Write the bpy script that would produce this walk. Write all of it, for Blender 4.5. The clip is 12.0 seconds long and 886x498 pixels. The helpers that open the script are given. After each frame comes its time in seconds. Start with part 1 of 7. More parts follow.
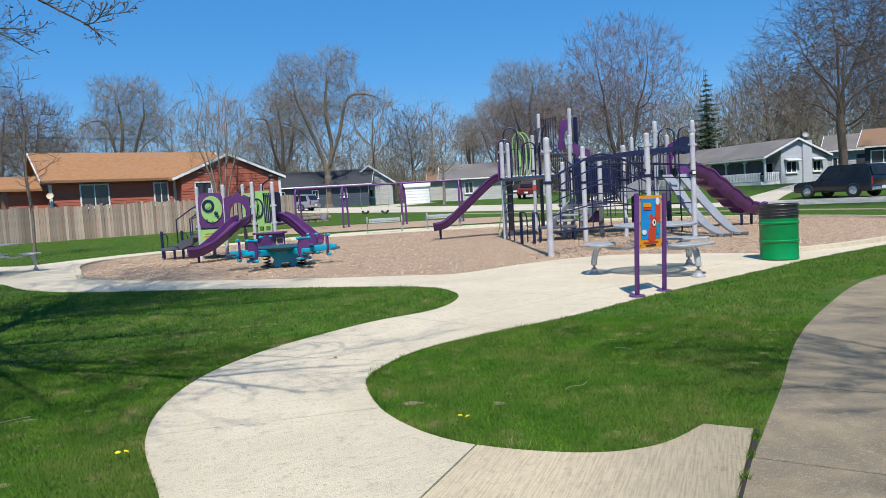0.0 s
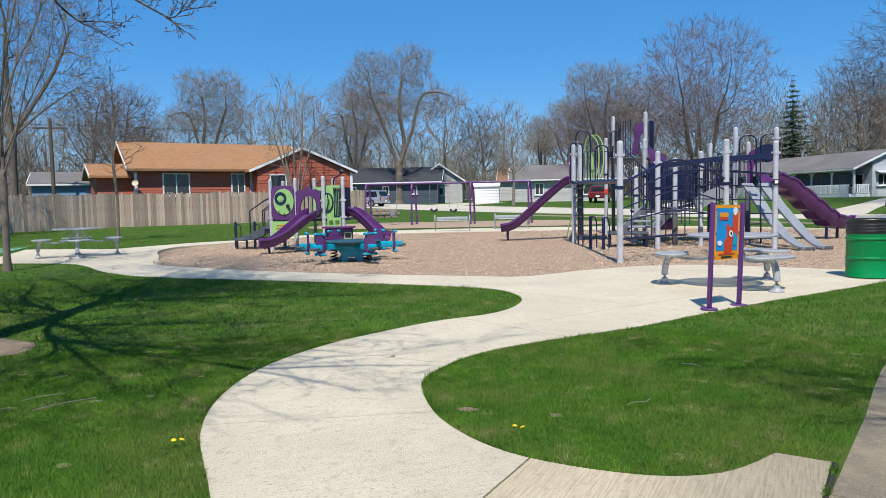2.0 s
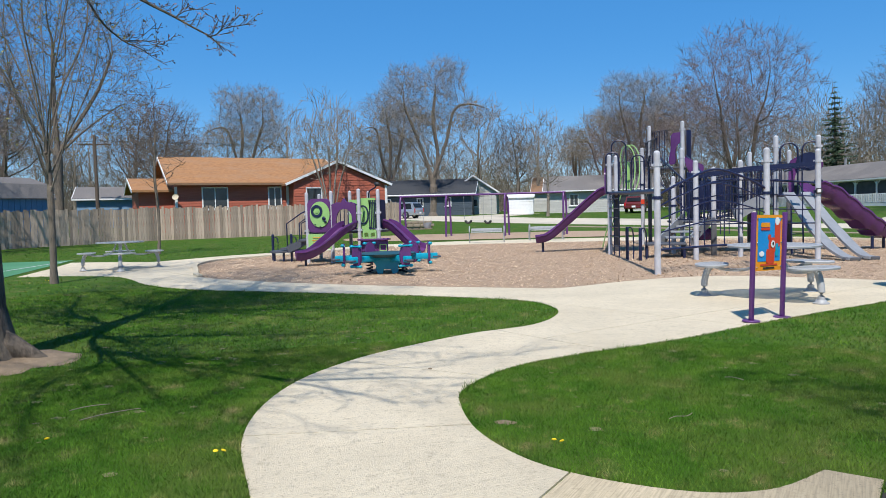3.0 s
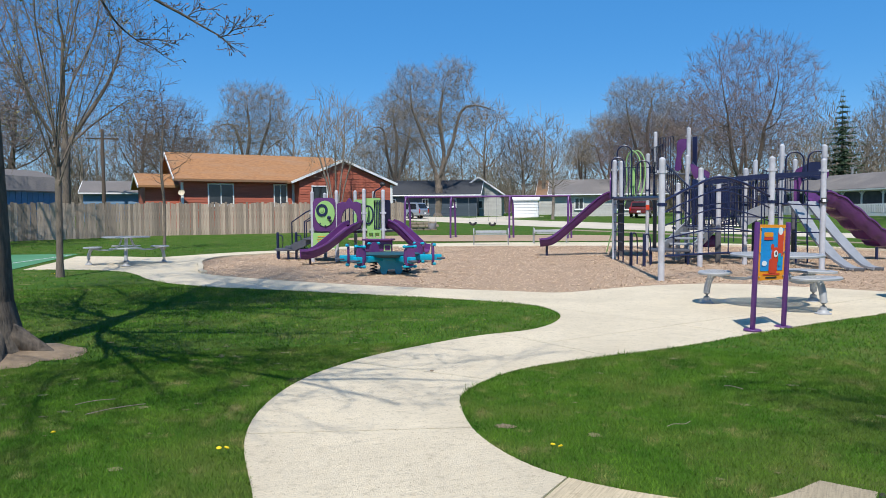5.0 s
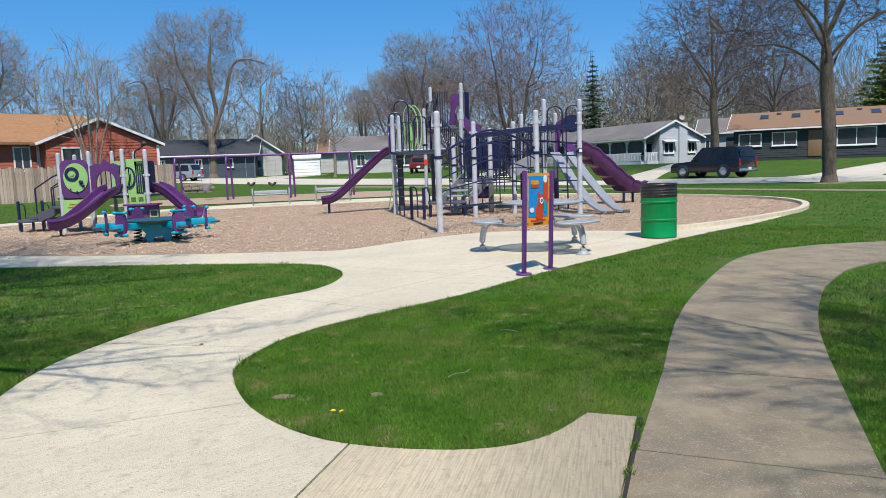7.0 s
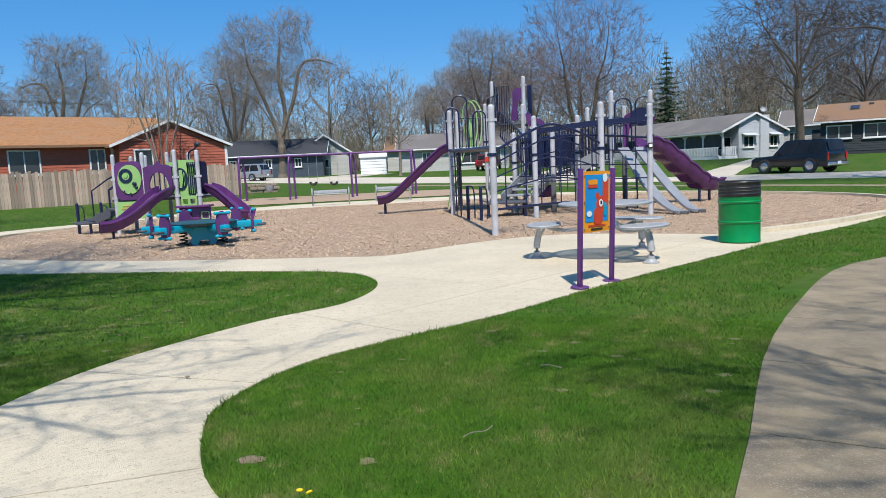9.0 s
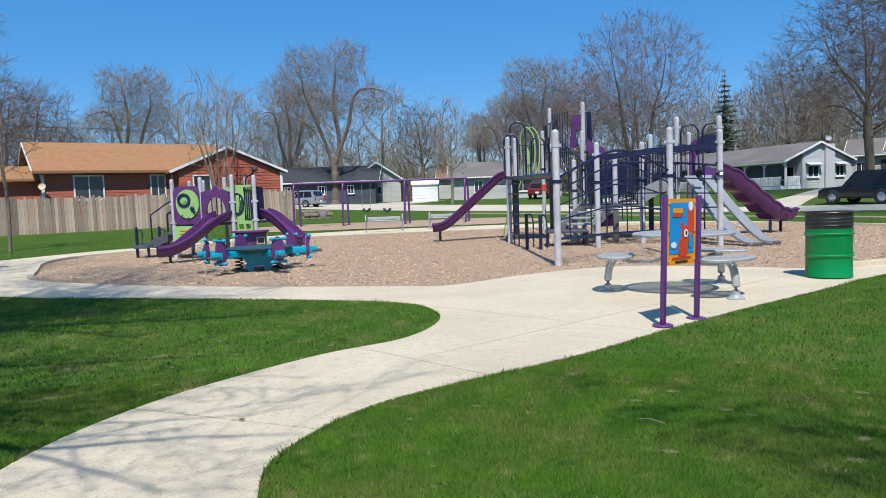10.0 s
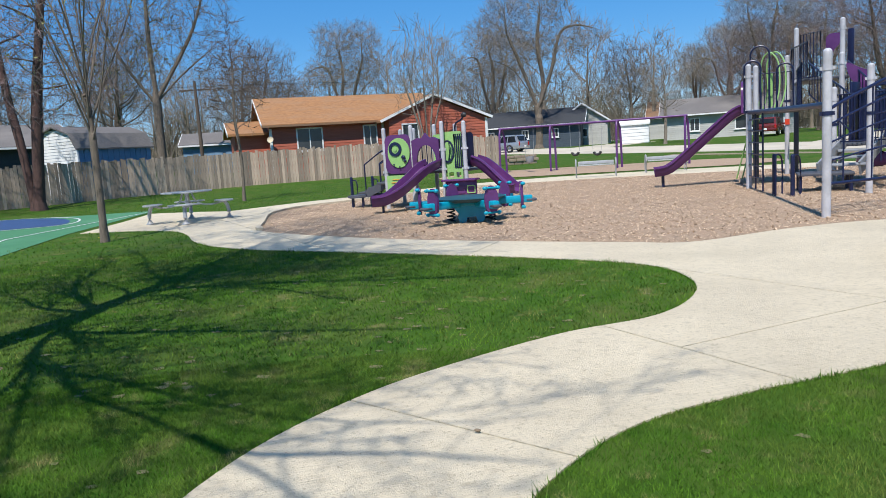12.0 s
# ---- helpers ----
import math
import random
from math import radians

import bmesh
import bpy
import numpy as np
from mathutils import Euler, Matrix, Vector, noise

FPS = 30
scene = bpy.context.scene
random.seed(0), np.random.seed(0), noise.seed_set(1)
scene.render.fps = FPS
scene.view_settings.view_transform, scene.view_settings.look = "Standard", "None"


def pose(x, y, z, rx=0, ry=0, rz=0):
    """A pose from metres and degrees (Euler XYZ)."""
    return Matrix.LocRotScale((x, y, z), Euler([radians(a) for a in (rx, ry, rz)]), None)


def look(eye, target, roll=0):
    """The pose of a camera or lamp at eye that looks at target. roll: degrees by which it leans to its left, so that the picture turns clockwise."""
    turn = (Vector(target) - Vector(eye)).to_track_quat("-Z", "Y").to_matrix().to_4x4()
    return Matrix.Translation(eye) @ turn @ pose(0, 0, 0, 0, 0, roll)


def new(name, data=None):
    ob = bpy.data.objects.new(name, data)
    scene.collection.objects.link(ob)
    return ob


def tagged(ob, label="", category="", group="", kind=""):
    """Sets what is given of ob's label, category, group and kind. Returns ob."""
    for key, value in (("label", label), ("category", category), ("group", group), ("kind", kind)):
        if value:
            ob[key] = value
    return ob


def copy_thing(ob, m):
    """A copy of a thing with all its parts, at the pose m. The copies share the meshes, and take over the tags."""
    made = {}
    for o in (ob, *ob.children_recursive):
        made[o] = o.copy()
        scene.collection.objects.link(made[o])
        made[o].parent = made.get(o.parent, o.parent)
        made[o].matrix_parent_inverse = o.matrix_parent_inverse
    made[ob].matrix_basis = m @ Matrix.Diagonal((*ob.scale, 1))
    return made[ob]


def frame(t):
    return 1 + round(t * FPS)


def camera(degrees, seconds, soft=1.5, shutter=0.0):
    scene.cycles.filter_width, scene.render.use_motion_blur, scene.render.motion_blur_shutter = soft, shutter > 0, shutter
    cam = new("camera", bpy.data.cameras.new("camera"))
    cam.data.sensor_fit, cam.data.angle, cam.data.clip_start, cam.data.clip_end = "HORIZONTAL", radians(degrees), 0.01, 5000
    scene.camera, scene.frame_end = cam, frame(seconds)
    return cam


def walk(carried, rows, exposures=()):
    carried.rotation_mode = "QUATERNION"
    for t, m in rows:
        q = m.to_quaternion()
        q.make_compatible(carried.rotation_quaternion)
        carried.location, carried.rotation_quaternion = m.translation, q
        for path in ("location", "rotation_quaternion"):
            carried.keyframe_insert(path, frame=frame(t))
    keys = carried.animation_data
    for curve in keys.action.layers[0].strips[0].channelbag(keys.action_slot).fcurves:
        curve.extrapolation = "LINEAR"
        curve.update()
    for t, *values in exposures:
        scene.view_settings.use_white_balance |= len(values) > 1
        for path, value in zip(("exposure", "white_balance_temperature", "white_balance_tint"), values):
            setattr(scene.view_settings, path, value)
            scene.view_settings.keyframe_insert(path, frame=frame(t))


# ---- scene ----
cam = camera(64.4, 12.0, soft=0.55)
PATH = [
    (0, (0.64, -0.396, 1.283), (0.418, 1.587, 1.14), -3.2),
    (0.5, (0.68, -0.381, 1.273), (0.206, 1.552, 1.081), -5.9),
    (1, (0.668, -0.295, 1.28), (0.229, 1.647, 1.087), -6.6),
    (1.5, (0.648, -0.269, 1.291), (0.321, 1.698, 1.134), -3.2),
    (2, (0.661, -0.288, 1.295), (0.25, 1.665, 1.157), -1.1),
    (2.5, (0.644, -0.309, 1.299), (0.167, 1.63, 1.196), -1.9),
    (3, (0.643, -0.297, 1.3), (0.138, 1.636, 1.197), -1.5),
    (3.2, (0.632, -0.289, 1.295), (0.117, 1.641, 1.214), -0.7),
    (4.8, (0.669, -0.364, 1.323), (0.143, 1.562, 1.218), -0.3),
    (5, (0.655, -0.346, 1.326), (0.139, 1.584, 1.225), -0.3),
    (5.5, (0.668, -0.33, 1.322), (0.161, 1.601, 1.211), -1.2),
    (6, (0.695, -0.298, 1.298), (0.246, 1.644, 1.133), 0.1),
    (6.5, (0.651, -0.198, 1.298), (0.437, 1.785, 1.155), 0.8),
    (7, (0.707, -0.062, 1.288), (0.786, 1.923, 1.057), -2.0),
    (7.2, (0.766, 0.004, 1.28), (0.827, 1.995, 1.107), -0.8),
    (8.8, (0.981, 0.724, 1.291), (1.055, 2.708, 1.052), -2.0),
    (9, (1.012, 0.89, 1.289), (0.894, 2.873, 1.059), -2.6),
    (9.5, (0.976, 1.105, 1.275), (0.625, 3.051, 0.978), -2.6),
    (10, (0.785, 1.349, 1.275), (0.532, 3.327, 1.129), -2.1),
    (10.5, (0.668, 1.599, 1.285), (0.312, 3.558, 1.097), -4.3),
    (11, (0.625, 1.965, 1.288), (0.06, 3.871, 1.075), -3.3),
    (11.5, (0.418, 2.212, 1.282), (-0.209, 4.102, 1.091), -1.4),
    (12, (0.221, 2.342, 1.297), (-0.58, 4.154, 1.024), -3.8),
]
walk(cam, [(t, look(eye, target, roll)) for t, eye, target, roll in PATH])

# ---- world, sun ----
SUN_EL, SUN_DIR = radians(56), Vector((0.14, -0.99, 0)).normalized()
world = bpy.data.worlds.new("sky")
scene.world = world
world.use_nodes = True
wn = world.node_tree.nodes
sky = wn.new("ShaderNodeTexSky")
sky.sky_type, sky.sun_disc = "NISHITA", False
sky.sun_elevation, sky.sun_rotation = SUN_EL, math.atan2(SUN_DIR.x, SUN_DIR.y)
sky.air_density, sky.dust_density, sky.ozone_density = 0.95, 0.0, 4.0
rich = wn.new("ShaderNodeHueSaturation")
rich.inputs["Saturation"].default_value = 1.42
rich.inputs["Hue"].default_value = 0.503
world.node_tree.links.new(sky.outputs[0], rich.inputs["Color"])
clear = wn.new("ShaderNodeMix")
clear.data_type = "RGBA"
clear.inputs["Factor"].default_value = 0.55
clear.inputs[7].default_value = (0.78, 2.5, 5.5, 1)
world.node_tree.links.new(rich.outputs[0], clear.inputs[6])
world.node_tree.links.new(clear.outputs[2], wn["Background"].inputs[0])
wn["Background"].inputs[1].default_value = 0.125
sun = new("sun", bpy.data.lights.new("sun", "SUN"))
sun.data.energy, sun.data.angle, sun.data.color = 5.0, radians(0.5), (1.0, 0.96, 0.9)
sun_from = SUN_DIR * math.cos(SUN_EL) + Vector((0, 0, math.sin(SUN_EL)))
sun.matrix_basis = look(sun_from * 60, (0, 0, 0))
scene.view_settings.exposure = 0.15


# ---- materials ----
def mat(name, c1, c2=None, scale=6.0, rough=0.6, metal=0.0, bump=0.15, bscale=60.0, big=None, bigscale=0.5, island=0.0, objrand=0.0, stretch=(1, 1, 1), coat=0.0, detail=6.0, spec=0.5, speck=None, patch=None):
    """Two scales of noise over a base colour, with fine relief; island and objrand vary the brightness piece by piece."""
    m = bpy.data.materials.new(name)
    m.use_nodes = True
    nt = m.node_tree
    n, link = nt.nodes, nt.links.new
    bsdf = n["Principled BSDF"]
    bsdf.inputs["Roughness"].default_value, bsdf.inputs["Metallic"].default_value = rough, metal
    bsdf.inputs["Coat Weight"].default_value, bsdf.inputs["Specular IOR Level"].default_value = coat, spec
    co = n.new("ShaderNodeTexCoord")
    mp = n.new("ShaderNodeMapping")
    mp.inputs["Scale"].default_value = stretch
    link(co.outputs["Object"], mp.inputs[0])

    def tex(s, d=detail):
        t = n.new("ShaderNodeTexNoise")
        t.inputs["Scale"].default_value, t.inputs["Detail"].default_value, t.inputs["Roughness"].default_value = s, d, 0.62
        link(mp.outputs[0], t.inputs["Vector"])
        return t

    def mixed(fac, a, b):
        x = n.new("ShaderNodeMix")
        x.data_type = "RGBA"
        link(fac, x.inputs["Factor"])
        for s, v in ((x.inputs[6], a), (x.inputs[7], b)):
            if isinstance(v, tuple):
                s.default_value = (*v, 1)
            else:
                link(v, s)
        return x.outputs[2]

    def ramp(src, lo, hi):
        r = n.new("ShaderNodeMapRange")
        r.inputs[1].default_value, r.inputs[2].default_value = lo, hi
        link(src, r.inputs[0])
        return r.outputs[0]

    c2 = c2 or tuple(0.8 * v for v in c1)
    col = mixed(ramp(tex(scale).outputs[0], 0.32, 0.68), c1, c2)
    if big:
        col = mixed(ramp(tex(bigscale, 4).outputs[0], 0.46, 0.72), col, big)
    if speck:
        col = mixed(ramp(tex(speck[1], 3).outputs[0], 0.56, 0.7), col, speck[0])
        col = mixed(ramp(tex(speck[1] * 0.23, 5).outputs[0], 0.55, 0.85), col, tuple(0.9 * v for v in speck[0]))
    if patch:
        col = mixed(ramp(tex(patch[1], 4).outputs[0], patch[2], patch[3]), col, patch[0])
    for amount, node, sock in ((island, "ShaderNodeNewGeometry", "Random Per Island"), (objrand, "ShaderNodeObjectInfo", "Random")):
        if amount:
            src = n.new(node)
            hs = n.new("ShaderNodeHueSaturation")
            r = n.new("ShaderNodeMapRange")
            r.inputs[3].default_value, r.inputs[4].default_value = 1 - amount, 1 + amount
            link(src.outputs[sock], r.inputs[0])
            link(r.outputs[0], hs.inputs["Value"])
            link(col, hs.inputs["Color"])
            col = hs.outputs[0]
    link(col, bsdf.inputs["Base Color"])
    if bump:
        b = n.new("ShaderNodeBump")
        b.inputs["Strength"].default_value, b.inputs["Distance"].default_value = bump, 0.02
        link(tex(bscale).outputs[0], b.inputs["Height"])
        link(b.outputs[0], bsdf.inputs["Normal"])
    return m


GRASS = mat("lawn", (0.055, 0.12, 0.011), (0.032, 0.08, 0.006), 5.0, 0.9, bump=0.6, bscale=45, spec=0.15, big=(0.085, 0.112, 0.024), bigscale=0.9, patch=((0.2, 0.17, 0.075), 2.2, 0.6, 0.76))
BLADE = mat("grass_blade", (0.1, 0.2, 0.018), (0.026, 0.098, 0.006), 2.4, 0.85, bump=0, spec=0.15, big=(0.13, 0.16, 0.035), bigscale=1.1, island=0.4, patch=((0.25, 0.225, 0.09), 4.5, 0.56, 0.72))
CONC = mat("pale_concrete", (0.72, 0.625, 0.465), (0.62, 0.535, 0.395), 1.2, 0.88, bump=0.6, bscale=150, big=(0.57, 0.49, 0.36), bigscale=0.45, speck=((0.45, 0.38, 0.275), 62.0))
OLDCONC = mat("old_concrete", (0.32, 0.25, 0.155), (0.19, 0.15, 0.092), 3.2, 0.9, bump=0.55, bscale=190, speck=((0.42, 0.36, 0.27), 120.0), big=(0.175, 0.142, 0.1), bigscale=0.8)
GRADEDCONC = mat("worn_concrete", (0.62, 0.53, 0.39), (0.54, 0.46, 0.335), 1.2, 0.88, bump=0.28, bscale=150, big=(0.47, 0.4, 0.295), bigscale=0.45, speck=((0.42, 0.355, 0.26), 60.0))


def broom(m, degrees, depth, worn=None):
    """Broom streaks along one heading; worn, if given, darkens the colour along x between two places."""
    nt = m.node_tree
    n, link = nt.nodes, nt.links.new
    bsdf, bump = n["Principled BSDF"], n["Bump"]
    co = n.new("ShaderNodeTexCoord")
    turn = n.new("ShaderNodeVectorRotate")
    turn.rotation_type = "Z_AXIS"
    turn.inputs["Angle"].default_value = radians(-degrees)
    fine = n.new("ShaderNodeMapping")
    fine.inputs["Scale"].default_value = (5, 105, 1)
    t = n.new("ShaderNodeTexNoise")
    t.inputs["Scale"].default_value, t.inputs["Detail"].default_value = 1.0, 3.0
    link(co.outputs["Object"], turn.inputs["Vector"])
    link(turn.outputs[0], fine.inputs[0])
    link(fine.outputs[0], t.inputs["Vector"])
    r = n.new("ShaderNodeMapRange")
    r.inputs[1].default_value, r.inputs[2].default_value, r.inputs[3].default_value, r.inputs[4].default_value = 0.35, 0.6, 1 - depth, 1.0
    link(t.outputs[0], r.inputs[0])
    hs = n.new("ShaderNodeHueSaturation")
    hs.inputs["Saturation"].default_value = 1.22 if worn else 1.06
    link(bsdf.inputs["Base Color"].links[0].from_socket, hs.inputs["Color"])
    value = r.outputs[0]
    if worn:
        xyz, grade, mul = n.new("ShaderNodeSeparateXYZ"), n.new("ShaderNodeMapRange"), n.new("ShaderNodeMath")
        link(co.outputs["Object"], xyz.inputs[0])
        link(xyz.outputs["X"], grade.inputs[0])
        grade.inputs[1].default_value, grade.inputs[2].default_value, grade.inputs[3].default_value, grade.inputs[4].default_value = worn[0], worn[1], 1.0, worn[2]
        mul.operation = "MULTIPLY"
        link(value, mul.inputs[0])
        link(grade.outputs[0], mul.inputs[1])
        value = mul.outputs[0]
    link(value, hs.inputs["Value"])
    link(hs.outputs[0], bsdf.inputs["Base Color"])
    rough = n.new("ShaderNodeBump")
    rough.inputs["Strength"].default_value, rough.inputs["Distance"].default_value = 0.35, 0.006
    link(t.outputs[0], rough.inputs["Height"])
    link(bump.outputs[0], rough.inputs["Normal"])
    link(rough.outputs[0], bsdf.inputs["Normal"])


broom(CONC, 35, 0.13)
# colour falls to 0.62 of its value from x 0.7 to 1.6
broom(GRADEDCONC, 74, 0.26, (0.7, 1.6, 0.62))
ROADC = mat("road_concrete", (0.58, 0.51, 0.4), (0.5, 0.44, 0.345), 0.7, 0.9, bump=0.2, bscale=30, big=(0.43, 0.38, 0.3), bigscale=0.15)
MULCH = mat("wood_mulch", (0.45, 0.32, 0.215), (0.3, 0.205, 0.135), 22.0, 0.95, bump=0.9, bscale=40, big=(0.38, 0.26, 0.17), bigscale=0.5)
CHIP = mat("wood_chip", (0.56, 0.42, 0.29), (0.42, 0.3, 0.2), 4.0, 0.9, bump=0, island=0.5)
SOIL = mat("dry_soil", (0.25, 0.185, 0.12), (0.16, 0.115, 0.075), 9.0, 0.95, bump=0.7, bscale=40)
THATCH = mat("dry_thatch", (0.2, 0.17, 0.08), (0.09, 0.115, 0.035), 40.0, 0.95, bump=0.6, bscale=60, objrand=0.0)
BLACKEARTH = mat("damp_earth", (0.035, 0.028, 0.02), (0.022, 0.018, 0.013), 30.0, 0.95, bump=0.5)
BARK = mat("bark", (0.15, 0.115, 0.085), (0.075, 0.057, 0.043), 14.0, 0.95, bump=0.8, bscale=40, stretch=(1, 1, 0.25))
BARK_ROUGH = mat("deeply_furrowed_bark", (0.15, 0.12, 0.092), (0.04, 0.032, 0.025), 20.0, 0.95, bump=1.0, bscale=24, stretch=(1, 1, 0.3), big=(0.1, 0.085, 0.065), bigscale=2.5)
BARK_MID = mat("grey_brown_bark", (0.2, 0.16, 0.125), (0.11, 0.088, 0.068), 12.0, 0.95, bump=0.7, bscale=40, stretch=(1, 1, 0.3))
BARK_RED = mat("red_brown_bark", (0.11, 0.06, 0.05), (0.06, 0.035, 0.03), 12.0, 0.95, bump=0.7, bscale=40, stretch=(1, 1, 0.3))
BARK_PALE = mat("pale_bark", (0.27, 0.225, 0.18), (0.16, 0.13, 0.1), 12.0, 0.95, bump=0.6, bscale=40, stretch=(1, 1, 0.3))
TWIG_DARK = mat("dark_twig", (0.12, 0.088, 0.07), (0.075, 0.055, 0.045), 3.0, 0.9, bump=0)
TWIG = mat("twig", (0.19, 0.15, 0.12), (0.12, 0.095, 0.077), 3.0, 0.9, bump=0)
BRUSH = mat("distant_brush", (0.16, 0.13, 0.105), (0.115, 0.094, 0.076), 0.2, 0.95, bump=0, big=(0.16, 0.165, 0.09), bigscale=0.03, island=0.25)
TWIG_PALE = mat("pale_twig", (0.27, 0.225, 0.175), (0.19, 0.155, 0.12), 3.0, 0.9, bump=0)
TWIG_RED = mat("budding_twig", (0.23, 0.17, 0.165), (0.15, 0.11, 0.11), 3.0, 0.9, bump=0)
BUD_GREEN = mat("yellow_green_bud", (0.26, 0.24, 0.08), (0.18, 0.17, 0.06), 3.0, 0.8, bump=0, island=0.3)
BUD_RED = mat("red_bud", (0.26, 0.16, 0.17), (0.18, 0.11, 0.125), 3.0, 0.8, bump=0, island=0.3)
NEEDLE = mat("spruce_needle", (0.06, 0.1, 0.05), (0.03, 0.055, 0.03), 3.0, 0.8, bump=0, island=0.3)
PINE = mat("pine_needle", (0.19, 0.25, 0.06), (0.1, 0.15, 0.04), 2.0, 0.8, bump=0, island=0.35)
FENCEW = mat("weathered_board", (0.43, 0.335, 0.255), (0.28, 0.215, 0.165), 5.0, 0.9, bump=0.4, bscale=30, stretch=(6, 6, 0.5), objrand=0.34, big=(0.24, 0.185, 0.14), bigscale=0.6)
PURPLE = mat("purple_plastic", (0.1, 0.03, 0.13), (0.085, 0.025, 0.11), 3.0, 0.24, bump=0.02, big=(0.14, 0.045, 0.17), bigscale=1.2)
PURPLE_M = mat("purple_coated_steel", (0.115, 0.035, 0.165), (0.095, 0.028, 0.135), 6.0, 0.38, bump=0.03)
NAVY = mat("navy_coated_steel", (0.012, 0.017, 0.06), (0.009, 0.012, 0.042), 6.0, 0.35, bump=0.03)
POSTG = mat("grey_coated_post", (0.5, 0.5, 0.53), (0.43, 0.43, 0.455), 4.0, 0.4, metal=0.0, bump=0.03, big=(0.34, 0.34, 0.36), bigscale=2.0)
GREYM = mat("grey_perforated_plate", (0.3, 0.31, 0.33), (0.24, 0.25, 0.265), 5.0, 0.5, metal=0.2, bump=0.05)
DARKM = mat("dark_perforated_post", (0.085, 0.085, 0.09), (0.06, 0.06, 0.065), 30.0, 0.6, bump=0.3, bscale=120)
DECK = mat("dark_coated_deck", (0.075, 0.08, 0.1), (0.055, 0.06, 0.075), 18.0, 0.6, bump=0.3, bscale=90)
LIME = mat("lime_plastic", (0.29, 0.5, 0.17), (0.25, 0.44, 0.145), 3.0, 0.35, bump=0.02)
TEAL = mat("turquoise_plastic", (0.0, 0.33, 0.47), (0.0, 0.27, 0.4), 3.0, 0.35, bump=0.02)
BLACKP = mat("black_rubber", (0.016, 0.016, 0.018), (0.026, 0.026, 0.027), 8.0, 0.55, bump=0.1)
GREEND = mat("green_drum_paint", (0.0, 0.21, 0.05), (0.0, 0.165, 0.037), 4.0, 0.3, bump=0.05, big=(0.0, 0.24, 0.065), bigscale=1.3)
BLACKD = mat("black_drum_paint", (0.012, 0.012, 0.014), (0.03, 0.027, 0.024), 7.0, 0.4, bump=0.2, bscale=25)
PERF = mat("grey_expanded_steel", (0.4, 0.405, 0.41), (0.33, 0.335, 0.34), 8.0, 0.5, metal=0.1, bump=0.05)
REDSIDE = mat("red_log_siding", (0.44, 0.12, 0.07), (0.35, 0.088, 0.05), 4.0, 0.7, bump=0.15, bscale=20, stretch=(0.3, 0.3, 3), island=0.1)
ORANGEROOF = mat("tan_orange_shingle", (0.4, 0.2, 0.08), (0.24, 0.11, 0.045), 4.0, 0.9, bump=0.4, bscale=20, big=(0.3, 0.175, 0.095), bigscale=0.6, stretch=(1, 2.5, 2.5), detail=8.0, speck=((0.26, 0.125, 0.055), 9.0))
GREYROOF = mat("grey_shingle", (0.17, 0.155, 0.145), (0.12, 0.11, 0.105), 14.0, 0.9, bump=0.4, bscale=20, big=(0.2, 0.18, 0.165), bigscale=0.4)
DARKROOF = mat("charcoal_shingle", (0.045, 0.047, 0.052), (0.03, 0.032, 0.036), 14.0, 0.9, bump=0.4, bscale=20)
BROWNROOF = mat("brown_shingle", (0.26, 0.15, 0.082), (0.19, 0.108, 0.06), 12.0, 0.9, bump=0.4, bscale=20, big=(0.2, 0.13, 0.09), bigscale=0.4)
WHITEP = mat("white_paint", (0.76, 0.76, 0.75), (0.68, 0.68, 0.67), 4.0, 0.6, bump=0.05)
GREYSIDE = mat("grey_siding", (0.46, 0.455, 0.43), (0.4, 0.395, 0.37), 4.0, 0.7, bump=0.1, island=0.05)
WHITESIDE = mat("white_siding", (0.48, 0.5, 0.53), (0.42, 0.44, 0.47), 4.0, 0.65, bump=0.1, island=0.04)
DARKSIDE = mat("charcoal_siding", (0.035, 0.04, 0.045), (0.025, 0.03, 0.034), 4.0, 0.7, bump=0.1, island=0.1)
TEALSIDE = mat("blue_grey_siding", (0.05, 0.07, 0.092), (0.04, 0.058, 0.078), 4.0, 0.7, bump=0.1, island=0.08)
BLUESIDE = mat("blue_siding", (0.15, 0.25, 0.37), (0.12, 0.21, 0.32), 4.0, 0.7, bump=0.1, island=0.06)
GLASSD = mat("window_glass", (0.03, 0.035, 0.04), (0.045, 0.05, 0.055), 1.5, 0.06, bump=0)
# near-black colour for the shaded inside of the porch
PORCHSHADE = mat("porch_screen", (0.05, 0.05, 0.055), (0.08, 0.08, 0.085), 2.0, 0.8, bump=0)
COURTG = mat("court_green", (0.065, 0.22, 0.1), (0.05, 0.18, 0.08), 2.0, 0.8, bump=0.1, big=(0.09, 0.25, 0.13), bigscale=0.4)
COURTB = mat("court_blue", (0.03, 0.075, 0.19), (0.025, 0.06, 0.15), 2.0, 0.8, bump=0.1)
CARBLK = mat("black_car_paint", (0.006, 0.007, 0.01), (0.008, 0.009, 0.012), 2.0, 0.25, bump=0, coat=0.25)
CARGLASS = mat("tinted_car_glass", (0.012, 0.013, 0.015), (0.02, 0.021, 0.024), 1.5, 0.12, bump=0, spec=0.25)
CARSIL = mat("silver_car_paint", (0.42, 0.44, 0.47), (0.38, 0.4, 0.43), 2.0, 0.25, metal=0.5, bump=0, coat=0.5)
CARRED = mat("red_car_paint", (0.13, 0.012, 0.012), (0.1, 0.012, 0.012), 2.0, 0.25, bump=0, coat=0.5)
CHROME = mat("bright_alloy", (0.6, 0.6, 0.62), (0.5, 0.5, 0.52), 5.0, 0.25, metal=0.9, bump=0)
REDLENS = mat("red_lamp_lens", (0.4, 0.01, 0.01), (0.35, 0.01, 0.01), 5.0, 0.2, bump=0)
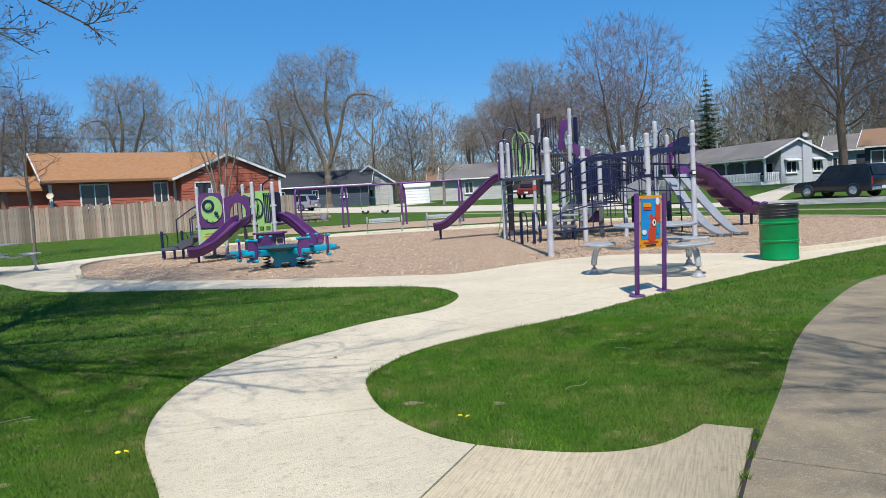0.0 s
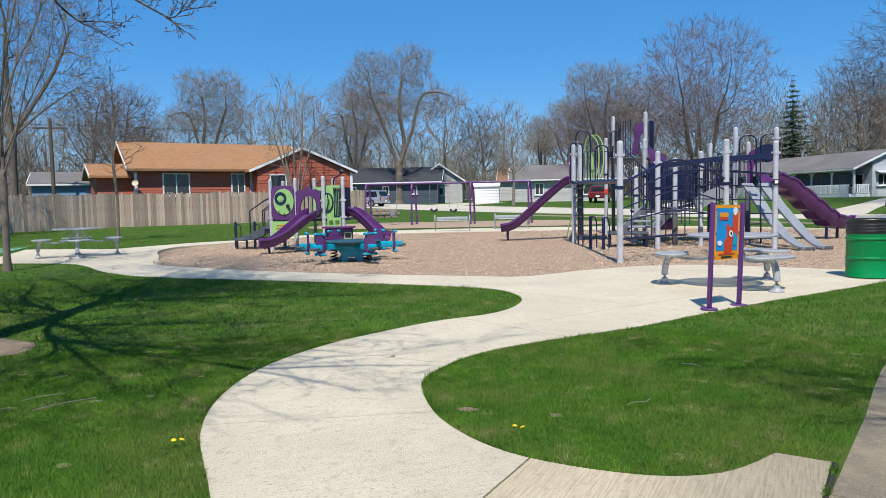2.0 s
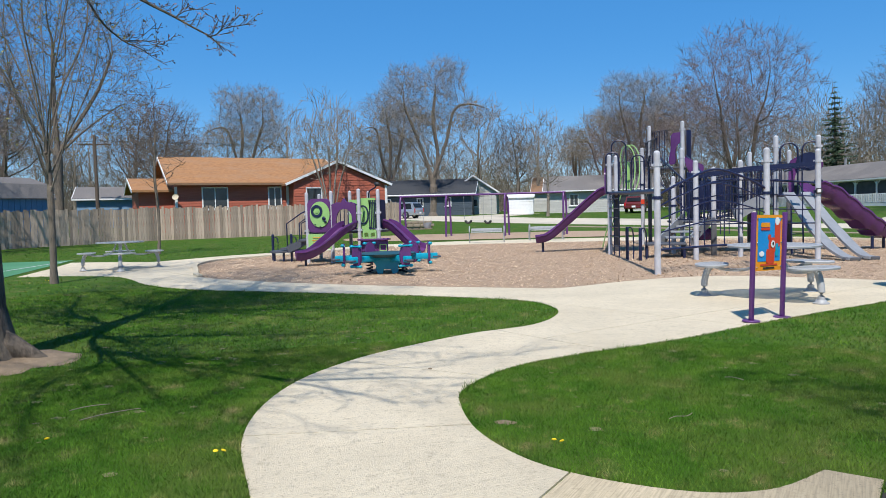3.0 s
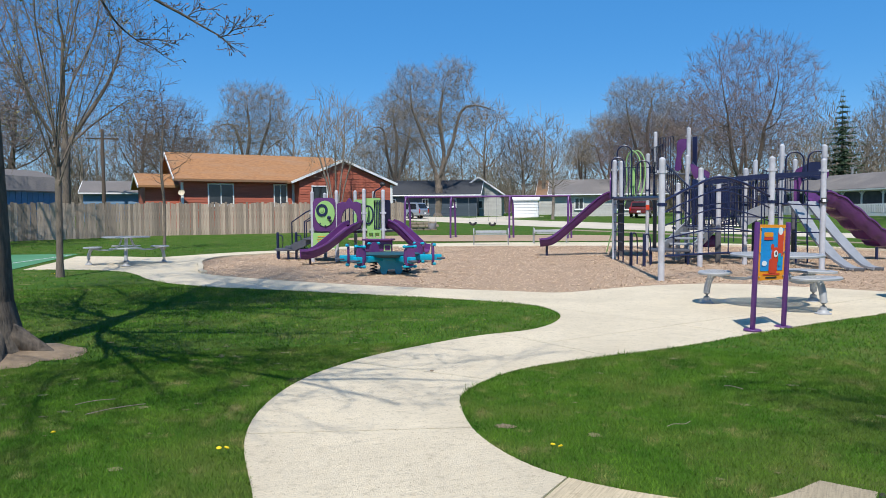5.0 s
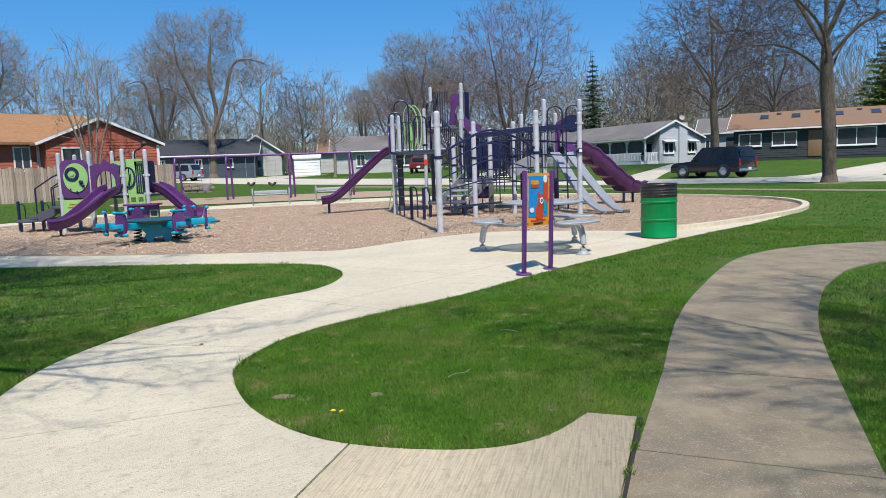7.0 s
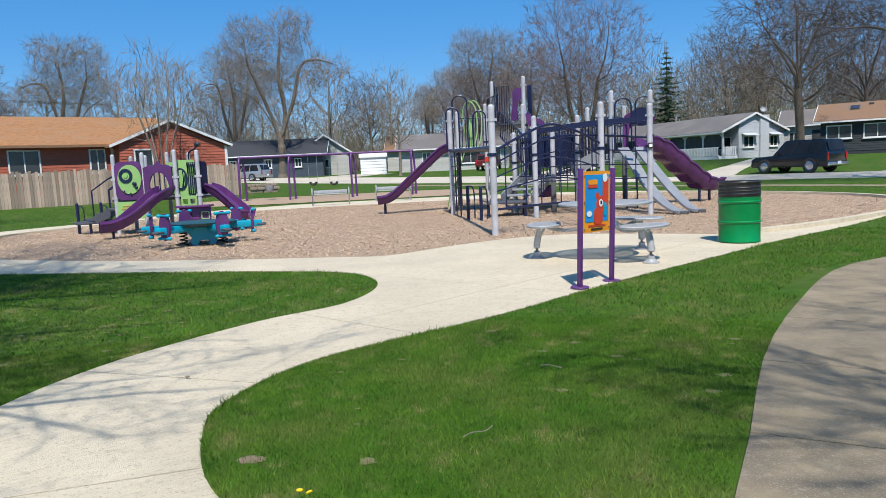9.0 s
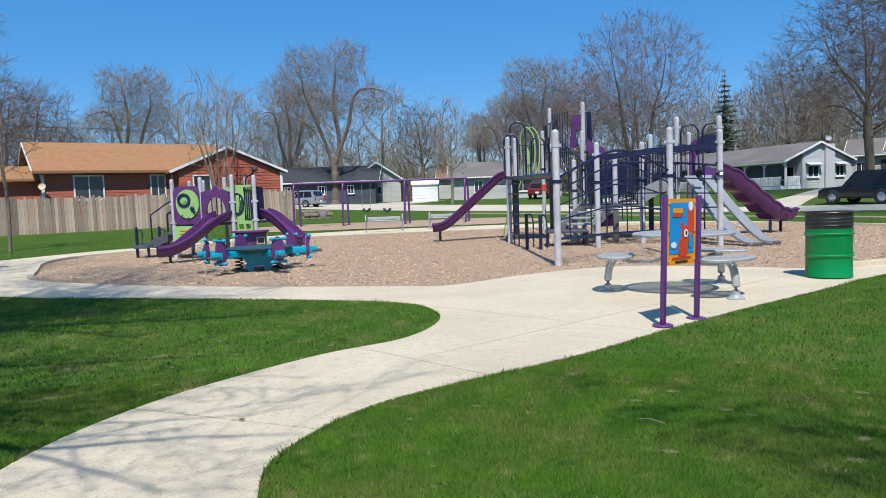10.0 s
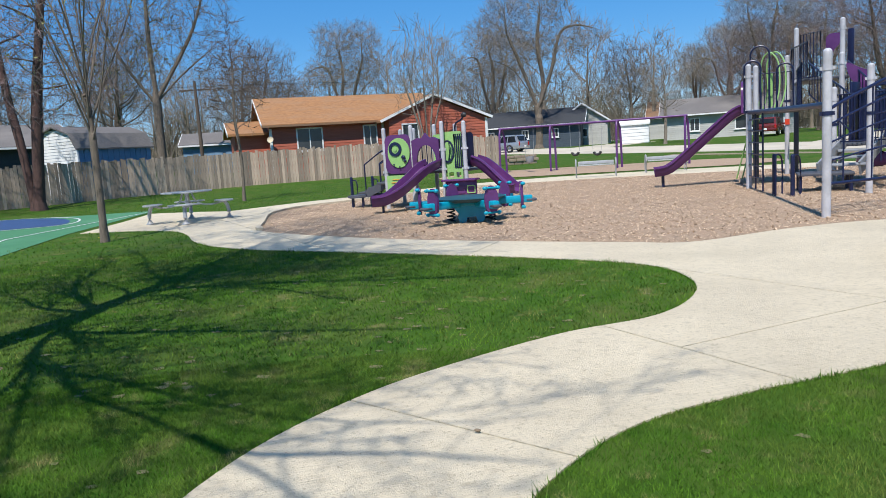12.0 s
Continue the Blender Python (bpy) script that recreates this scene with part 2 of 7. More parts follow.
ORANGEP = mat("orange_print", (0.8, 0.3, 0.015), (0.75, 0.27, 0.012), 5.0, 0.45, bump=0)
BLUEP = mat("blue_print", (0.01, 0.27, 0.62), (0.01, 0.23, 0.55), 5.0, 0.45, bump=0)
REDP = mat("red_print", (0.62, 0.06, 0.02), (0.55, 0.045, 0.015), 5.0, 0.45, bump=0)
YELLOW = mat("yellow_petal", (0.85, 0.6, 0.01), (0.75, 0.5, 0.01), 5.0, 0.7, bump=0)
WOODP = mat("utility_pole_wood", (0.12, 0.09, 0.07), (0.08, 0.06, 0.045), 8.0, 0.95, bump=0.4, stretch=(1, 1, 0.2))
CONCH = mat("stone_edging", (0.3, 0.24, 0.18), (0.22, 0.17, 0.12), 5.0, 0.9, bump=0.4)


# ---- building helpers ----
def thing(name, label, category, m=None, group="", kind=""):
    ob = new(name)
    ob.empty_display_size = 0.2
    if m is not None:
        ob.matrix_basis = m
    return tagged(ob, label, category, group, kind)


def smooth_by_angle(me):
    me.polygons.foreach_set("use_smooth", [True] * len(me.polygons))
    try:
        me.set_sharp_from_angle(angle=radians(38))
    except AttributeError:
        pass


def part(name, bm, material, parent=None, label="", smooth=True):
    me = bpy.data.meshes.new(name)
    bmesh.ops.recalc_face_normals(bm, faces=bm.faces)
    bm.to_mesh(me)
    bm.free()
    for m in material if isinstance(material, (list, tuple)) else (material,):
        me.materials.append(m)
    if smooth:
        smooth_by_angle(me)
    ob = new(name, me)
    ob.parent = parent
    if label:
        tagged(ob, label)
    return ob


def raw(name, verts, faces, material, parent=None, label="", smooth=False):
    me = bpy.data.meshes.new(name)
    me.from_pydata(verts, [], faces)
    me.materials.append(material)
    if smooth:
        me.polygons.foreach_set("use_smooth", [True] * len(me.polygons))
    ob = new(name, me)
    ob.parent = parent
    if label:
        tagged(ob, label)
    return ob


def box(bm, c, s, rz=0.0, bev=0.0, m=None):
    r = bmesh.ops.create_cube(bm, size=1.0)
    mm = Matrix.Translation(c) @ Matrix.Rotation(radians(rz), 4, "Z") @ (m or Matrix()) @ Matrix.Diagonal((*s, 1))
    bmesh.ops.transform(bm, matrix=mm, verts=r["verts"])
    if bev:
        es = list({e for v in r["verts"] for e in v.link_edges})
        bmesh.ops.bevel(bm, geom=es, offset=bev, segments=2, affect="EDGES", profile=0.5)
    return bm


def rod(bm, a, b, r, r2=None, n=10, cap=True):
    a, b = Vector(a), Vector(b)
    d = b - a
    q = d.to_track_quat("Z", "Y").to_matrix().to_4x4()
    bmesh.ops.create_cone(bm, cap_ends=cap, segments=n, radius1=r, radius2=r if r2 is None else r2, depth=d.length, matrix=Matrix.Translation((a + b) / 2) @ q)
    return bm


def ball(bm, c, r, s=(1, 1, 1), n=10):
    bmesh.ops.create_uvsphere(bm, u_segments=n, v_segments=max(5, n // 2 + 1), radius=r, matrix=Matrix.Translation(c) @ Matrix.Diagonal((*s, 1)))
    return bm


def sweep(bm, pts, prof, closed=False, up=(0, 0, 1)):
    """Sweep a cross-section (side, up) along points; prof is closed when closed is set."""
    pts = [Vector(p) for p in pts]
    rows = []
    for i, p in enumerate(pts):
        t = (pts[min(i + 1, len(pts) - 1)] - pts[max(i - 1, 0)]).normalized()
        u = Vector(up)
        side = t.cross(u)
        if side.length < 1e-3:
            side = t.cross(Vector((0, 1, 0)))
        side.normalize()
        nrm = side.cross(t).normalized()
        rows.append([bm.verts.new(p + side * a + nrm * b) for a, b in prof])
    k = len(prof)
    for r0, r1 in zip(rows, rows[1:]):
        for j in range(k if closed else k - 1):
            bm.faces.new((r0[j], r0[(j + 1) % k], r1[(j + 1) % k], r1[j]))
    if closed:
        bm.faces.new(rows[0])
        bm.faces.new(rows[-1][::-1])
    return bm


def ring(r, n=8):
    return [(r * math.cos(2 * math.pi * i / n), r * math.sin(2 * math.pi * i / n)) for i in range(n)]


def pipe(bm, pts, r, n=8):
    return sweep(bm, pts, ring(r, n), True)


def spline(pts, steps=6, closed=False):
    """Catmull-Rom through the points."""
    pts = [Vector((*p, 0)) if len(p) == 2 else Vector(p) for p in pts]
    k = len(pts)
    out = []
    for i in range(k if closed else k - 1):
        p0, p1, p2, p3 = (pts[(i + j) % k] if closed else pts[min(max(i + j, 0), k - 1)] for j in (-1, 0, 1, 2))
        for s in range(steps):
            t = s / steps
            out.append(0.5 * (2 * p1 + (p2 - p0) * t + (2 * p0 - 5 * p1 + 4 * p2 - p3) * t * t + (3 * p1 - p0 - 3 * p2 + p3) * t ** 3))
    if not closed:
        out.append(pts[-1])
    return out


def lathe(bm, prof, n=32):
    rows = []
    for i in range(n):
        a = 2 * math.pi * i / n
        rows.append([bm.verts.new((r * math.cos(a), r * math.sin(a), z)) for r, z in prof])
    for i in range(n):
        r0, r1 = rows[i], rows[(i + 1) % n]
        for j in range(len(prof) - 1):
            bm.faces.new((r0[j], r1[j], r1[j + 1], r0[j + 1]))
    bmesh.ops.remove_doubles(bm, verts=bm.verts, dist=1e-5)
    return bm


def plate(bm, outline, m, thick, holes=()):
    """A flat plate with rounded outline and holes, in the xz plane of m, thick along y."""
    loops = [outline, *holes]
    es = []
    vs_all = []
    for lp in loops:
        vs = [bm.verts.new((x, 0, z)) for x, z in lp]
        vs_all += vs
        es += [bm.edges.new((vs[i], vs[(i + 1) % len(vs)])) for i in range(len(vs))]
    r = bmesh.ops.triangle_fill(bm, edges=es, use_beauty=True, use_dissolve=False)
    fs = [f for f in r["geom"] if isinstance(f, bmesh.types.BMFace)]
    ex = bmesh.ops.extrude_face_region(bm, geom=fs)
    top = [v for v in ex["geom"] if isinstance(v, bmesh.types.BMVert)]
    bmesh.ops.translate(bm, vec=(0, thick, 0), verts=top)
    bmesh.ops.transform(bm, matrix=m, verts=vs_all + top)
    return bm


def round_rect(w, h, r, n=5, cx=0.0, cz=0.0):
    out = []
    for sx, sz, a0 in ((1, 1, 0), (-1, 1, 90), (-1, -1, 180), (1, -1, 270)):
        for i in range(n + 1):
            a = radians(a0 + 90 * i / n)
            out.append((cx + sx * (w / 2 - r) + r * math.cos(a), cz + sz * (h / 2 - r) + r * math.sin(a)))
    return out


def oval(rx, rz, n=28, cx=0.0, cz=0.0):
    return [(cx + rx * math.cos(2 * math.pi * i / n), cz + rz * math.sin(2 * math.pi * i / n)) for i in range(n)]


def inside(px, py, poly):
    x, y = np.array([p[0] for p in poly]), np.array([p[1] for p in poly])
    x2, y2 = np.roll(x, -1), np.roll(y, -1)
    hit = np.zeros(len(px), bool)
    for a, b, c, d in zip(x, y, x2, y2):
        if b != d:
            hit ^= ((b > py) != (d > py)) & (px < (c - a) * (py - b) / (d - b) + a)
    return hit


def ground_z(x, y):
    r, k = math.hypot(x - 1, y), min(max((x - 2) / 10, 0), 1)
    west = float(np.interp(r, (0, 34, 44, 70, 110), (0, 0, 0.25, 0.95, 1.3)))
    east = float(np.interp(r, (0, 36, 48, 62, 110), (0, 0, 0.05, 0.88, 1.3)))
    return west + (east - west) * k


# ---- ground ----
def make_ground():
    radii = [0, 2, 4, 7, 10, 14, 18, 22, 26, 30, 34, 36, 39, 42, 44, 48, 52, 57, 62, 70, 80, 95, 110, 160, 260, 500, 1200, 3000]
    n = 96
    vs = [(1, 0, 0)]
    for r in radii[1:]:
        for i in range(n):
            a = 2 * math.pi * i / n
            x, y = 1 + r * math.cos(a), r * math.sin(a)
            vs.append((x, y, ground_z(x, y)))
    fs = [(0, 1 + i, 1 + (i + 1) % n) for i in range(n)]
    for k in range(len(radii) - 2):
        a, b = 1 + k * n, 1 + (k + 1) * n
        fs += [(a + i, b + i, b + (i + 1) % n, a + (i + 1) % n) for i in range(n)]
    tagged(raw("ground", vs, fs, GRASS, smooth=True), "green spring lawn with worn dry patches", "lawn", kind="structure")


make_ground()

# edges of the pale path, by stretches
LAWN_A = [(-0.05, 0.5), (-0.45, 1.6), (-1.03, 2.52), (-1.52, 3.27), (-1.79, 4.0), (-1.87, 4.8), (-1.71, 5.6), (-1.4, 6.27), (-0.95, 7.0), (-0.42, 7.57), (-0.21, 8.28), (-0.28, 9.0), (-0.7, 9.68), (-1.6, 10.05), (-3.3, 10.4), (-5.2, 10.7), (-7.1, 11.03), (-8.6, 11.75), (-10.0, 13.0), (-11.1, 13.7), (-12.5, 13.84), (-13.84, 13.55)]
PAD = [(-15.1, 16.1), (-16.6, 18.5), (-15.0, 18.6), (-13.65, 18.5), (-13.3, 19.3), (-12.7, 21.3), (-11.6, 23.2), (-9.9, 27.2), (-7.4, 29.8), (-4.5, 31.0), (-1.0, 31.6), (3, 31.6), (6.6, 30.0), (9.2, 27.4), (10.95, 24.4), (11.62, 21.3), (11.25, 18.8), (10.1, 16.35), (8.6, 14.6), (7.05, 13.0)]
LAWN_B = [(5.24, 11.31), (4.05, 10.05), (3.05, 9.04), (2.0, 7.9), (1.12, 6.87), (0.17, 5.99), (-0.3, 5.41), (-0.52, 4.7), (-0.44, 4.22), (-0.18, 3.65), (0.25, 3.2), (0.84, 3.01), (1.25, 3.09), (1.56, 3.4)]
MULCH_EDGE = [(-8.6, 13.5), (-9.7, 15.0), (-11.0, 17.0), (-11.4, 18.8), (-10.6, 20.8), (-9.4, 23.6), (-7.8, 26.0), (-5.2, 27.2), (-1.5, 28.0), (2.5, 28.4), (6.0, 27.6), (8.8, 25.6), (10.6, 22.8), (11.3, 20.2), (10.9, 18.0), (9.6, 15.8), (7.9, 14.2), (6.2, 12.95), (5.1, 12.5), (4.0, 12.95), (2.6, 13.45), (1.6, 13.2), (0.6, 12.45), (-0.42, 11.38), (-1.3, 11.4), (-3.0, 11.6), (-5.0, 12.0), (-7.2, 12.75)]
OLD_PATH = [(-2.2, -9), (-0.6, -4), (0.5, -0.9), (0.95, 0.2), (1.38, 1.25), (1.89, 2.28), (2.25, 3.05), (2.54, 3.68), (3.38, 5.45), (4.6, 7.35), (5.75, 8.5), (7.4, 8.9), (12, 8.5), (22, 6.5)]
path_edge = spline(LAWN_A, 6)[:-1] + [Vector((*p, 0)) for p in PAD[:2]] + spline(PAD[1:] + LAWN_B[:1], 5)[:-1] + spline(LAWN_B, 6) + [Vector((*p, 0)) for p in ((1.785, 3.31), (1.625, 2.9), (1.45, 2.47), (0.99, 1.5), (0.55, 0.4))]
mulch_edge = spline(MULCH_EDGE, 6, True)
SLAB_TOP = 0.014


def slab(name, cuts, parent, material=None):
    """The part of the path that lies between the given half-planes, as a slab with its own edges."""
    bm = bmesh.new()
    es = []
    for lp in (path_edge, mulch_edge):
        vs = [bm.verts.new((p.x, p.y, 0)) for p in lp]
        es += [bm.edges.new((vs[i], vs[(i + 1) % len(vs)])) for i in range(len(vs))]
    bmesh.ops.triangle_fill(bm, edges=es, use_beauty=True)
    for (px, py), (nx, ny), *half in cuts:
        nv = Vector((nx, ny, 0)).normalized()
        bmesh.ops.bisect_plane(bm, geom=bm.verts[:] + bm.edges[:] + bm.faces[:], plane_co=Vector((px, py, 0)) + nv * (half[0] if half else 0.006), plane_no=nv, clear_inner=True)
    if not bm.faces:
        bm.free()
        return None
    bmesh.ops.recalc_face_normals(bm, faces=bm.faces)
    if bm.faces[0].normal.z < 0:
        bmesh.ops.reverse_faces(bm, faces=bm.faces)
    ex = bmesh.ops.extrude_face_region(bm, geom=bm.faces[:])
    bmesh.ops.translate(bm, vec=(0, 0, SLAB_TOP), verts=[v for v in ex["geom"] if isinstance(v, bmesh.types.BMVert)])
    for v in bm.verts:
        v.co.z += ground_z(v.co.x, v.co.y) - 0.004
    return part(name, bm, material or CONC, parent, smooth=False)


def make_path():
    path = thing("pavement", "pale broom-finished concrete path with a round bay", "path", kind="structure")
    # joints across the path: a point on each and the way it faces, from south to north
    joints = [((0.3, 2.95), (-0.95, 0.3)), ((-1.0, 3.57), (-0.33, 0.94)), ((-1.05, 5.25), (0.27, 0.96)), ((-0.19, 6.77), (0.62, 0.78))]
    # the first joint only splits the flare at the southern end
    a, b, c, d = joints
    neg = lambda j: (j[0], (-j[1][0], -j[1][1]), *j[2:])  # noqa: E731
    slab("slab", [neg(b), a], path)
    slab("slab", [neg(b), neg(a)], path, GRADEDCONC)
    slab("slab", [b, neg(c)], path)
    slab("slab", [c, neg(d)], path)
    e = ((0.6, 8.7), (0.59, 0.8))
    f = ((-0.1, 6.85), (0.74, -0.67))
    bay = ((-0.42, 11.3), (-0.98, 0.12), 0.0)
    for side in (f, neg(f)):
        slab("slab", [d, neg(e), side, neg(bay)], path)
        slab("slab", [e, side, neg(bay)], path)
    west = [((-3.0, 0), (-1, 0)), ((-6.2, 0), (-1, 0)), ((-9.4, 0), (-1, 0))]
    slab("slab", [bay, d, neg(west[0])], path)
    slab("slab", [west[0], neg(west[1]), d], path)
    slab("slab", [west[1], neg(west[2]), d], path)
    slab("slab", [west[2], d], path)


make_path()


def ribbon(name, centre, widths, material, z, thick=0.03, gaps=(), parent=None, steps=8):
    """A strip of paving along a curved line, cut into slabs at every gap."""
    pts = spline(centre, steps)
    ws = np.interp(np.linspace(0, 1, len(pts)), np.linspace(0, 1, len(widths)), widths)
    run = [0.0]
    for p, q in zip(pts, pts[1:]):
        run.append(run[-1] + (q - p).length)
    cuts = [0.0, *gaps, run[-1]]

    def at(s):
        i = max(0, min(int(np.searchsorted(run, s)) - 1, len(pts) - 2))
        t = (s - run[i]) / max(run[i + 1] - run[i], 1e-6)
        p = pts[i].lerp(pts[i + 1], t)
        d = (pts[i + 1] - pts[i]).normalized()
        w = ws[i] + (ws[i + 1] - ws[i]) * t
        return p, Vector((-d.y, d.x, 0)), w

    for s0, s1 in zip(cuts, cuts[1:]):
        bm = bmesh.new()
        rows = []
        k = max(2, int((s1 - s0) / 0.5) + 1)
        for s in np.linspace(s0 + 0.006, s1 - 0.006, k):
            p, side, w = at(s)
            l, r = p + side * w / 2, p - side * w / 2
            zl, zr = ground_z(l.x, l.y), ground_z(r.x, r.y)
            rows.append([bm.verts.new(c) for c in ((l.x, l.y, zl - 0.02), (l.x, l.y, zl + z), (r.x, r.y, zr + z), (r.x, r.y, zr - 0.02))])
        for a, b in zip(rows, rows[1:]):
            for j in range(3):
                bm.faces.new((a[j], a[j + 1], b[j + 1], b[j]))
        bm.faces.new(rows[0])
        bm.faces.new(rows[-1])
        part(name, bm, material, parent, smooth=False)


old = thing("pavement", "old grey weathered concrete walk with grassy joints", "path", kind="structure")
ribbon("slab", OLD_PATH, [1.0, 0.97, 0.96, 0.96, 0.95, 0.95, 1.08, 1.5, 1.6, 1.6], OLDCONC, 0.016, gaps=[4.6, 6.2, 7.7, 9.2, 10.4, 12.47, 13.78, 15.03, 16.31, 17.71, 19.21, 20.81, 22.81, 25.31, 28.31], parent=old)
road = thing("road", "pale concrete street with driveways", "road", kind="structure")
ribbon("road_surface", [(46, 17), (30, 27.5), (19, 37.2), (8, 44.0), (-4, 52.0), (-14, 60), (-26, 70), (-45, 84), (-75, 105)], [8, 7.5, 7.5, 8.5], ROADC, 0.02, gaps=[12, 24, 36, 48, 60, 72, 86, 100], parent=road)
ribbon("driveway", [(-14, 60), (-9.5, 70.5)], [5, 4], ROADC, 0.024, parent=road)
ribbon("driveway", [(4, 46.5), (9, 60)], [4, 3.5], ROADC, 0.024, parent=road)
ribbon("driveway", [(21.5, 35.5), (27.5, 41.5), (36, 47)], [6, 3.4, 3.0], ROADC, 0.024, parent=road)
ribbon("driveway", [(13.4, 42.0), (17.0, 48.5), (21.2, 55.0), (23.6, 58.6)], [3, 1.7, 1.4], ROADC, 0.024, parent=road)
ribbon("sidewalk", [(34, 8), (22, 17), (16.4, 22.8), (12.6, 29.0), (8.6, 34.0), (3, 39.5), (-4, 44.5)], [0.9, 0.9], OLDCONC, 0.02, parent=road)


def bed(name, edge, z, material, label, category, parent=None):
    bm = bmesh.new()
    vs = [bm.verts.new((p.x, p.y, z + ground_z(p.x, p.y))) for p in edge]
    es = [bm.edges.new((vs[i], vs[(i + 1) % len(vs)])) for i in range(len(vs))]
    bmesh.ops.triangle_fill(bm, edges=es, use_beauty=True)
    if bm.faces and sum(f.normal.z for f in bm.faces) < 0:
        bmesh.ops.reverse_faces(bm, faces=bm.faces)
    ob = part(name, bm, material, parent, smooth=False)
    if not parent:
        tagged(ob, label, category, kind="structure")
    return ob


bed("mulch_bed", mulch_edge, 0.006, MULCH, "brown wood-chip playground surface", "mulch")
swing_bed = spline([(-12.6, 32.0), (-9, 31.4), (-4, 32.4), (0, 33.2), (1.5, 35.5), (-1, 38.2), (-6, 37.6), (-11, 36.6), (-13.2, 34.2)], 6, True)
bed("mulch_bed", swing_bed, 0.02, MULCH, "brown wood-chip bed under the swings", "mulch")
# raised kerb round the bed on its grassy sides
kerb = thing("kerb", "low pale concrete kerb round the wood chips", "kerb", kind="structure")
pts = [Vector((p.x, p.y, 0.03)) for p in mulch_edge[6 * 9: 6 * 18]]
part("kerb_stone", sweep(bmesh.new(), pts, [(-0.1, -0.04), (-0.1, 0.05), (0.06, 0.05), (0.06, -0.04)], True), CONC, kerb, smooth=False)
pts = [Vector((p.x, p.y, 0.02)) for p in mulch_edge[: 6 * 6]]
part("kerb_stone", sweep(bmesh.new(), pts, [(-0.06, -0.04), (-0.06, 0.045), (0.06, 0.045), (0.06, -0.04)], True), CONC, kerb, smooth=False)

court = thing("court", "green sports court with blue key and white lines", "court", kind="structure")
bed("court_surface", [Vector((*p, 0)) for p in ((-13.9, 13.4), (-17.6, 19.7), (-30, 13.6), (-18, 1.5), (-9.2, 6.9))], 0.012, COURTG, "", "", court)
bed("key", spline([(-26, 12), (-23, 17.2), (-20.8, 18.0), (-18.6, 17.2), (-17.0, 15.7), (-17.8, 14.6), (-21.5, 10)], 5, True), 0.016, COURTB, "", "", court)
part("court_line", sweep(bmesh.new(), spline([(-23, 17.4, 0.021), (-20.8, 18.2, 0.021), (-18.4, 17.4, 0.021), (-16.8, 15.7, 0.021), (-17.7, 14.4, 0.021)], 6), [(-0.03, 0), (0.03, 0)]), WHITEP, court)
part("court_line", sweep(bmesh.new(), [(-11.6, 9.0, 0.021), (-14.8, 12.6, 0.021), (-17.2, 18.9, 0.021)], [(-0.03, 0), (0.03, 0)]), WHITEP, court)


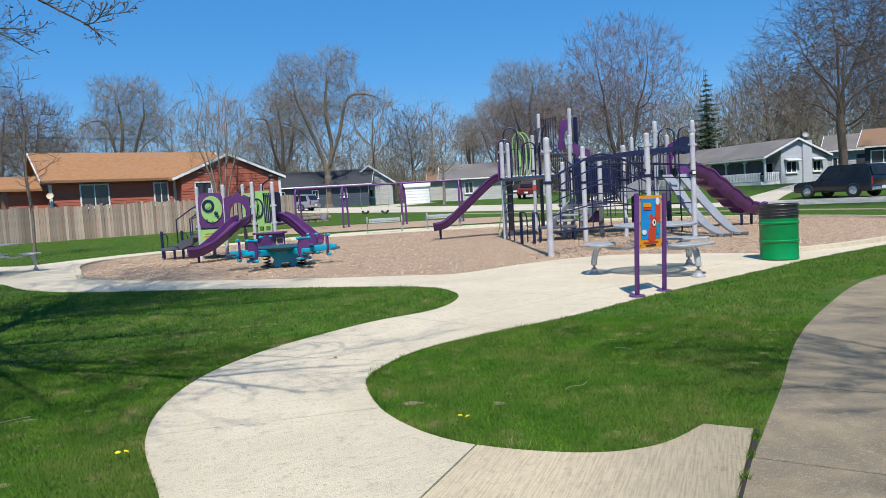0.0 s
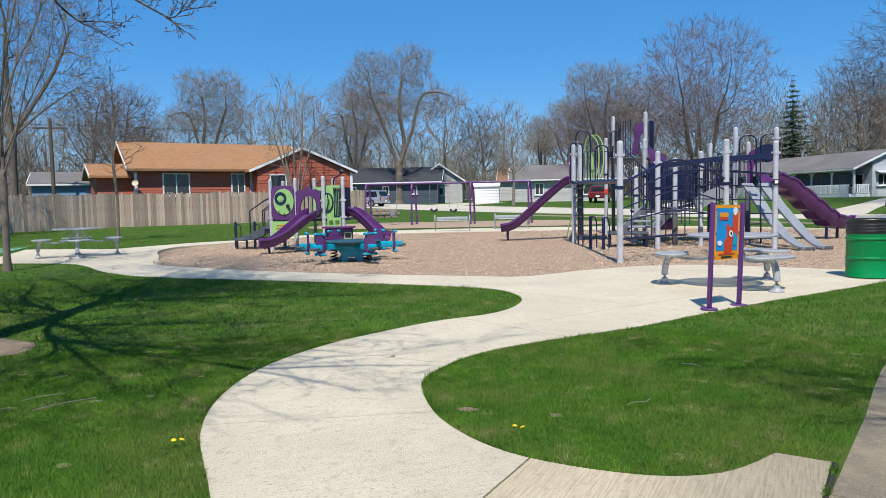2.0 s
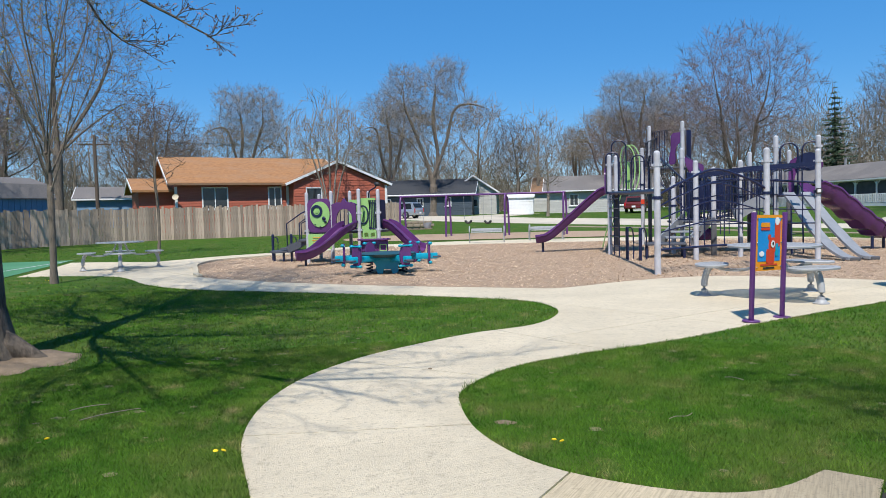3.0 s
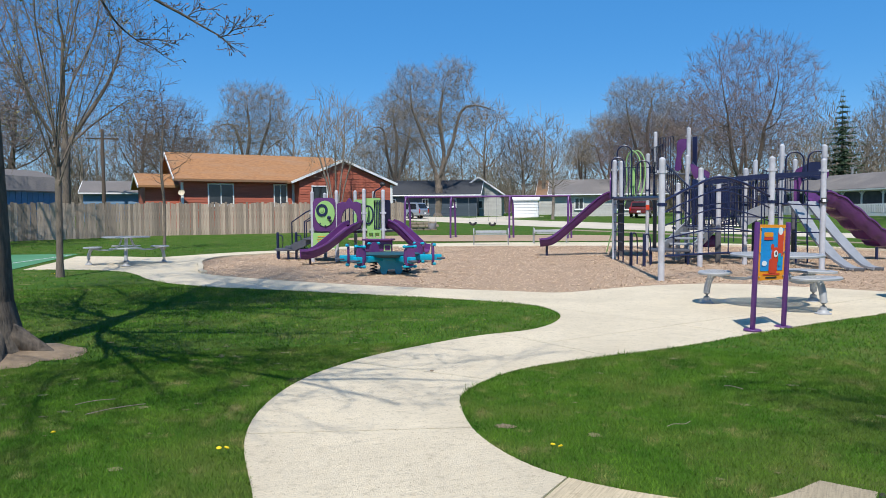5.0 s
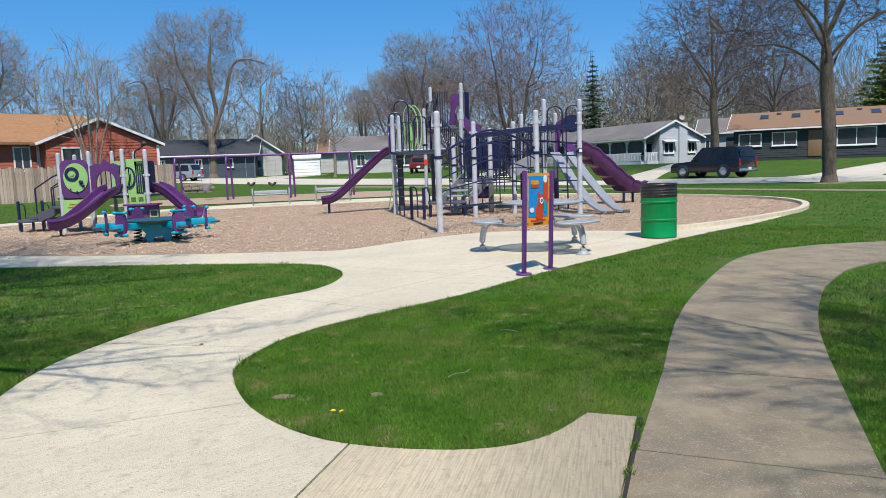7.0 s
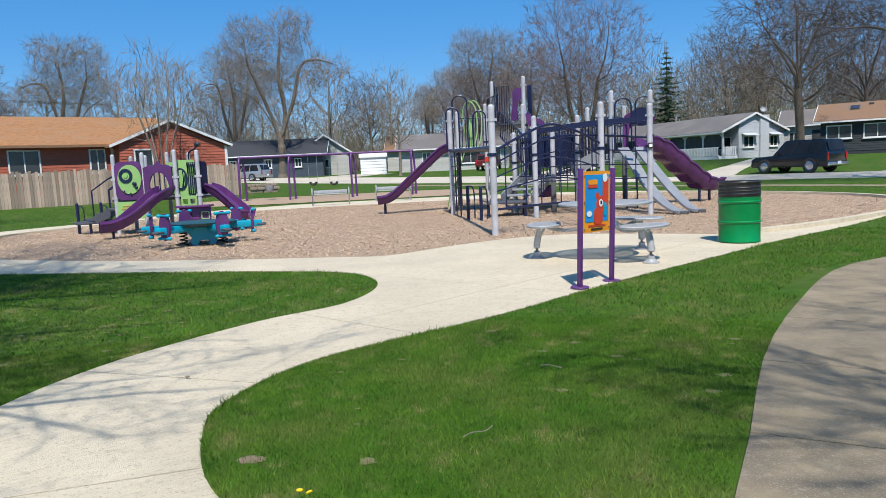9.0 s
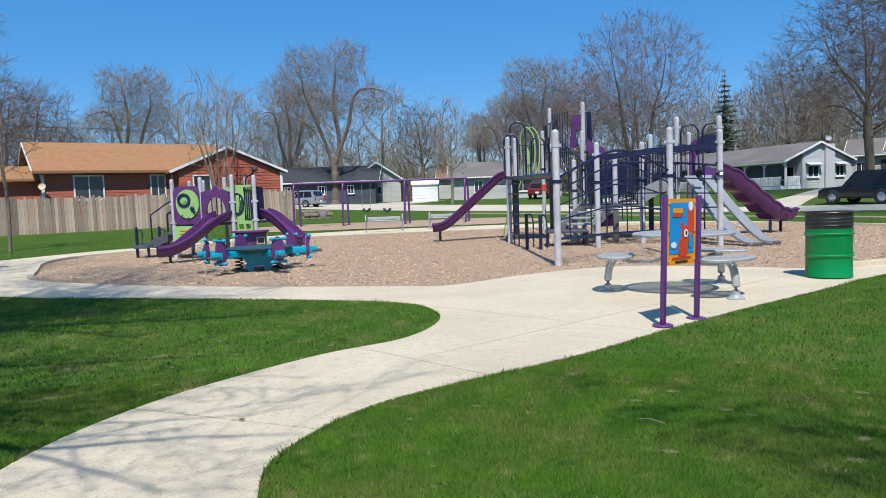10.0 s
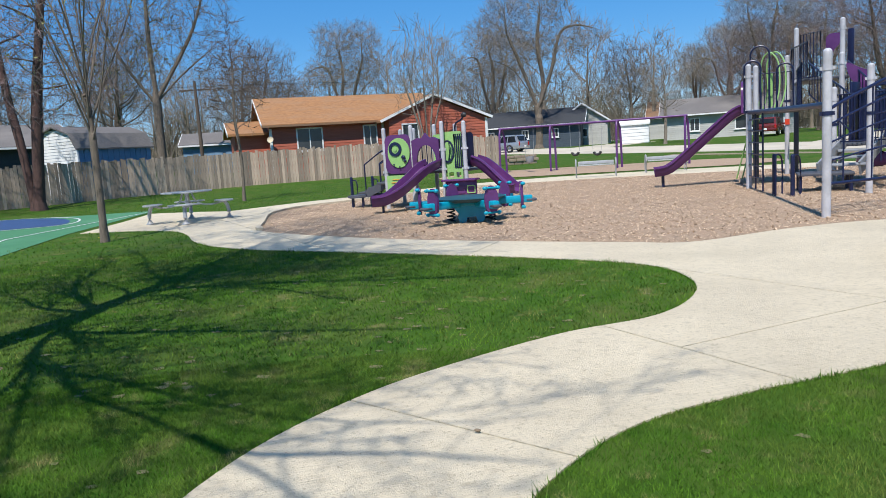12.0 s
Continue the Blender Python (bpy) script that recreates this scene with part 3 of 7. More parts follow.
# ---- houses ----
def house(label, m, L, D, eave, ridge, wall, roof, over=0.4, laps=0.16, windows=(), doors=(), chimney=None, gutter=None, recess=0.0):
    """A one-storey house: long front along x at y = 0, ridge along x; windows as (face, x, z, w, h), faces f, b, l, r."""
    h = thing("house", label, "house", m)
    yr = D / 2
    bm = bmesh.new()
    zf = eave + (ridge - eave) * recess / yr
    prof = [(recess, -0.4), (D, -0.4), (D, eave), (yr, ridge), (recess, zf)]
    a = [bm.verts.new((0.02, y, z)) for y, z in prof]
    b = [bm.verts.new((L - 0.02, y, z)) for y, z in prof]
    bm.faces.new(a)
    bm.faces.new(b[::-1])
    for i in range(5):
        bm.faces.new((a[i], b[i], b[(i + 1) % 5], a[(i + 1) % 5]))
    part("wall", bm, wall, h, smooth=False)
    # lapped siding, course by course
    bm = bmesh.new()
    z = 0.0
    while z < ridge - 0.1:
        top = z + laps
        if z < eave - 0.05:
            box(bm, (L / 2, recess - 0.012, z + laps / 2), (L, 0.02, laps * 0.9), m=Matrix.Rotation(radians(-5), 4, "X"))
            y0, y1 = recess, D
        else:
            k = (ridge - z - 0.05) / (ridge - eave)
            y0, y1 = max(yr - yr * k, recess), yr + yr * k
        for x, s in ((-0.01, 1), (L + 0.01, -1)):
            if y1 - y0 > 0.2:
                box(bm, (x, (y0 + y1) / 2, z + laps / 2), (0.02, y1 - y0, laps * 0.9), m=Matrix.Rotation(radians(5 * s), 4, "Y"))
        z = top
    part("siding", bm, wall, h, smooth=False)
    slope = (ridge - eave) / yr
    for sgn, y0 in ((1, -over), (-1, D + over)):
        bm = bmesh.new()
        ze = eave - over * slope
        vs = [(-over, y0, ze + 0.05), (L + over, y0, ze + 0.05), (L + over, yr, ridge + 0.05), (-over, yr, ridge + 0.05)]
        lo = [bm.verts.new(v) for v in vs]
        hi = [bm.verts.new((x, y, zz + 0.13)) for x, y, zz in vs]
        bm.faces.new(lo)
        bm.faces.new(hi[::-1])
        for i in range(4):
            bm.faces.new((lo[i], hi[i], hi[(i + 1) % 4], lo[(i + 1) % 4]))
        part("roof", bm, roof, h, smooth=False)
        part("gutter", box(bmesh.new(), (L / 2, y0 - sgn * 0.03, ze + 0.08), (L + 2 * over, 0.06, 0.12)), gutter or WHITEP, h, smooth=False)
        for x in (-over - 0.015, L + over + 0.015):
            bm = bmesh.new()
            sweep(bm, [(x, y0, ze + 0.08), (x, yr, ridge + 0.08)], [(-0.02, -0.06), (-0.02, 0.1), (0.02, 0.1), (0.02, -0.06)], True)
            part("fascia", bm, WHITEP, h, smooth=False)
    for face, x, z, w, hh in windows:
        fm = {"f": pose(x, recess - 0.04, z), "b": pose(x, D + 0.04, z, 0, 0, 180), "l": pose(-0.04, x, z, 0, 0, -90), "r": pose(L + 0.04, x, z, 0, 0, 90)}[face]
        win = part("window", plate(bmesh.new(), round_rect(w, hh, 0.01, 1), fm, -0.05, [round_rect(w - 0.16, hh - 0.16, 0.01, 1)]), WHITEP, h, smooth=False)
        bm = box(bmesh.new(), (0, 0, 0), (w - 0.14, 0.02, hh - 0.14))
        bm.transform(fm)
        part("pane", bm, GLASSD, win, smooth=False)
        bm = box(bmesh.new(), (0, -0.03, 0), (0.06, 0.03, hh - 0.14))
        box(bm, (0, -0.05, -hh / 2 - 0.03), (w + 0.1, 0.12, 0.06))
        bm.transform(fm)
        part("window_sill", bm, WHITEP, win, smooth=False)
    for face, x, w, hh, mt in doors:
        fm = {"f": pose(x, -0.03, hh / 2), "r": pose(L + 0.03, x, hh / 2, 0, 0, 90)}[face]
        bm = box(bmesh.new(), (0, 0, 0), (w, 0.08, hh), bev=0.01)
        bm.transform(fm)
        part("door", bm, mt, h)
    if chimney:
        bm = box(bmesh.new(), (chimney, yr, ridge + 0.3), (0.7, 0.5, 0.9), bev=0.02)
        box(bm, (chimney, yr, ridge + 0.8), (0.8, 0.6, 0.1))
        part("chimney", bm, CONCH, h)
    return h


def at_ground(x, y, rz):
    return pose(x, y, ground_z(x, y), 0, 0, rz)


# red house behind the board fence
red = house("red log-sided bungalow with tan-orange shingle roof", pose(-25.9, 37.2, 0.55, 0, 0, 43), 10.4, 7.6, 3.02, 4.7, REDSIDE, ORANGEROOF, 0.5, 0.17,
            [("f", 2.32, 2.03, 1.6, 1.4), ("f", 6.08, 2.03, 0.9, 1.4)], gutter=BROWNROOF)


def red_wing():
    """The cross gable at the street end, with a long right-hand slope."""
    bm = bmesh.new()
    prof = [(7.0, -0.4), (13.45, -0.4), (13.45, 2.78), (9.96, 4.2), (7.0, 2.94)]
    a = [bm.verts.new((x, -1.2, z)) for x, z in prof]
    b = [bm.verts.new((x, 7.6, z)) for x, z in prof]
    bm.faces.new(a)
    bm.faces.new(b[::-1])
    for i in range(5):
        bm.faces.new((a[i], b[i], b[(i + 1) % 5], a[(i + 1) % 5]))
    part("gable_wall", bm, REDSIDE, red, smooth=False)
    bm = bmesh.new()
    z = 0.0
    while z < 4.0:
        l = 7.0 if z < 2.8 else 7.0 + 2.96 * (z - 2.8) / 1.26
        r = 13.45 if z < 2.62 else 13.45 - 3.49 * (z - 2.62) / 1.42
        box(bm, ((l + r) / 2, -1.215, z + 0.085), (r - l, 0.03, 0.15), m=Matrix.Rotation(radians(-6), 4, "X"))
        z += 0.17
    part("siding", bm, REDSIDE, red, smooth=False)
    for x0, z0, x1, z1 in ((6.42, 2.69, 9.96, 4.2), (13.8, 2.66, 9.96, 4.2)):
        bm = bmesh.new()
        vs = [(x0, -1.42, z0 + 0.05), (x1, -1.42, z1 + 0.05), (x1, 8.0, z1 + 0.05), (x0, 8.0, z0 + 0.05)]
        lo = [bm.verts.new(v) for v in vs]
        hi = [bm.verts.new((x, y, zz + 0.13)) for x, y, zz in vs]
        bm.faces.new(lo)
        bm.faces.new(hi[::-1])
        for i in range(4):
            bm.faces.new((lo[i], hi[i], hi[(i + 1) % 4], lo[(i + 1) % 4]))
        part("roof", bm, ORANGEROOF, red, smooth=False)
        part("fascia", sweep(bmesh.new(), [(x0, -1.45, z0 + 0.1), (x1, -1.45, z1 + 0.1)], [(-0.02, -0.07), (-0.02, 0.08), (0.02, 0.08), (0.02, -0.07)], True), WHITEP, red, smooth=False)
    fm = pose(8.33, -1.24, 1.98)
    win = part("window", plate(bmesh.new(), round_rect(1.1, 1.3, 0.01, 1), fm, -0.05, [round_rect(0.94, 1.14, 0.01, 1)]), WHITEP, red, smooth=False)
    bm = box(bmesh.new(), (0, 0, 0), (0.96, 0.02, 1.16))
    bm.transform(fm)
    part("pane", bm, GLASSD, win)
    for x, y in ((13.42, -1.25), (0.02, -0.05), (6.92, -0.06)):
        part("corner_board", box(bmesh.new(), (x, y, 1.3), (0.16, 0.05, 2.9)), WHITEP, red)
    # low annexe with its own small roof
    bm = box(bmesh.new(), (-1.0, 3.2, 1.0), (2.0, 4.5, 3.0))
    part("annexe_wall", bm, REDSIDE, red, smooth=False)
    bm = bmesh.new()
    vs = [(-2.4, 0.5, 2.45), (0.0, 0.5, 2.45), (0.0, 3.4, 3.3), (-2.4, 3.4, 3.3), (-2.4, 6, 2.45), (0, 6, 2.45)]
    lo = [bm.verts.new(v) for v in vs]
    hi = [bm.verts.new((x, y, z + 0.14)) for x, y, z in vs]
    for q in ((0, 1, 2, 3), (3, 2, 5, 4)):
        bm.faces.new([lo[i] for i in q])
        bm.faces.new([hi[i] for i in q])
    for i, j in ((0, 1), (1, 2), (2, 5), (5, 4), (4, 3), (3, 0)):
        bm.faces.new((lo[i], lo[j], hi[j], hi[i]))
    part("annexe_roof", bm, ORANGEROOF, red, smooth=False)
    part("fascia", sweep(bmesh.new(), [(-2.42, 0.5, 2.5), (-2.42, 3.4, 3.35), (-2.42, 6, 2.5)], [(-0.02, -0.1), (-0.02, 0.1), (0.02, 0.1), (0.02, -0.1)], True), WHITEP, red, smooth=False)
    part("satellite_dish", lathe(bmesh.new(), [(0.0, 0.0), (0.11, 0.02), (0.18, 0.06), (0.19, 0.07)], 18), CONC, red).matrix_basis = pose(-0.05, -0.35, 2.1, 70, 0, -20)


red_wing()

WHITE_AT = pose(21.6 - 0.38 * 20, 62.5 + 0.93 * 20, 0.92, 0, 0, -67.8)
white = house("white ranch house with grey roof and recessed porch", WHITE_AT, 20, 6.6, 2.3, 3.72, WHITESIDE, GREYROOF, 0.3, 0.15,
              [("r", 2.7, 1.4, 1.15, 1.0), ("r", 5.4, 1.4, 0.9, 0.95), ("f", 18.3, 1.35, 1.7, 1.1), ("f", 15.6, 1.35, 2.0, 1.1), ("f", 12.4, 1.35, 2.0, 1.1), ("f", 9, 1.35, 2.0, 1.1), ("f", 5.5, 1.35, 1.6, 1.1)], recess=1.7)
bm = box(bmesh.new(), (20.12, 4.3, 1.75), (0.2, 0.95, 3.8))
part("chimney", bm, WHITESIDE, white)
bm = rod(bmesh.new(), (9.5, 3.3, 3.6), (9.5, 3.3, 4.5), 0.11)
rod(bm, (9.5, 3.3, 4.5), (9.5, 3.3, 4.56), 0.17)
part("flue_pipe", bm, GREYM, white)
for y, w in ((2.7, 1.5), (5.4, 1.2)):
    part("awning", box(bmesh.new(), (20.3, y, 2.02), (0.55, w, 0.05), 0, 0, Matrix.Rotation(radians(22), 4, "Y")), WHITESIDE, white)
dish = part("satellite_dish", lathe(bmesh.new(), [(0.0, 0.0), (0.14, 0.02), (0.24, 0.07), (0.26, 0.085)], 18), GREYM, white)
dish.matrix_basis = pose(19.9, 4.4, 4.1, 60, 0, 60)
part("mast", rod(bmesh.new(), (19.9, 4.5, 3.5), (19.9, 4.5, 4.1), 0.03), GREYM, white)


def porch():
    """Porch under the front of the white house's roof, with posts and a picket railing."""
    p = thing("porch", "white porch with posts and picket railing", "porch", WHITE_AT)
    part("floor", box(bmesh.new(), (10, 0.66, 0.0), (19.8, 2.0, 0.5)), WHITEP, p)
    part("beam", box(bmesh.new(), (10, 0.1, 2.2), (19.8, 0.12, 0.16)), WHITEP, p)
    for i in range(9):
        x = 0.1 + i * 2.475
        part("post", box(bmesh.new(), (x, 0.1, 1.2), (0.13, 0.13, 1.95)), WHITEP, p)
        for sgn in (-1, 1):
            if 0 < x + sgn * 0.3 < 19.9:
                part("brace", sweep(bmesh.new(), [(x + sgn * 0.06, 0.1, 1.85), (x + sgn * 0.36, 0.1, 2.14)], [(-0.03, -0.03), (-0.03, 0.03), (0.03, 0.03), (0.03, -0.03)], True), WHITEP, p)
    # dark sheets between the posts paint the shade of the porch interior
    for i in range(8):
        part("screen", box(bmesh.new(), (1.34 + i * 2.475, 0.14, 1.56), (2.34, 0.02, 1.05)), PORCHSHADE, p, "dark porch insect screen")
    for z in (0.32, 1.0):
        part("rail", box(bmesh.new(), (10, -0.27, z), (19.7, 0.06, 0.08)), WHITEP, p)
        part("rail", box(bmesh.new(), (19.86, 0.85, z), (0.06, 1.5, 0.08)), WHITEP, p)
    src = part("picket", box(bmesh.new(), (0, 0, 0), (0.13, 0.03, 0.68)), WHITEP, p)
    src.location = (0.3, -0.31, 0.66)
    spots = [(0.3 + i * 0.198, -0.31, 0) for i in range(1, 99)] + [(19.9, 0.25 + i * 0.198, 90) for i in range(7)]
    for x, y, rz in spots:
        pk = new("picket", src.data)
        pk.parent = p
        pk.matrix_basis = pose(x, y, 0.66, 0, 0, rz)


porch()
CHAR_AT = pose(27.6, 58.15, 1.15, 0, 0, -29.3)
char = house("charcoal ranch house with brown shingle roof and white trim", CHAR_AT, 10.9, 8, 2.35, 3.7, DARKSIDE, BROWNROOF, 0.5, 0.18,
             [("f", 1.25, 1.48, 1.75, 1.05), ("f", 3.8, 1.48, 1.85, 1.1), ("f", 8.85, 1.45, 2.7, 1.4), ("r", 3.2, 1.5, 1.6, 1.3)], [("f", 6.0, 0.95, 2.05, BROWNROOF)])
for x in (2.2, 4.6, 7.7, 10.3):
    f = 0.62
    m = pose(x, 4 * f, 2.35 + 1.35 * f + 0.22, 18.6, 0, 0)
    sk = part("skylight", plate(bmesh.new(), round_rect(0.7, 1.1, 0.02, 1), m @ Matrix.Rotation(radians(-90), 4, "X"), 0.12, [round_rect(0.55, 0.95, 0.02, 1)]), DARKM, char, smooth=False)
    bm = box(bmesh.new(), (0, 0, 0.02), (0.58, 0.98, 0.04))
    bm.transform(m)
    part("pane", bm, GLASSD, sk)
for x in (3.3, 6.2, 9.2):
    part("roof_vent", box(bmesh.new(), (x, 3.2, 3.66), (0.35, 0.35, 0.16), 0, 0.02), DARKM, char)
house("beige house with grey roof beside the charcoal house", CHAR_AT @ pose(-4.0, 10.5, 0.0), 8, 5, 2.6, 3.9, GREYSIDE, GREYROOF, 0.4, 0.18, [("f", 1.0, 1.4, 0.9, 1.0)], [("f", 3.0, 1.0, 2.05, DARKSIDE)])
house("grey bungalow with shingle roof and wooden ramp", pose(-7.0, 71.5, 0.95, 0, 0, 4), 10.8, 7.4, 2.3, 3.7, GREYSIDE, GREYROOF, 0.5, 0.18,
      [("f", 2.6, 1.3, 0.9, 1.2), ("f", 7.0, 1.35, 2.0, 1.4), ("f", 9.6, 1.3, 0.9, 1.3)], chimney=7.0)
house("dark blue-grey ranch house with charcoal roof", pose(-30.5, 70.5, 0.95, 0, 0, 8), 15.5, 8, 2.4, 3.9, TEALSIDE, DARKROOF, 0.5, 0.18,
      [("f", 6.5, 1.5, 0.7, 0.9), ("f", 10.0, 1.5, 0.7, 0.9), ("f", 13, 1.5, 0.7, 0.9)])
house("small pale garage with a front gable", pose(-13.2, 76.5, 1.0, 0, 0, 98), 8, 5.0, 2.5, 4.2, GREYSIDE, GREYROOF, 0.35, 0.18, [("l", 2.5, 1.3, 1.0, 0.9)])
house("pale house with reddish roof among trees", pose(-10.5, 88, 1.1, 0, 0, 3), 10, 8, 2.5, 4.3, GREYSIDE, BROWNROOF, 0.4, 0.18, [("f", 3, 1.4, 1.2, 1.1)])
part_shed = house("small white garden shed", pose(-10.4, 67.5, 0.95, 0, 0, 6), 2.4, 2.2, 1.6, 1.95, WHITEP, WHITEP, 0.1, 0.3)


def gambrel_shed():
    """Garden shed with a gambrel roof: blue long side, white lapped gable."""
    h = thing("shed", "blue shed with grey gambrel roof and white gable siding", "shed", pose(-29.3, 26.65, 0.12, 0, 0, 86.5))
    L, D = 4.3, 3.1
    prof = [(0, -0.3), (D, -0.3), (D, 2.5), (D - 0.4, 3.15), (D / 2, 3.5), (0.4, 3.15), (0, 2.5)]
    bm = bmesh.new()
    a = [bm.verts.new((0.02, y, z)) for y, z in prof]
    b = [bm.verts.new((L - 0.02, y, z)) for y, z in prof]
    bm.faces.new(a)
    bm.faces.new(b[::-1])
    for i in range(7):
        bm.faces.new((a[i], b[i], b[(i + 1) % 7], a[(i + 1) % 7]))
    part("wall", bm, BLUESIDE, h, smooth=False)
    bm = bmesh.new()
    z = 0.0
    while z < 3.3:
        y0 = 0 if z < 2.5 else 0.4 * (z - 2.5) / 0.65 if z < 3.1 else 0.4 + (z - 3.1) * 2.4
        box(bm, (-0.01, D / 2, z + 0.07), (0.02, D - 2 * y0, 0.13), m=Matrix.Rotation(radians(6), 4, "Y"))
        z += 0.15
    part("gable_siding", bm, WHITEP, h, smooth=False)
    src = part("board", box(bmesh.new(), (0, 0, 0), (0.3, 0.02, 2.75)), BLUESIDE, h, smooth=False)
    src.location = (0.17, -0.012, 1.1)
    for i in range(1, 13):
        bd = new("board", src.data)
        bd.parent = h
        bd.location = (0.17 + i * 0.33, -0.012, 1.1)
    top = [(-0.12, 2.42), (0.36, 3.17), (D / 2, 3.56), (D - 0.36, 3.17), (D + 0.12, 2.42)]
    for p, q in zip(top, top[1:]):
        part("roof", sweep(bmesh.new(), [(-0.15, (p[0] + q[0]) / 2, (p[1] + q[1]) / 2), (L + 0.15, (p[0] + q[0]) / 2, (p[1] + q[1]) / 2)],
                           [((q[0] - p[0]) / 2, (p[1] - q[1]) / 2), ((p[0] - q[0]) / 2, (q[1] - p[1]) / 2), ((p[0] - q[0]) / 2, (q[1] - p[1]) / 2 + 0.07), ((q[0] - p[0]) / 2, (p[1] - q[1]) / 2 + 0.07)], True), GREYROOF, h, smooth=False)
    part("corner_board", box(bmesh.new(), (-0.01, -0.02, 1.1), (0.08, 0.08, 2.8)), WHITEP, h)


gambrel_shed()
house("blue house with grey roof beyond the fence", pose(-41.5, 46.5, 0.8, 0, 0, 35), 7, 5, 2.3, 3.2, BLUESIDE, GREYROOF, 0.3, 0.18, [("f", 5.3, 1.4, 1.2, 1.2)])
house("dark house with grey roof under trees", pose(-44, 24, 0.9, 0, 0, 70), 12, 7, 2.4, 3.8, DARKSIDE, GREYROOF, 0.4, 0.18, [("f", 6, 1.4, 1.2, 1.0)])


# ---- board fence ----
def fence():
    f = thing("fence", "weathered grey-brown vertical board privacy fence", "fence")
    line = [Vector((*p, 0)) for p in ((-13.0, 41.3), (-18.8, 37.4), (-24.2, 33.0), (-27.2, 27.0), (-29.2, 20.5), (-31, 13), (-31.5, 2))]
    rng = random.Random(4)
    kinds = []
    for k in range(7):
        hgt = 1.74 + 0.02 * k
        src = part("board", box(bmesh.new(), (0, 0, hgt / 2), (0.138, 0.02, hgt), 0, 0.004), FENCEW, f, smooth=False)
        kinds.append(src.data)
        bpy.data.objects.remove(src)
    rails = bmesh.new()
    for a, b in zip(line, line[1:]):
        d = b - a
        ang = math.degrees(math.atan2(d.y, d.x))
        n = int(d.length / 0.145)
        for i in range(n):
            p = a + d * ((i + 0.5) / n)
            bd = new("board", rng.choice(kinds))
            bd.parent = f
            bd.matrix_basis = pose(p.x, p.y, ground_z(p.x, p.y) - 0.01, 0, rng.uniform(-0.7, 0.7), ang + rng.uniform(-2, 2))
        k = max(2, int(d.length / 2.4))
        for i in range(k):
            p = a + d * (i / k)
            off = Vector((-d.y, d.x, 0)).normalized() * -0.08
            if off.y < 0:
                off = -off
            part("post", box(bmesh.new(), (p.x + off.x, p.y + off.y, ground_z(p.x, p.y) + 0.8), (0.1, 0.1, 1.7), ang), FENCEW, f)
        for z in (0.35, 1.4):
            ends = []
            for p in (a, b):
                off = Vector((-d.y, d.x, 0)).normalized() * 0.04
                if off.y < 0:
                    off = -off
                ends.append(Vector((p.x + off.x, p.y + off.y, ground_z(p.x, p.y) + z)))
            sweep(rails, ends, [(-0.02, -0.045), (-0.02, 0.045), (0.02, 0.045), (0.02, -0.045)], True)
    part("rails", rails, FENCEW, f, smooth=False)


fence()


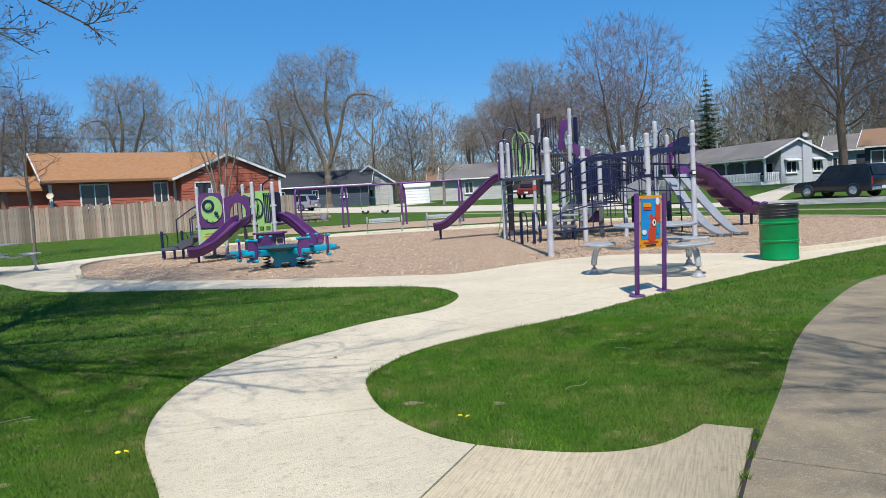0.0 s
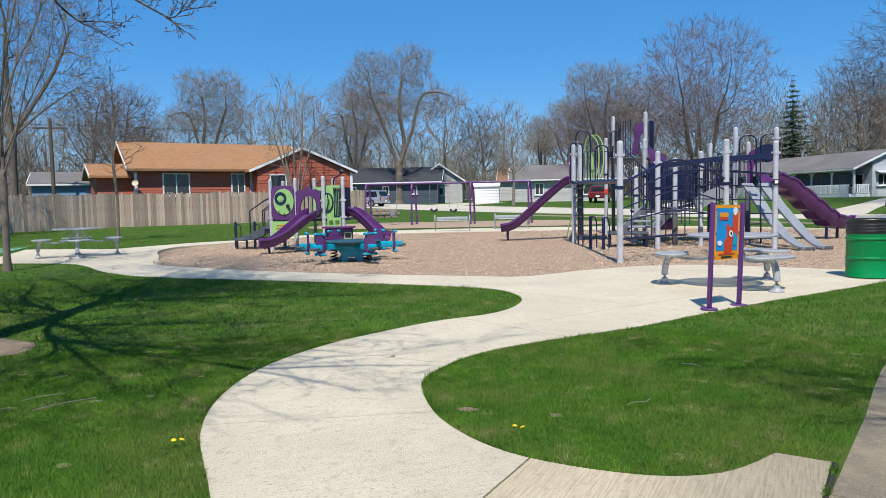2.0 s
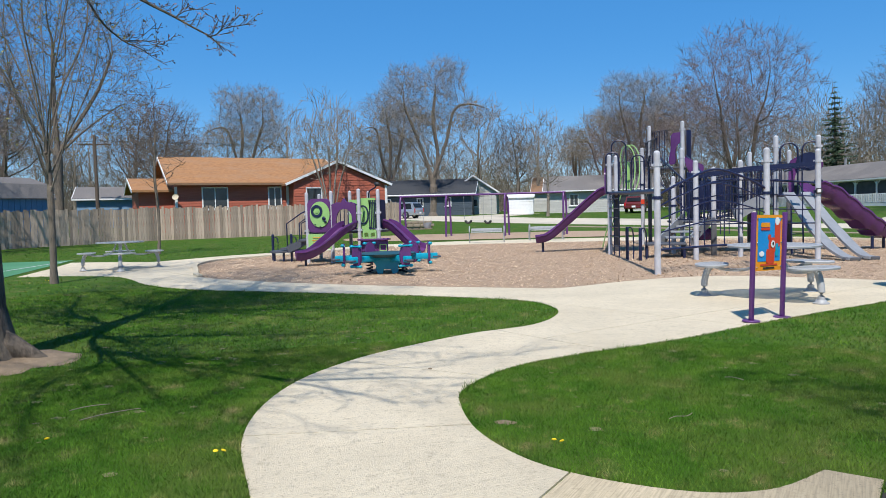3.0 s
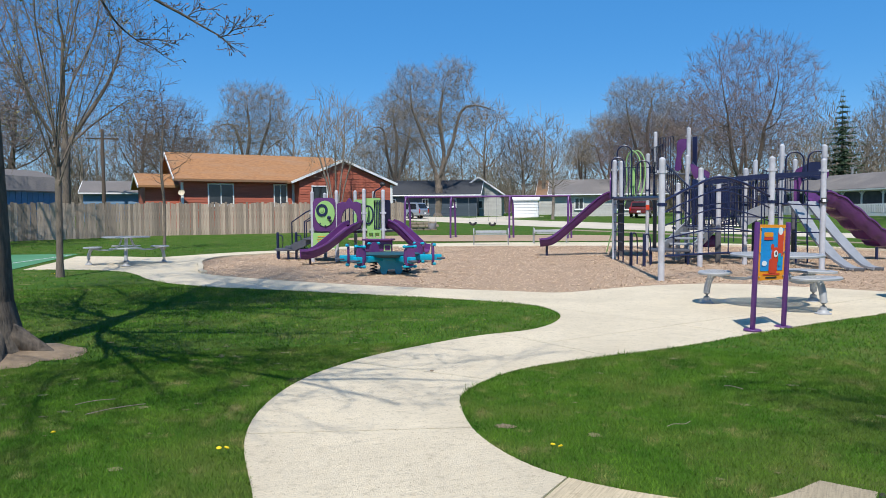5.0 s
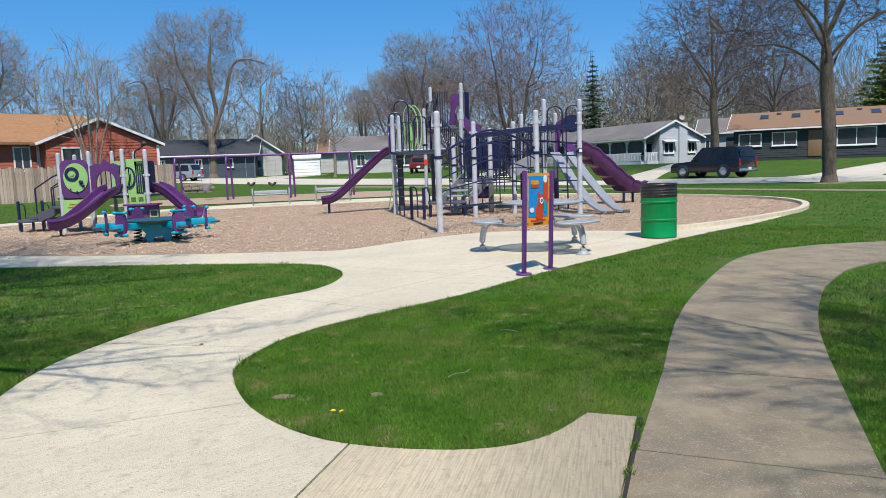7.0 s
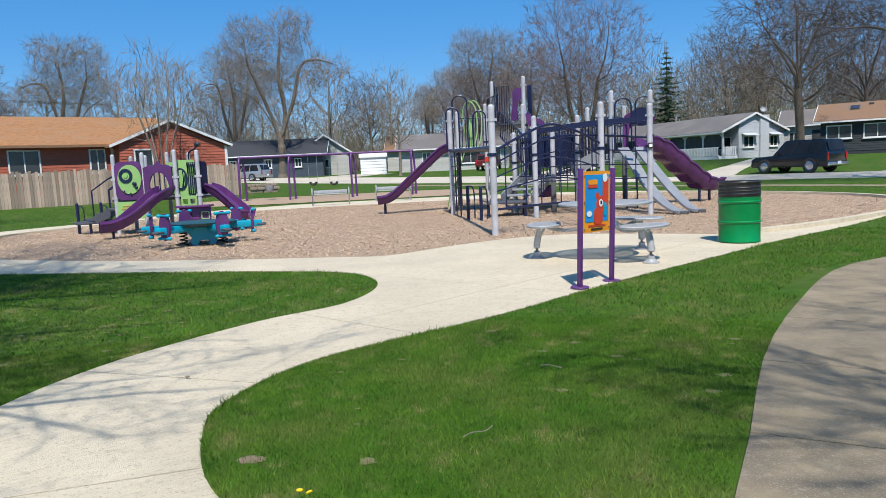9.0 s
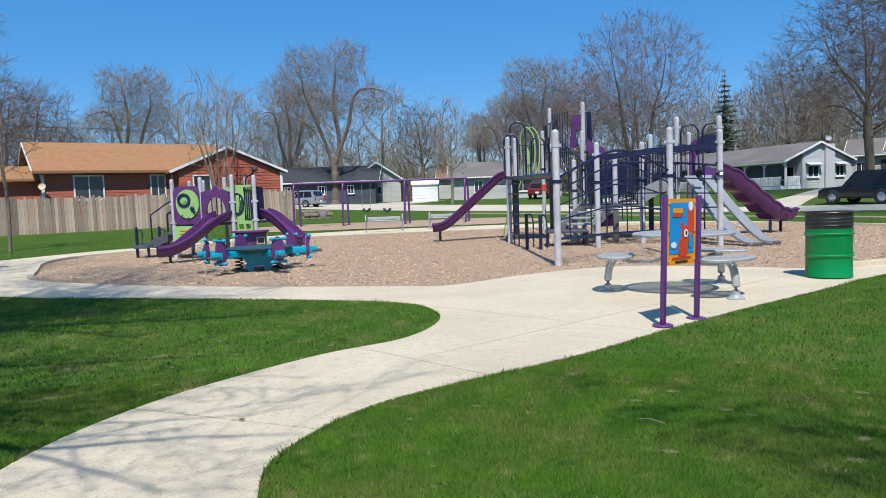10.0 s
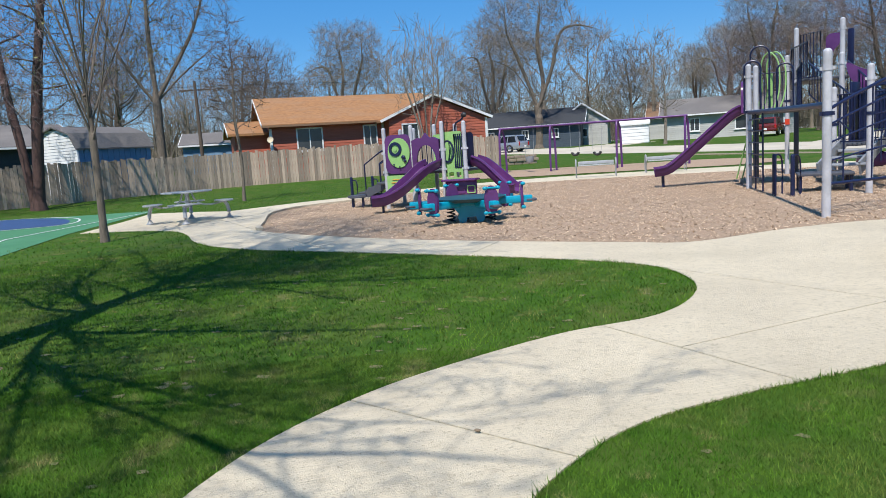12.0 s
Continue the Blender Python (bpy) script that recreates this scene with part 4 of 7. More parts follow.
# ---- trees ----
class Wood:
    """Gathers tapered limb pieces and buds, and turns them into meshes."""

    def __init__(self, seed):
        self.rng, self.thick, self.thin, self.fine, self.tips, self.least, self.far, self.slim = random.Random(seed), [], [], [], [], 0.0035, False, 1.0

    def limb(self, p, d, length, r, level, plan):
        rng = self.rng
        kids, spread, lift, wob, shrink, last = plan
        n = 5 if level == 0 else 4 if level < 2 else 3 if level < last else 1 if self.far else 2
        step = length / n
        pts, rad = [p.copy()], [r]
        d = d.normalized()
        for i in range(n):
            w = wob * (0.35 if level == 0 else 1)
            d = (d + Vector((rng.uniform(-w, w), rng.uniform(-w, w), rng.uniform(-w, w) + lift[min(level, len(lift) - 1)]))).normalized()
            p = p + d * step
            pts.append(p.copy())
            rad.append(max(r * (1 - (0.86 if level == 0 else 0.72) * (i + 1) / n), self.least))
        (self.thick if level < 2 else self.fine if self.far and level >= last else self.thin).extend((pts[i], pts[i + 1], rad[i], rad[i + 1]) for i in range(n))
        if level >= last:
            self.tips.append(pts[-1])
            self.tips.append(pts[-2])
            return
        k = kids[min(level, len(kids) - 1)]
        for j in range(k):
            f = (0.34 + 0.66 * (j + rng.random()) / k) if level == 0 else (0.2 + 0.8 * (j + rng.random()) / k)
            i = min(int(f * n), n - 1)
            q = pts[i].lerp(pts[i + 1], f * n - i)
            along = (pts[i + 1] - pts[i]).normalized()
            az = rng.uniform(0, 2 * math.pi) if level else 2.4 * j + rng.uniform(-0.5, 0.5)
            side = along.orthogonal().normalized()
            side = Matrix.Rotation(az, 3, along) @ side
            a = radians(rng.uniform(0.75, 1.2) * spread[min(level, len(spread) - 1)])
            nd = along * math.cos(a) + side * math.sin(a)
            self.limb(q, nd, length * shrink[min(level, len(shrink) - 1)] * rng.uniform(0.75, 1.15) * (1.15 - 0.5 * f), max(rad[i] * rng.uniform(0.36, 0.54) * (self.slim if level == 0 else 1), self.least * 1.2), level + 1, plan)

    @staticmethod
    def mesh(segs, n):
        if not segs:
            return [], []
        p0 = np.array([s[0][:] for s in segs])
        p1 = np.array([s[1][:] for s in segs])
        r0 = np.array([s[2] for s in segs])[:, None]
        r1 = np.array([s[3] for s in segs])[:, None]
        d = p1 - p0
        d /= np.linalg.norm(d, axis=1, keepdims=True) + 1e-9
        ref = np.where(np.abs(d[:, 2:3]) > 0.9, [[1.0, 0, 0]], [[0, 0, 1.0]])
        u = np.cross(d, ref)
        u /= np.linalg.norm(u, axis=1, keepdims=True) + 1e-9
        v = np.cross(d, u)
        m = len(segs)
        vs = np.zeros((m, 2 * n, 3))
        for k in range(n):
            a = 2 * math.pi * k / n
            o = math.cos(a) * u + math.sin(a) * v
            vs[:, k], vs[:, n + k] = p0 + r0 * o, p1 + r1 * o
        base = (np.arange(m) * 2 * n)[:, None]
        fs = [base + np.array([[k, (k + 1) % n, n + (k + 1) % n, n + k]]) for k in range(n)]
        return vs.reshape(-1, 3).tolist(), np.concatenate(fs).tolist()

    def tree(self, label, bark, twig, bud=None, budsize=0.03, budcount=1, category="tree"):
        t = thing("tree", label, category)
        vs, fs = self.mesh(self.thick, 7)
        raw("trunk", vs, fs, bark, t, smooth=True)
        vs, fs = self.mesh(self.thin, 3)
        if self.fine:
            base = len(vs)
            p0 = np.array([q[0][:] for q in self.fine])
            p1 = np.array([q[1][:] for q in self.fine])
            w = np.random.default_rng(5).normal(0, 1, p0.shape)
            w = np.cross(p1 - p0, w)
            w = w / (np.linalg.norm(w, axis=1, keepdims=True) + 1e-9) * self.least
            quad = np.stack((p0 - w, p0 + w, p1 + 0.4 * w, p1 - 0.4 * w), 1).reshape(-1, 3)
            vs = vs + quad.tolist()
            fs = fs + (base + np.arange(len(quad)).reshape(-1, 4)).tolist()
        crown = raw("crown", vs, fs, twig, t, "bare twigs", smooth=not self.far)
        if bud:
            rng = np.random.default_rng(len(self.tips))
            c = np.repeat(np.array([p[:] for p in self.tips]), budcount, axis=0)
            c = c + rng.normal(0, budsize * 1.6, c.shape)
            e = rng.normal(0, 1, (len(c), 3, 3)) * budsize
            vs = (c[:, None] + e).reshape(-1, 3)
            fs = np.arange(len(vs)).reshape(-1, 3)
            tagged(raw("foliage", vs.tolist(), fs.tolist(), bud, crown, "opening buds"), kind="stuff")
        return t


def make_tree(seed, label, height, r, plan, bark=BARK, twig=TWIG, bud=None, budsize=0.05, budcount=1, lean=(0, 0), stems=1, least=0.004, bole=0.5, far=False, slim=1.0):
    w = Wood(seed)
    w.least, w.far, w.slim = least, far, slim
    for s in range(stems):
        a = w.rng.uniform(0, 6.28)
        k = 0.25 if stems > 1 else 0
        w.limb(Vector((0, 0, -0.1)), Vector((lean[0] + k * math.cos(a + s * 2.1), lean[1] + k * math.sin(a + s * 2.1), 1)), height * bole, r, 0, plan)
    # root flare
    if stems == 1:
        w.thick.append((Vector((0, 0, -0.12)), Vector((0, 0, 0.35)), r * 1.7, r * 1.02))
    return w.tree(label, bark, twig, bud, budsize, budcount)


def grow(seed, stems, crown, n, step, lift=0.05, shell=0.45, wander=0.12, floor=1.5):
    """Limbs that grow from the stems towards points strewn through the crown, until each is reached. Returns nodes and their parents."""
    g = np.random.default_rng(seed)
    share = np.array([c[3] * c[4] * c[5] for c in crown]) ** 0.8
    pick = g.choice(len(crown), n, p=share / share.sum())
    c = np.array(crown)[pick]
    v = g.normal(0, 1, (n, 3))
    v /= np.linalg.norm(v, axis=1, keepdims=True)
    goal = c[:, :3] + v * c[:, 3:] * (g.random(n) ** shell)[:, None]
    goal = goal[goal[:, 2] > floor]
    nodes, parent = [], []
    for stem in stems:
        line = spline(stem, 6)
        run, last = 0.0, -1
        if nodes and stem[0][2] > 0.5:
            last = min(range(len(nodes)), key=lambda k: (Vector(nodes[k]) - line[0]).length)
        for i, p in enumerate(line):
            run += (p - line[i - 1]).length if i else step
            if run >= step * 0.8:
                nodes.append(p[:])
                parent.append(last)
                last, run = len(nodes) - 1, 0.0
    nodes = np.array(nodes)
    parent = list(parent)
    gap = np.linalg.norm(goal[:, None] - nodes[None], axis=2)
    near, dist, miss = gap.argmin(1), gap.min(1), np.zeros(len(goal), int)
    for _ in range(150):
        live = (dist > 1.5 * step) & (miss < 4)
        if not live.any() or len(nodes) > 5000:
            break
        goal, near, dist, miss = goal[live], near[live], dist[live], miss[live]
        way = goal - nodes[near]
        way /= np.linalg.norm(way, axis=1, keepdims=True)
        pull = np.zeros_like(nodes)
        np.add.at(pull, near, way)
        tips = np.unique(near)
        d = pull[tips]
        d /= np.linalg.norm(d, axis=1, keepdims=True) + 1e-9
        old = np.array([nodes[k] - nodes[parent[k]] if parent[k] >= 0 else (0, 0, step) for k in tips]) / step
        d = d + 0.5 * old + g.normal(0, wander, d.shape) + np.array((0, 0, lift))
        d /= np.linalg.norm(d, axis=1, keepdims=True)
        fresh = nodes[tips] + d * step
        gap = np.linalg.norm(goal[:, None] - fresh[None], axis=2)
        better = gap.min(1) < dist
        miss = np.where(better, 0, miss + 1)
        near = np.where(better, gap.argmin(1) + len(nodes), near)
        dist = np.where(better, gap.min(1), dist)
        nodes = np.concatenate((nodes, fresh))
        parent += tips.tolist()
    return nodes, np.array(parent)


def crown_tree(seed, label, r, stems, crown, n=1500, step=0.45, least=0.011, twigs=2, twig_len=0.9, up=0.35, bark=BARK, twig=TWIG, bud=None, budsize=0.03, budcount=1, lift=0.05, shell=0.45, wander=0.12, floor=1.5, flare=1.5, far=True, taper=0.62, spray=0.5):
    """A bare tree: stems, limbs that fill the crown, and sprays of fine twigs at their ends."""
    nodes, parent = grow(seed, stems, crown, n, step, lift, shell, wander, floor)
    k = len(nodes)
    flow = np.zeros(k)
    kids = np.bincount(parent[parent >= 0], minlength=k)
    for i in range(k - 1, -1, -1):
        if kids[i] == 0:
            flow[i] = 1.0
        if parent[i] >= 0:
            flow[parent[i]] += flow[i]
    rad = np.maximum(r * (flow / flow.max()) ** taper, least * 1.25)
    w = Wood(seed)
    w.least, w.far = least, far
    g = np.random.default_rng(seed + 1)
    for i in range(k):
        p = parent[i]
        if p < 0:
            w.thick.append((Vector(nodes[i]) - Vector((0, 0, 0.15)), Vector(nodes[i]) + Vector((0, 0, 0.4)), rad[i] * flare, rad[i]))
            continue
        seg = (Vector(nodes[p]), Vector(nodes[i]), min(rad[p], rad[i] * 1.35), rad[i])
        (w.thick if rad[i] > least * 3.2 else w.thin if rad[i] > least * 1.5 or not far else w.fine).append(seg)
        if rad[i] < least * 4:
            along = nodes[i] - nodes[p]
            along /= np.linalg.norm(along) + 1e-9
            for _ in range(twigs if kids[i] else twigs + 2):
                d = along * 0.9 + g.normal(0, spray, 3) + np.array((0, 0, up))
                d /= np.linalg.norm(d)
                e = nodes[i] + d * twig_len * g.uniform(0.5, 1.2)
                w.fine.append((Vector(nodes[i]), Vector(e), least, least))
                w.tips.append(Vector(e))
                o = e + (d * 0.7 + g.normal(0, 0.55, 3)) * twig_len * 0.5
                w.fine.append((Vector(nodes[i] * 0.45 + e * 0.55), Vector(o), least, least))
    return w.tree(label, bark, twig, bud, budsize, budcount)


# plan: children by level, spread by level, lift by level, wobble, shrink by level, last level
DENSE = ((15, 11, 8, 9), (50, 42, 40, 40), (0.0, 0.06, 0.02, 0.0), 0.17, (0.98, 0.5, 0.46, 0.5), 4)
SHADE = ((17, 9, 7, 5), (52, 44, 42, 40), (0.0, 0.05, 0.03, 0.0), 0.2, (0.95, 0.5, 0.46, 0.5), 4)


def plant(tree, x, y, rz=0.0, s=1.0, sz=None, z=0.0):
    tree.matrix_basis = pose(x, y, ground_z(x, y) + z, 0, 0, rz) @ Matrix.Diagonal((s, s, sz or s, 1))
    return tree


def again(tree, x, y, rz, s, sz=None):
    c = copy_thing(tree, Matrix())
    return plant(c, x, y, rz, s, sz)


# park trees close by
def shade_tree():
    """The park tree whose low limbs reach over the path."""
    w = Wood(11)
    w.slim = 0.55
    w.limb(Vector((-0.1, 0.02, 3.0)), Vector((-0.12, 0.04, 1)), 5.6, 0.15, 0, SHADE)
    for z0, z1, r0, r1 in ((-0.12, 0.15, 0.42, 0.3), (0.15, 0.5, 0.3, 0.22), (0.5, 1.6, 0.22, 0.2), (1.6, 2.4, 0.2, 0.18), (2.4, 3.05, 0.18, 0.15)):
        w.thick.append((Vector((-0.027 * max(z0, 0), 0.006 * z0, z0)), Vector((-0.027 * z1, 0.006 * z1, z1 + 0.02)), r0, r1))
    for a in range(5):
        d = Vector((math.cos(a * 1.3 + 0.4), math.sin(a * 1.3 + 0.4), 0))
        w.thick.append((d * 0.62 + Vector((0, 0, -0.06)), Vector((0, 0, 0.3)), 0.05, 0.16))
    # the spreading limbs, told by the line that each one's shade draws on the lawn and its height above it
    side = ((5, 5, 4), (46, 42, 40), (0, 0.02, 0.02, 0.02), 0.16, (0.9, 0.46, 0.46), 4)
    for r0, line in ((0.05, ((-5.55, 7.2, 3.4), (-5.15, 6.3, 3.6), (-4.6, 5.7, 3.9), (-4.03, 5.48, 4.1), (-3.4, 5.14, 4.4), (-2.67, 4.96, 4.7), (-1.7, 4.59, 5.1), (-0.86, 4.22, 5.5))),
                     (0.06, ((-5.5, 7.0, 3.2), (-5.2, 6.4, 3.5), (-4.59, 6.42, 3.9), (-4.0, 6.56, 4.3), (-2.94, 6.75, 4.9), (-1.9, 7.0, 5.5))),
                     (0.06, ((-5.6, 7.1, 3.3), (-6.1, 7.4, 3.7), (-7.1, 8.1, 4.3), (-8.0, 9.2, 4.8), (-8.8, 10.2, 5.3))),
                     (0.045, ((-5.6, 7.0, 3.2), (-6.4, 7.1, 3.7), (-7.3, 7.5, 4.2), (-8.5, 7.6, 4.8))),
                     (0.034, ((-4.6, 5.7, 3.9), (-4.2, 5.4, 4.2), (-3.5, 4.8, 4.6), (-2.98, 4.36, 5.0), (-2.5, 3.9, 5.4))),
                     (0.032, ((-4.7, 5.8, 3.85), (-4.0, 5.03, 4.3), (-3.93, 4.42, 4.7), (-3.43, 3.69, 5.2), (-2.9, 3.1, 5.6))),
                     (0.03, ((-4.07, 5.49, 4.1), (-3.49, 5.44, 4.4), (-2.94, 5.31, 4.8), (-1.85, 5.16, 5.3), (-0.9, 5.35, 5.8))),
                     (0.03, ((-2.3, 4.85, 4.9), (-1.85, 4.74, 5.2), (-1.19, 4.92, 5.5), (-0.5, 5.0, 5.8))),
                     (0.055, ((-5.75, 8.0, 4.3), (-5.2, 8.3, 4.9), (-4.2, 8.6, 5.5), (-2.8, 8.9, 6.2), (-1.6, 9.3, 6.8))),
                     (0.05, ((-5.9, 8.6, 5.0), (-5.2, 9.2, 5.7), (-4.4, 9.7, 6.3), (-3.6, 10.4, 7.0)))):
        pts = spline([(x + 0.0943 * h + 5.17, y - 0.668 * h - 4.9, h) for x, y, h in line], 4)
        for i, (p, q) in enumerate(zip(pts, pts[1:])):
            ra, rb = (r0 * (1 - 0.88 * k / len(pts)) for k in (i, i + 1))
            w.thick.append((p, q, ra, rb))
            near_trunk = p.x - 0.0943 * p.z < 2.6
            for _ in range(2 if i > 2 and near_trunk else i % 2 if i > 2 else 0):
                d = (q - p).normalized() * 0.9 + Vector((w.rng.uniform(-0.8, 0.8), w.rng.uniform(-0.8, 0.8), w.rng.uniform(0.0, 0.7)))
                w.limb(p.copy(), d, w.rng.uniform(0.9, 2.0), ra * 0.5, 2, side)
    # two thin boughs that hang into the view, with upturned budding tips
    spur = ((2, 2, 2), (48, 45, 40), (0, 0, 0.12, 0.1), 0.1, (0.6, 0.5, 0.5), 4)
    for r0, start, line in ((0.024, 4, ((-5.3, 4.95, 4.9), (-4.9, 5.3, 4.4), (-4.45, 5.7, 3.8), (-4.01, 5.9, 3.5), (-3.72, 5.9, 3.34), (-3.5, 5.9, 3.21), (-3.25, 5.9, 3.06), (-3.13, 5.9, 2.92))),
                            (0.007, 0, ((-3.3, 5.9, 3.08), (-3.16, 5.82, 3.07), (-3.03, 5.8, 3.12), (-2.78, 5.8, 3.13))),
                            (0.006, 0, ((-3.66, 5.9, 3.3), (-3.5, 5.86, 3.34), (-3.28, 5.84, 3.33))),
                            (0.02, 4, ((-5.3, 4.95, 5.2), (-5.25, 5.6, 4.6), (-5.1, 6.1, 4.0), (-4.92, 6.2, 3.66), (-4.74, 6.2, 3.41), (-4.5, 6.2, 3.21), (-4.29, 6.2, 3.11), (-4.15, 6.2, 3.01))),
                            (0.009, 0, ((-4.5, 6.2, 3.21), (-4.25, 6.25, 3.2), (-4.05, 6.25, 3.14)))):
        pts = spline([(x + 5.17, y - 4.9, z) for x, y, z in line], 4)
        for i, (p, q) in enumerate(zip(pts, pts[1:])):
            ra, rb = (max(r0 * (1 - 0.85 * k / len(pts)), 0.0032) for k in (i, i + 1))
            w.thick.append((p, q, ra, rb))
            if i > start:
                d = (q - p).normalized() + Vector((w.rng.uniform(-0.7, 0.7), w.rng.uniform(-0.7, 0.7), w.rng.uniform(-0.4, 0.9)))
                w.limb(p.copy(), d, w.rng.uniform(0.08, 0.3), 0.004, 3, spur)
    # steep inner limbs along the leader
    w.rng = random.Random(5)
    for k in range(17):
        a = 2.4 * k
        w.limb(Vector((-0.13, 0.03, 3.2 + 0.2 * k)), Vector((0.5 * math.cos(a), 0.5 * math.sin(a), 1)), 3.8 - 0.1 * k, 0.034, 1, SHADE)
    return w.tree("large bare park tree with spreading limbs on the lawn", BARK_ROUGH, TWIG, BUD_RED, 0.012, 1)


shade = shade_tree()
plant(shade, -5.17, 4.9, 0)
maple = crown_tree(7, "young upright maple with first yellow-green buds", 0.07, [[(0, 0, 0), (0.02, 0, 1.2), (0.0, 0.03, 2.4), (0.05, 0, 4.0), (0.02, 0, 6.0)]]
                   + [[(0, 0, 1.9 + 0.09 * k), (0.32 * math.cos(2.4 * k), 0.32 * math.sin(2.4 * k), 2.6 + 0.13 * k), ((0.85 + 0.05 * (k % 4)) * math.cos(2.4 * k), (0.85 + 0.05 * (k % 4)) * math.sin(2.4 * k), 4.2 + 0.12 * k), (1.25 * math.cos(2.4 * k + 0.2), 1.25 * math.sin(2.4 * k + 0.2), 5.8 + 0.1 * k)] for k in range(14)],
                   [(0, 0, 5.3, 2.2, 2.2, 3.0), (0, 0, 6.6, 2.0, 2.0, 2.2)], 1900, 0.2, 0.0036, 1, 0.36, 0.8, BARK_MID, TWIG, BUD_GREEN, 0.018, 2, lift=0.35, shell=0.4, wander=0.06, floor=2.2, taper=0.56, spray=0.28)
plant(maple, -11.2, 12.1, 0)
sapling = crown_tree(8, "slim bare sapling on the lawn", 0.055, [[(0, 0, 0), (0.05, 0, 1.5), (-0.05, 0, 3.0), (0.05, 0, 4.6), (0.0, 0, 6.3)]],
                     [(0, 0, 4.3, 1.35, 1.35, 2.0)], 260, 0.22, 0.0085, 1, 0.45, 0.3, BARK_MID, TWIG_DARK, BUD_RED, 0.012, 1, lift=0.12, floor=1.7, far=False)
plant(sapling, -16.6, 22.9, 70)
# out of view; set where its crown streaks the old walk with shade
behind = make_tree(13, "bare tree beside the old walk", 12.5, 0.2, DENSE, BARK, TWIG, None, least=0.006, far=True, slim=0.5)
plant(behind, 6.7, -2.4, 100)
# second unseen copy, added only to deepen the shade on walk and right lawn
again(behind, 7.3, -0.9, 215, 0.8)
street = crown_tree(15, "tall bare street tree with a stout trunk", 0.34, [[(0, 0, 0), (0.1, 0, 3.0), (0, 0.2, 6.0)]],
                    [(0, 0, 9.5, 5.2, 5.2, 5.2), (1.5, 0, 13.0, 3.6, 3.6, 3.4)], 1500, 0.45, 0.012, 4, 0.9, 0.3)
plant(street, 33, 74, 70, 0.95)
verge = crown_tree(16, "tall bare verge tree with a stout trunk and fine dark twigs", 0.29, [[(0, 0, 0), (-0.1, 0, 2.4), (-0.2, 0.1, 4.6), (-0.3, 0.1, 7.0), (-0.5, 0, 10.0)], [(-0.2, 0.1, 4.5), (-1.0, 0.2, 5.3), (-2.6, 0.0, 5.9), (-4.6, -0.2, 5.8)], [(-0.15, 0.1, 4.1), (0.5, 0.3, 5.6), (1.8, 0.2, 7.4)], [(-0.2, 0.1, 4.9), (-1.2, -0.6, 6.6), (-3.4, -0.9, 8.2)], [(-0.2, 0.1, 5.3), (0.9, -0.5, 6.7), (3.2, -0.4, 7.6)], [(-0.3, 0.1, 5.8), (-0.9, 0.9, 7.6), (-1.8, 1.6, 9.6)], [(-0.3, 0.1, 6.2), (0.3, -0.6, 8.4), (0.9, -1.2, 10.4)]],
                   [(0, 0, 9.6, 6.4, 6.0, 4.6), (-3.0, 0, 6.9, 4.2, 3.4, 2.0), (0, 0, 13, 4.0, 4.0, 3.4)], 2600, 0.4, 0.0095, 3, 0.85, -0.1, BARK, TWIG_DARK, lift=0.02, wander=0.16, taper=0.66)
plant(verge, 19.0, 30.2, 10)
again(verge, 23.2, 51.5, 20, 0.98)
multi = crown_tree(17, "multi-stemmed shrub tree beside the red house", 0.06, [[(0.1 * math.cos(a), 0.1 * math.sin(a), 0), (0.5 * math.cos(a), 0.5 * math.sin(a), 2.6), (1.2 * math.cos(a), 1.2 * math.sin(a), 5.0)] for a in (0.3, 1.5, 2.7, 3.9, 5.1)],
                   [(0, 0, 5.6, 2.3, 2.3, 2.7)], 420, 0.3, 0.011, 1, 0.8, 0.8, BARK_PALE, TWIG_PALE, BUD_GREEN, 0.02, 1, lift=0.4)
plant(multi, -17.2, 40.6, 0)
red_tree = crown_tree(19, "dark red-barked twin-stemmed tree by the fence", 0.22, [[(0, 0, 0), (-0.3, 0, 2.4), (-1.0, 0.2, 4.6), (-1.5, 0.4, 7.0)], [(0.25, 0, 0.1), (0.5, 0.1, 2.6), (0.7, 0.3, 5.0), (1.4, 0.4, 8.0)]],
                      [(-0.6, 0, 8.6, 3.6, 3.6, 4.4), (0.6, 0, 5.6, 3.4, 3.4, 2.6)], 1500, 0.4, 0.009, 3, 0.8, 0.2, BARK_RED, TWIG_RED, wander=0.15)
plant(red_tree, -26.3, 21.9, 0)
yard = crown_tree(37, "tall bare yard tree behind the fence", 0.27, [[(0, 0, 0), (0.0, 0, 3.0), (0.05, 0, 5.4), (0.0, 0.1, 8.6), (0.1, 0.1, 12)], [(0.05, 0, 5.2), (1.2, 0, 7.0), (2.6, 0.1, 9.4), (3.6, 0.2, 12)], [(0.0, 0, 5.0), (1.8, 0.8, 6.8), (4.0, 1.2, 8.6)], [(0, 0, 5.0), (-1.4, 0.3, 7.2), (-2.6, 0.2, 9.6)]],
                  [(0.4, 0, 11.0, 5.2, 4.6, 5.4), (1.0, 0, 8.4, 5.2, 3.6, 2.0)], 1500, 0.42, 0.0095, 3, 0.8, 0.2, BARK_MID, TWIG, floor=6.0, wander=0.15)
plant(yard, -33.5, 36.2, 50)
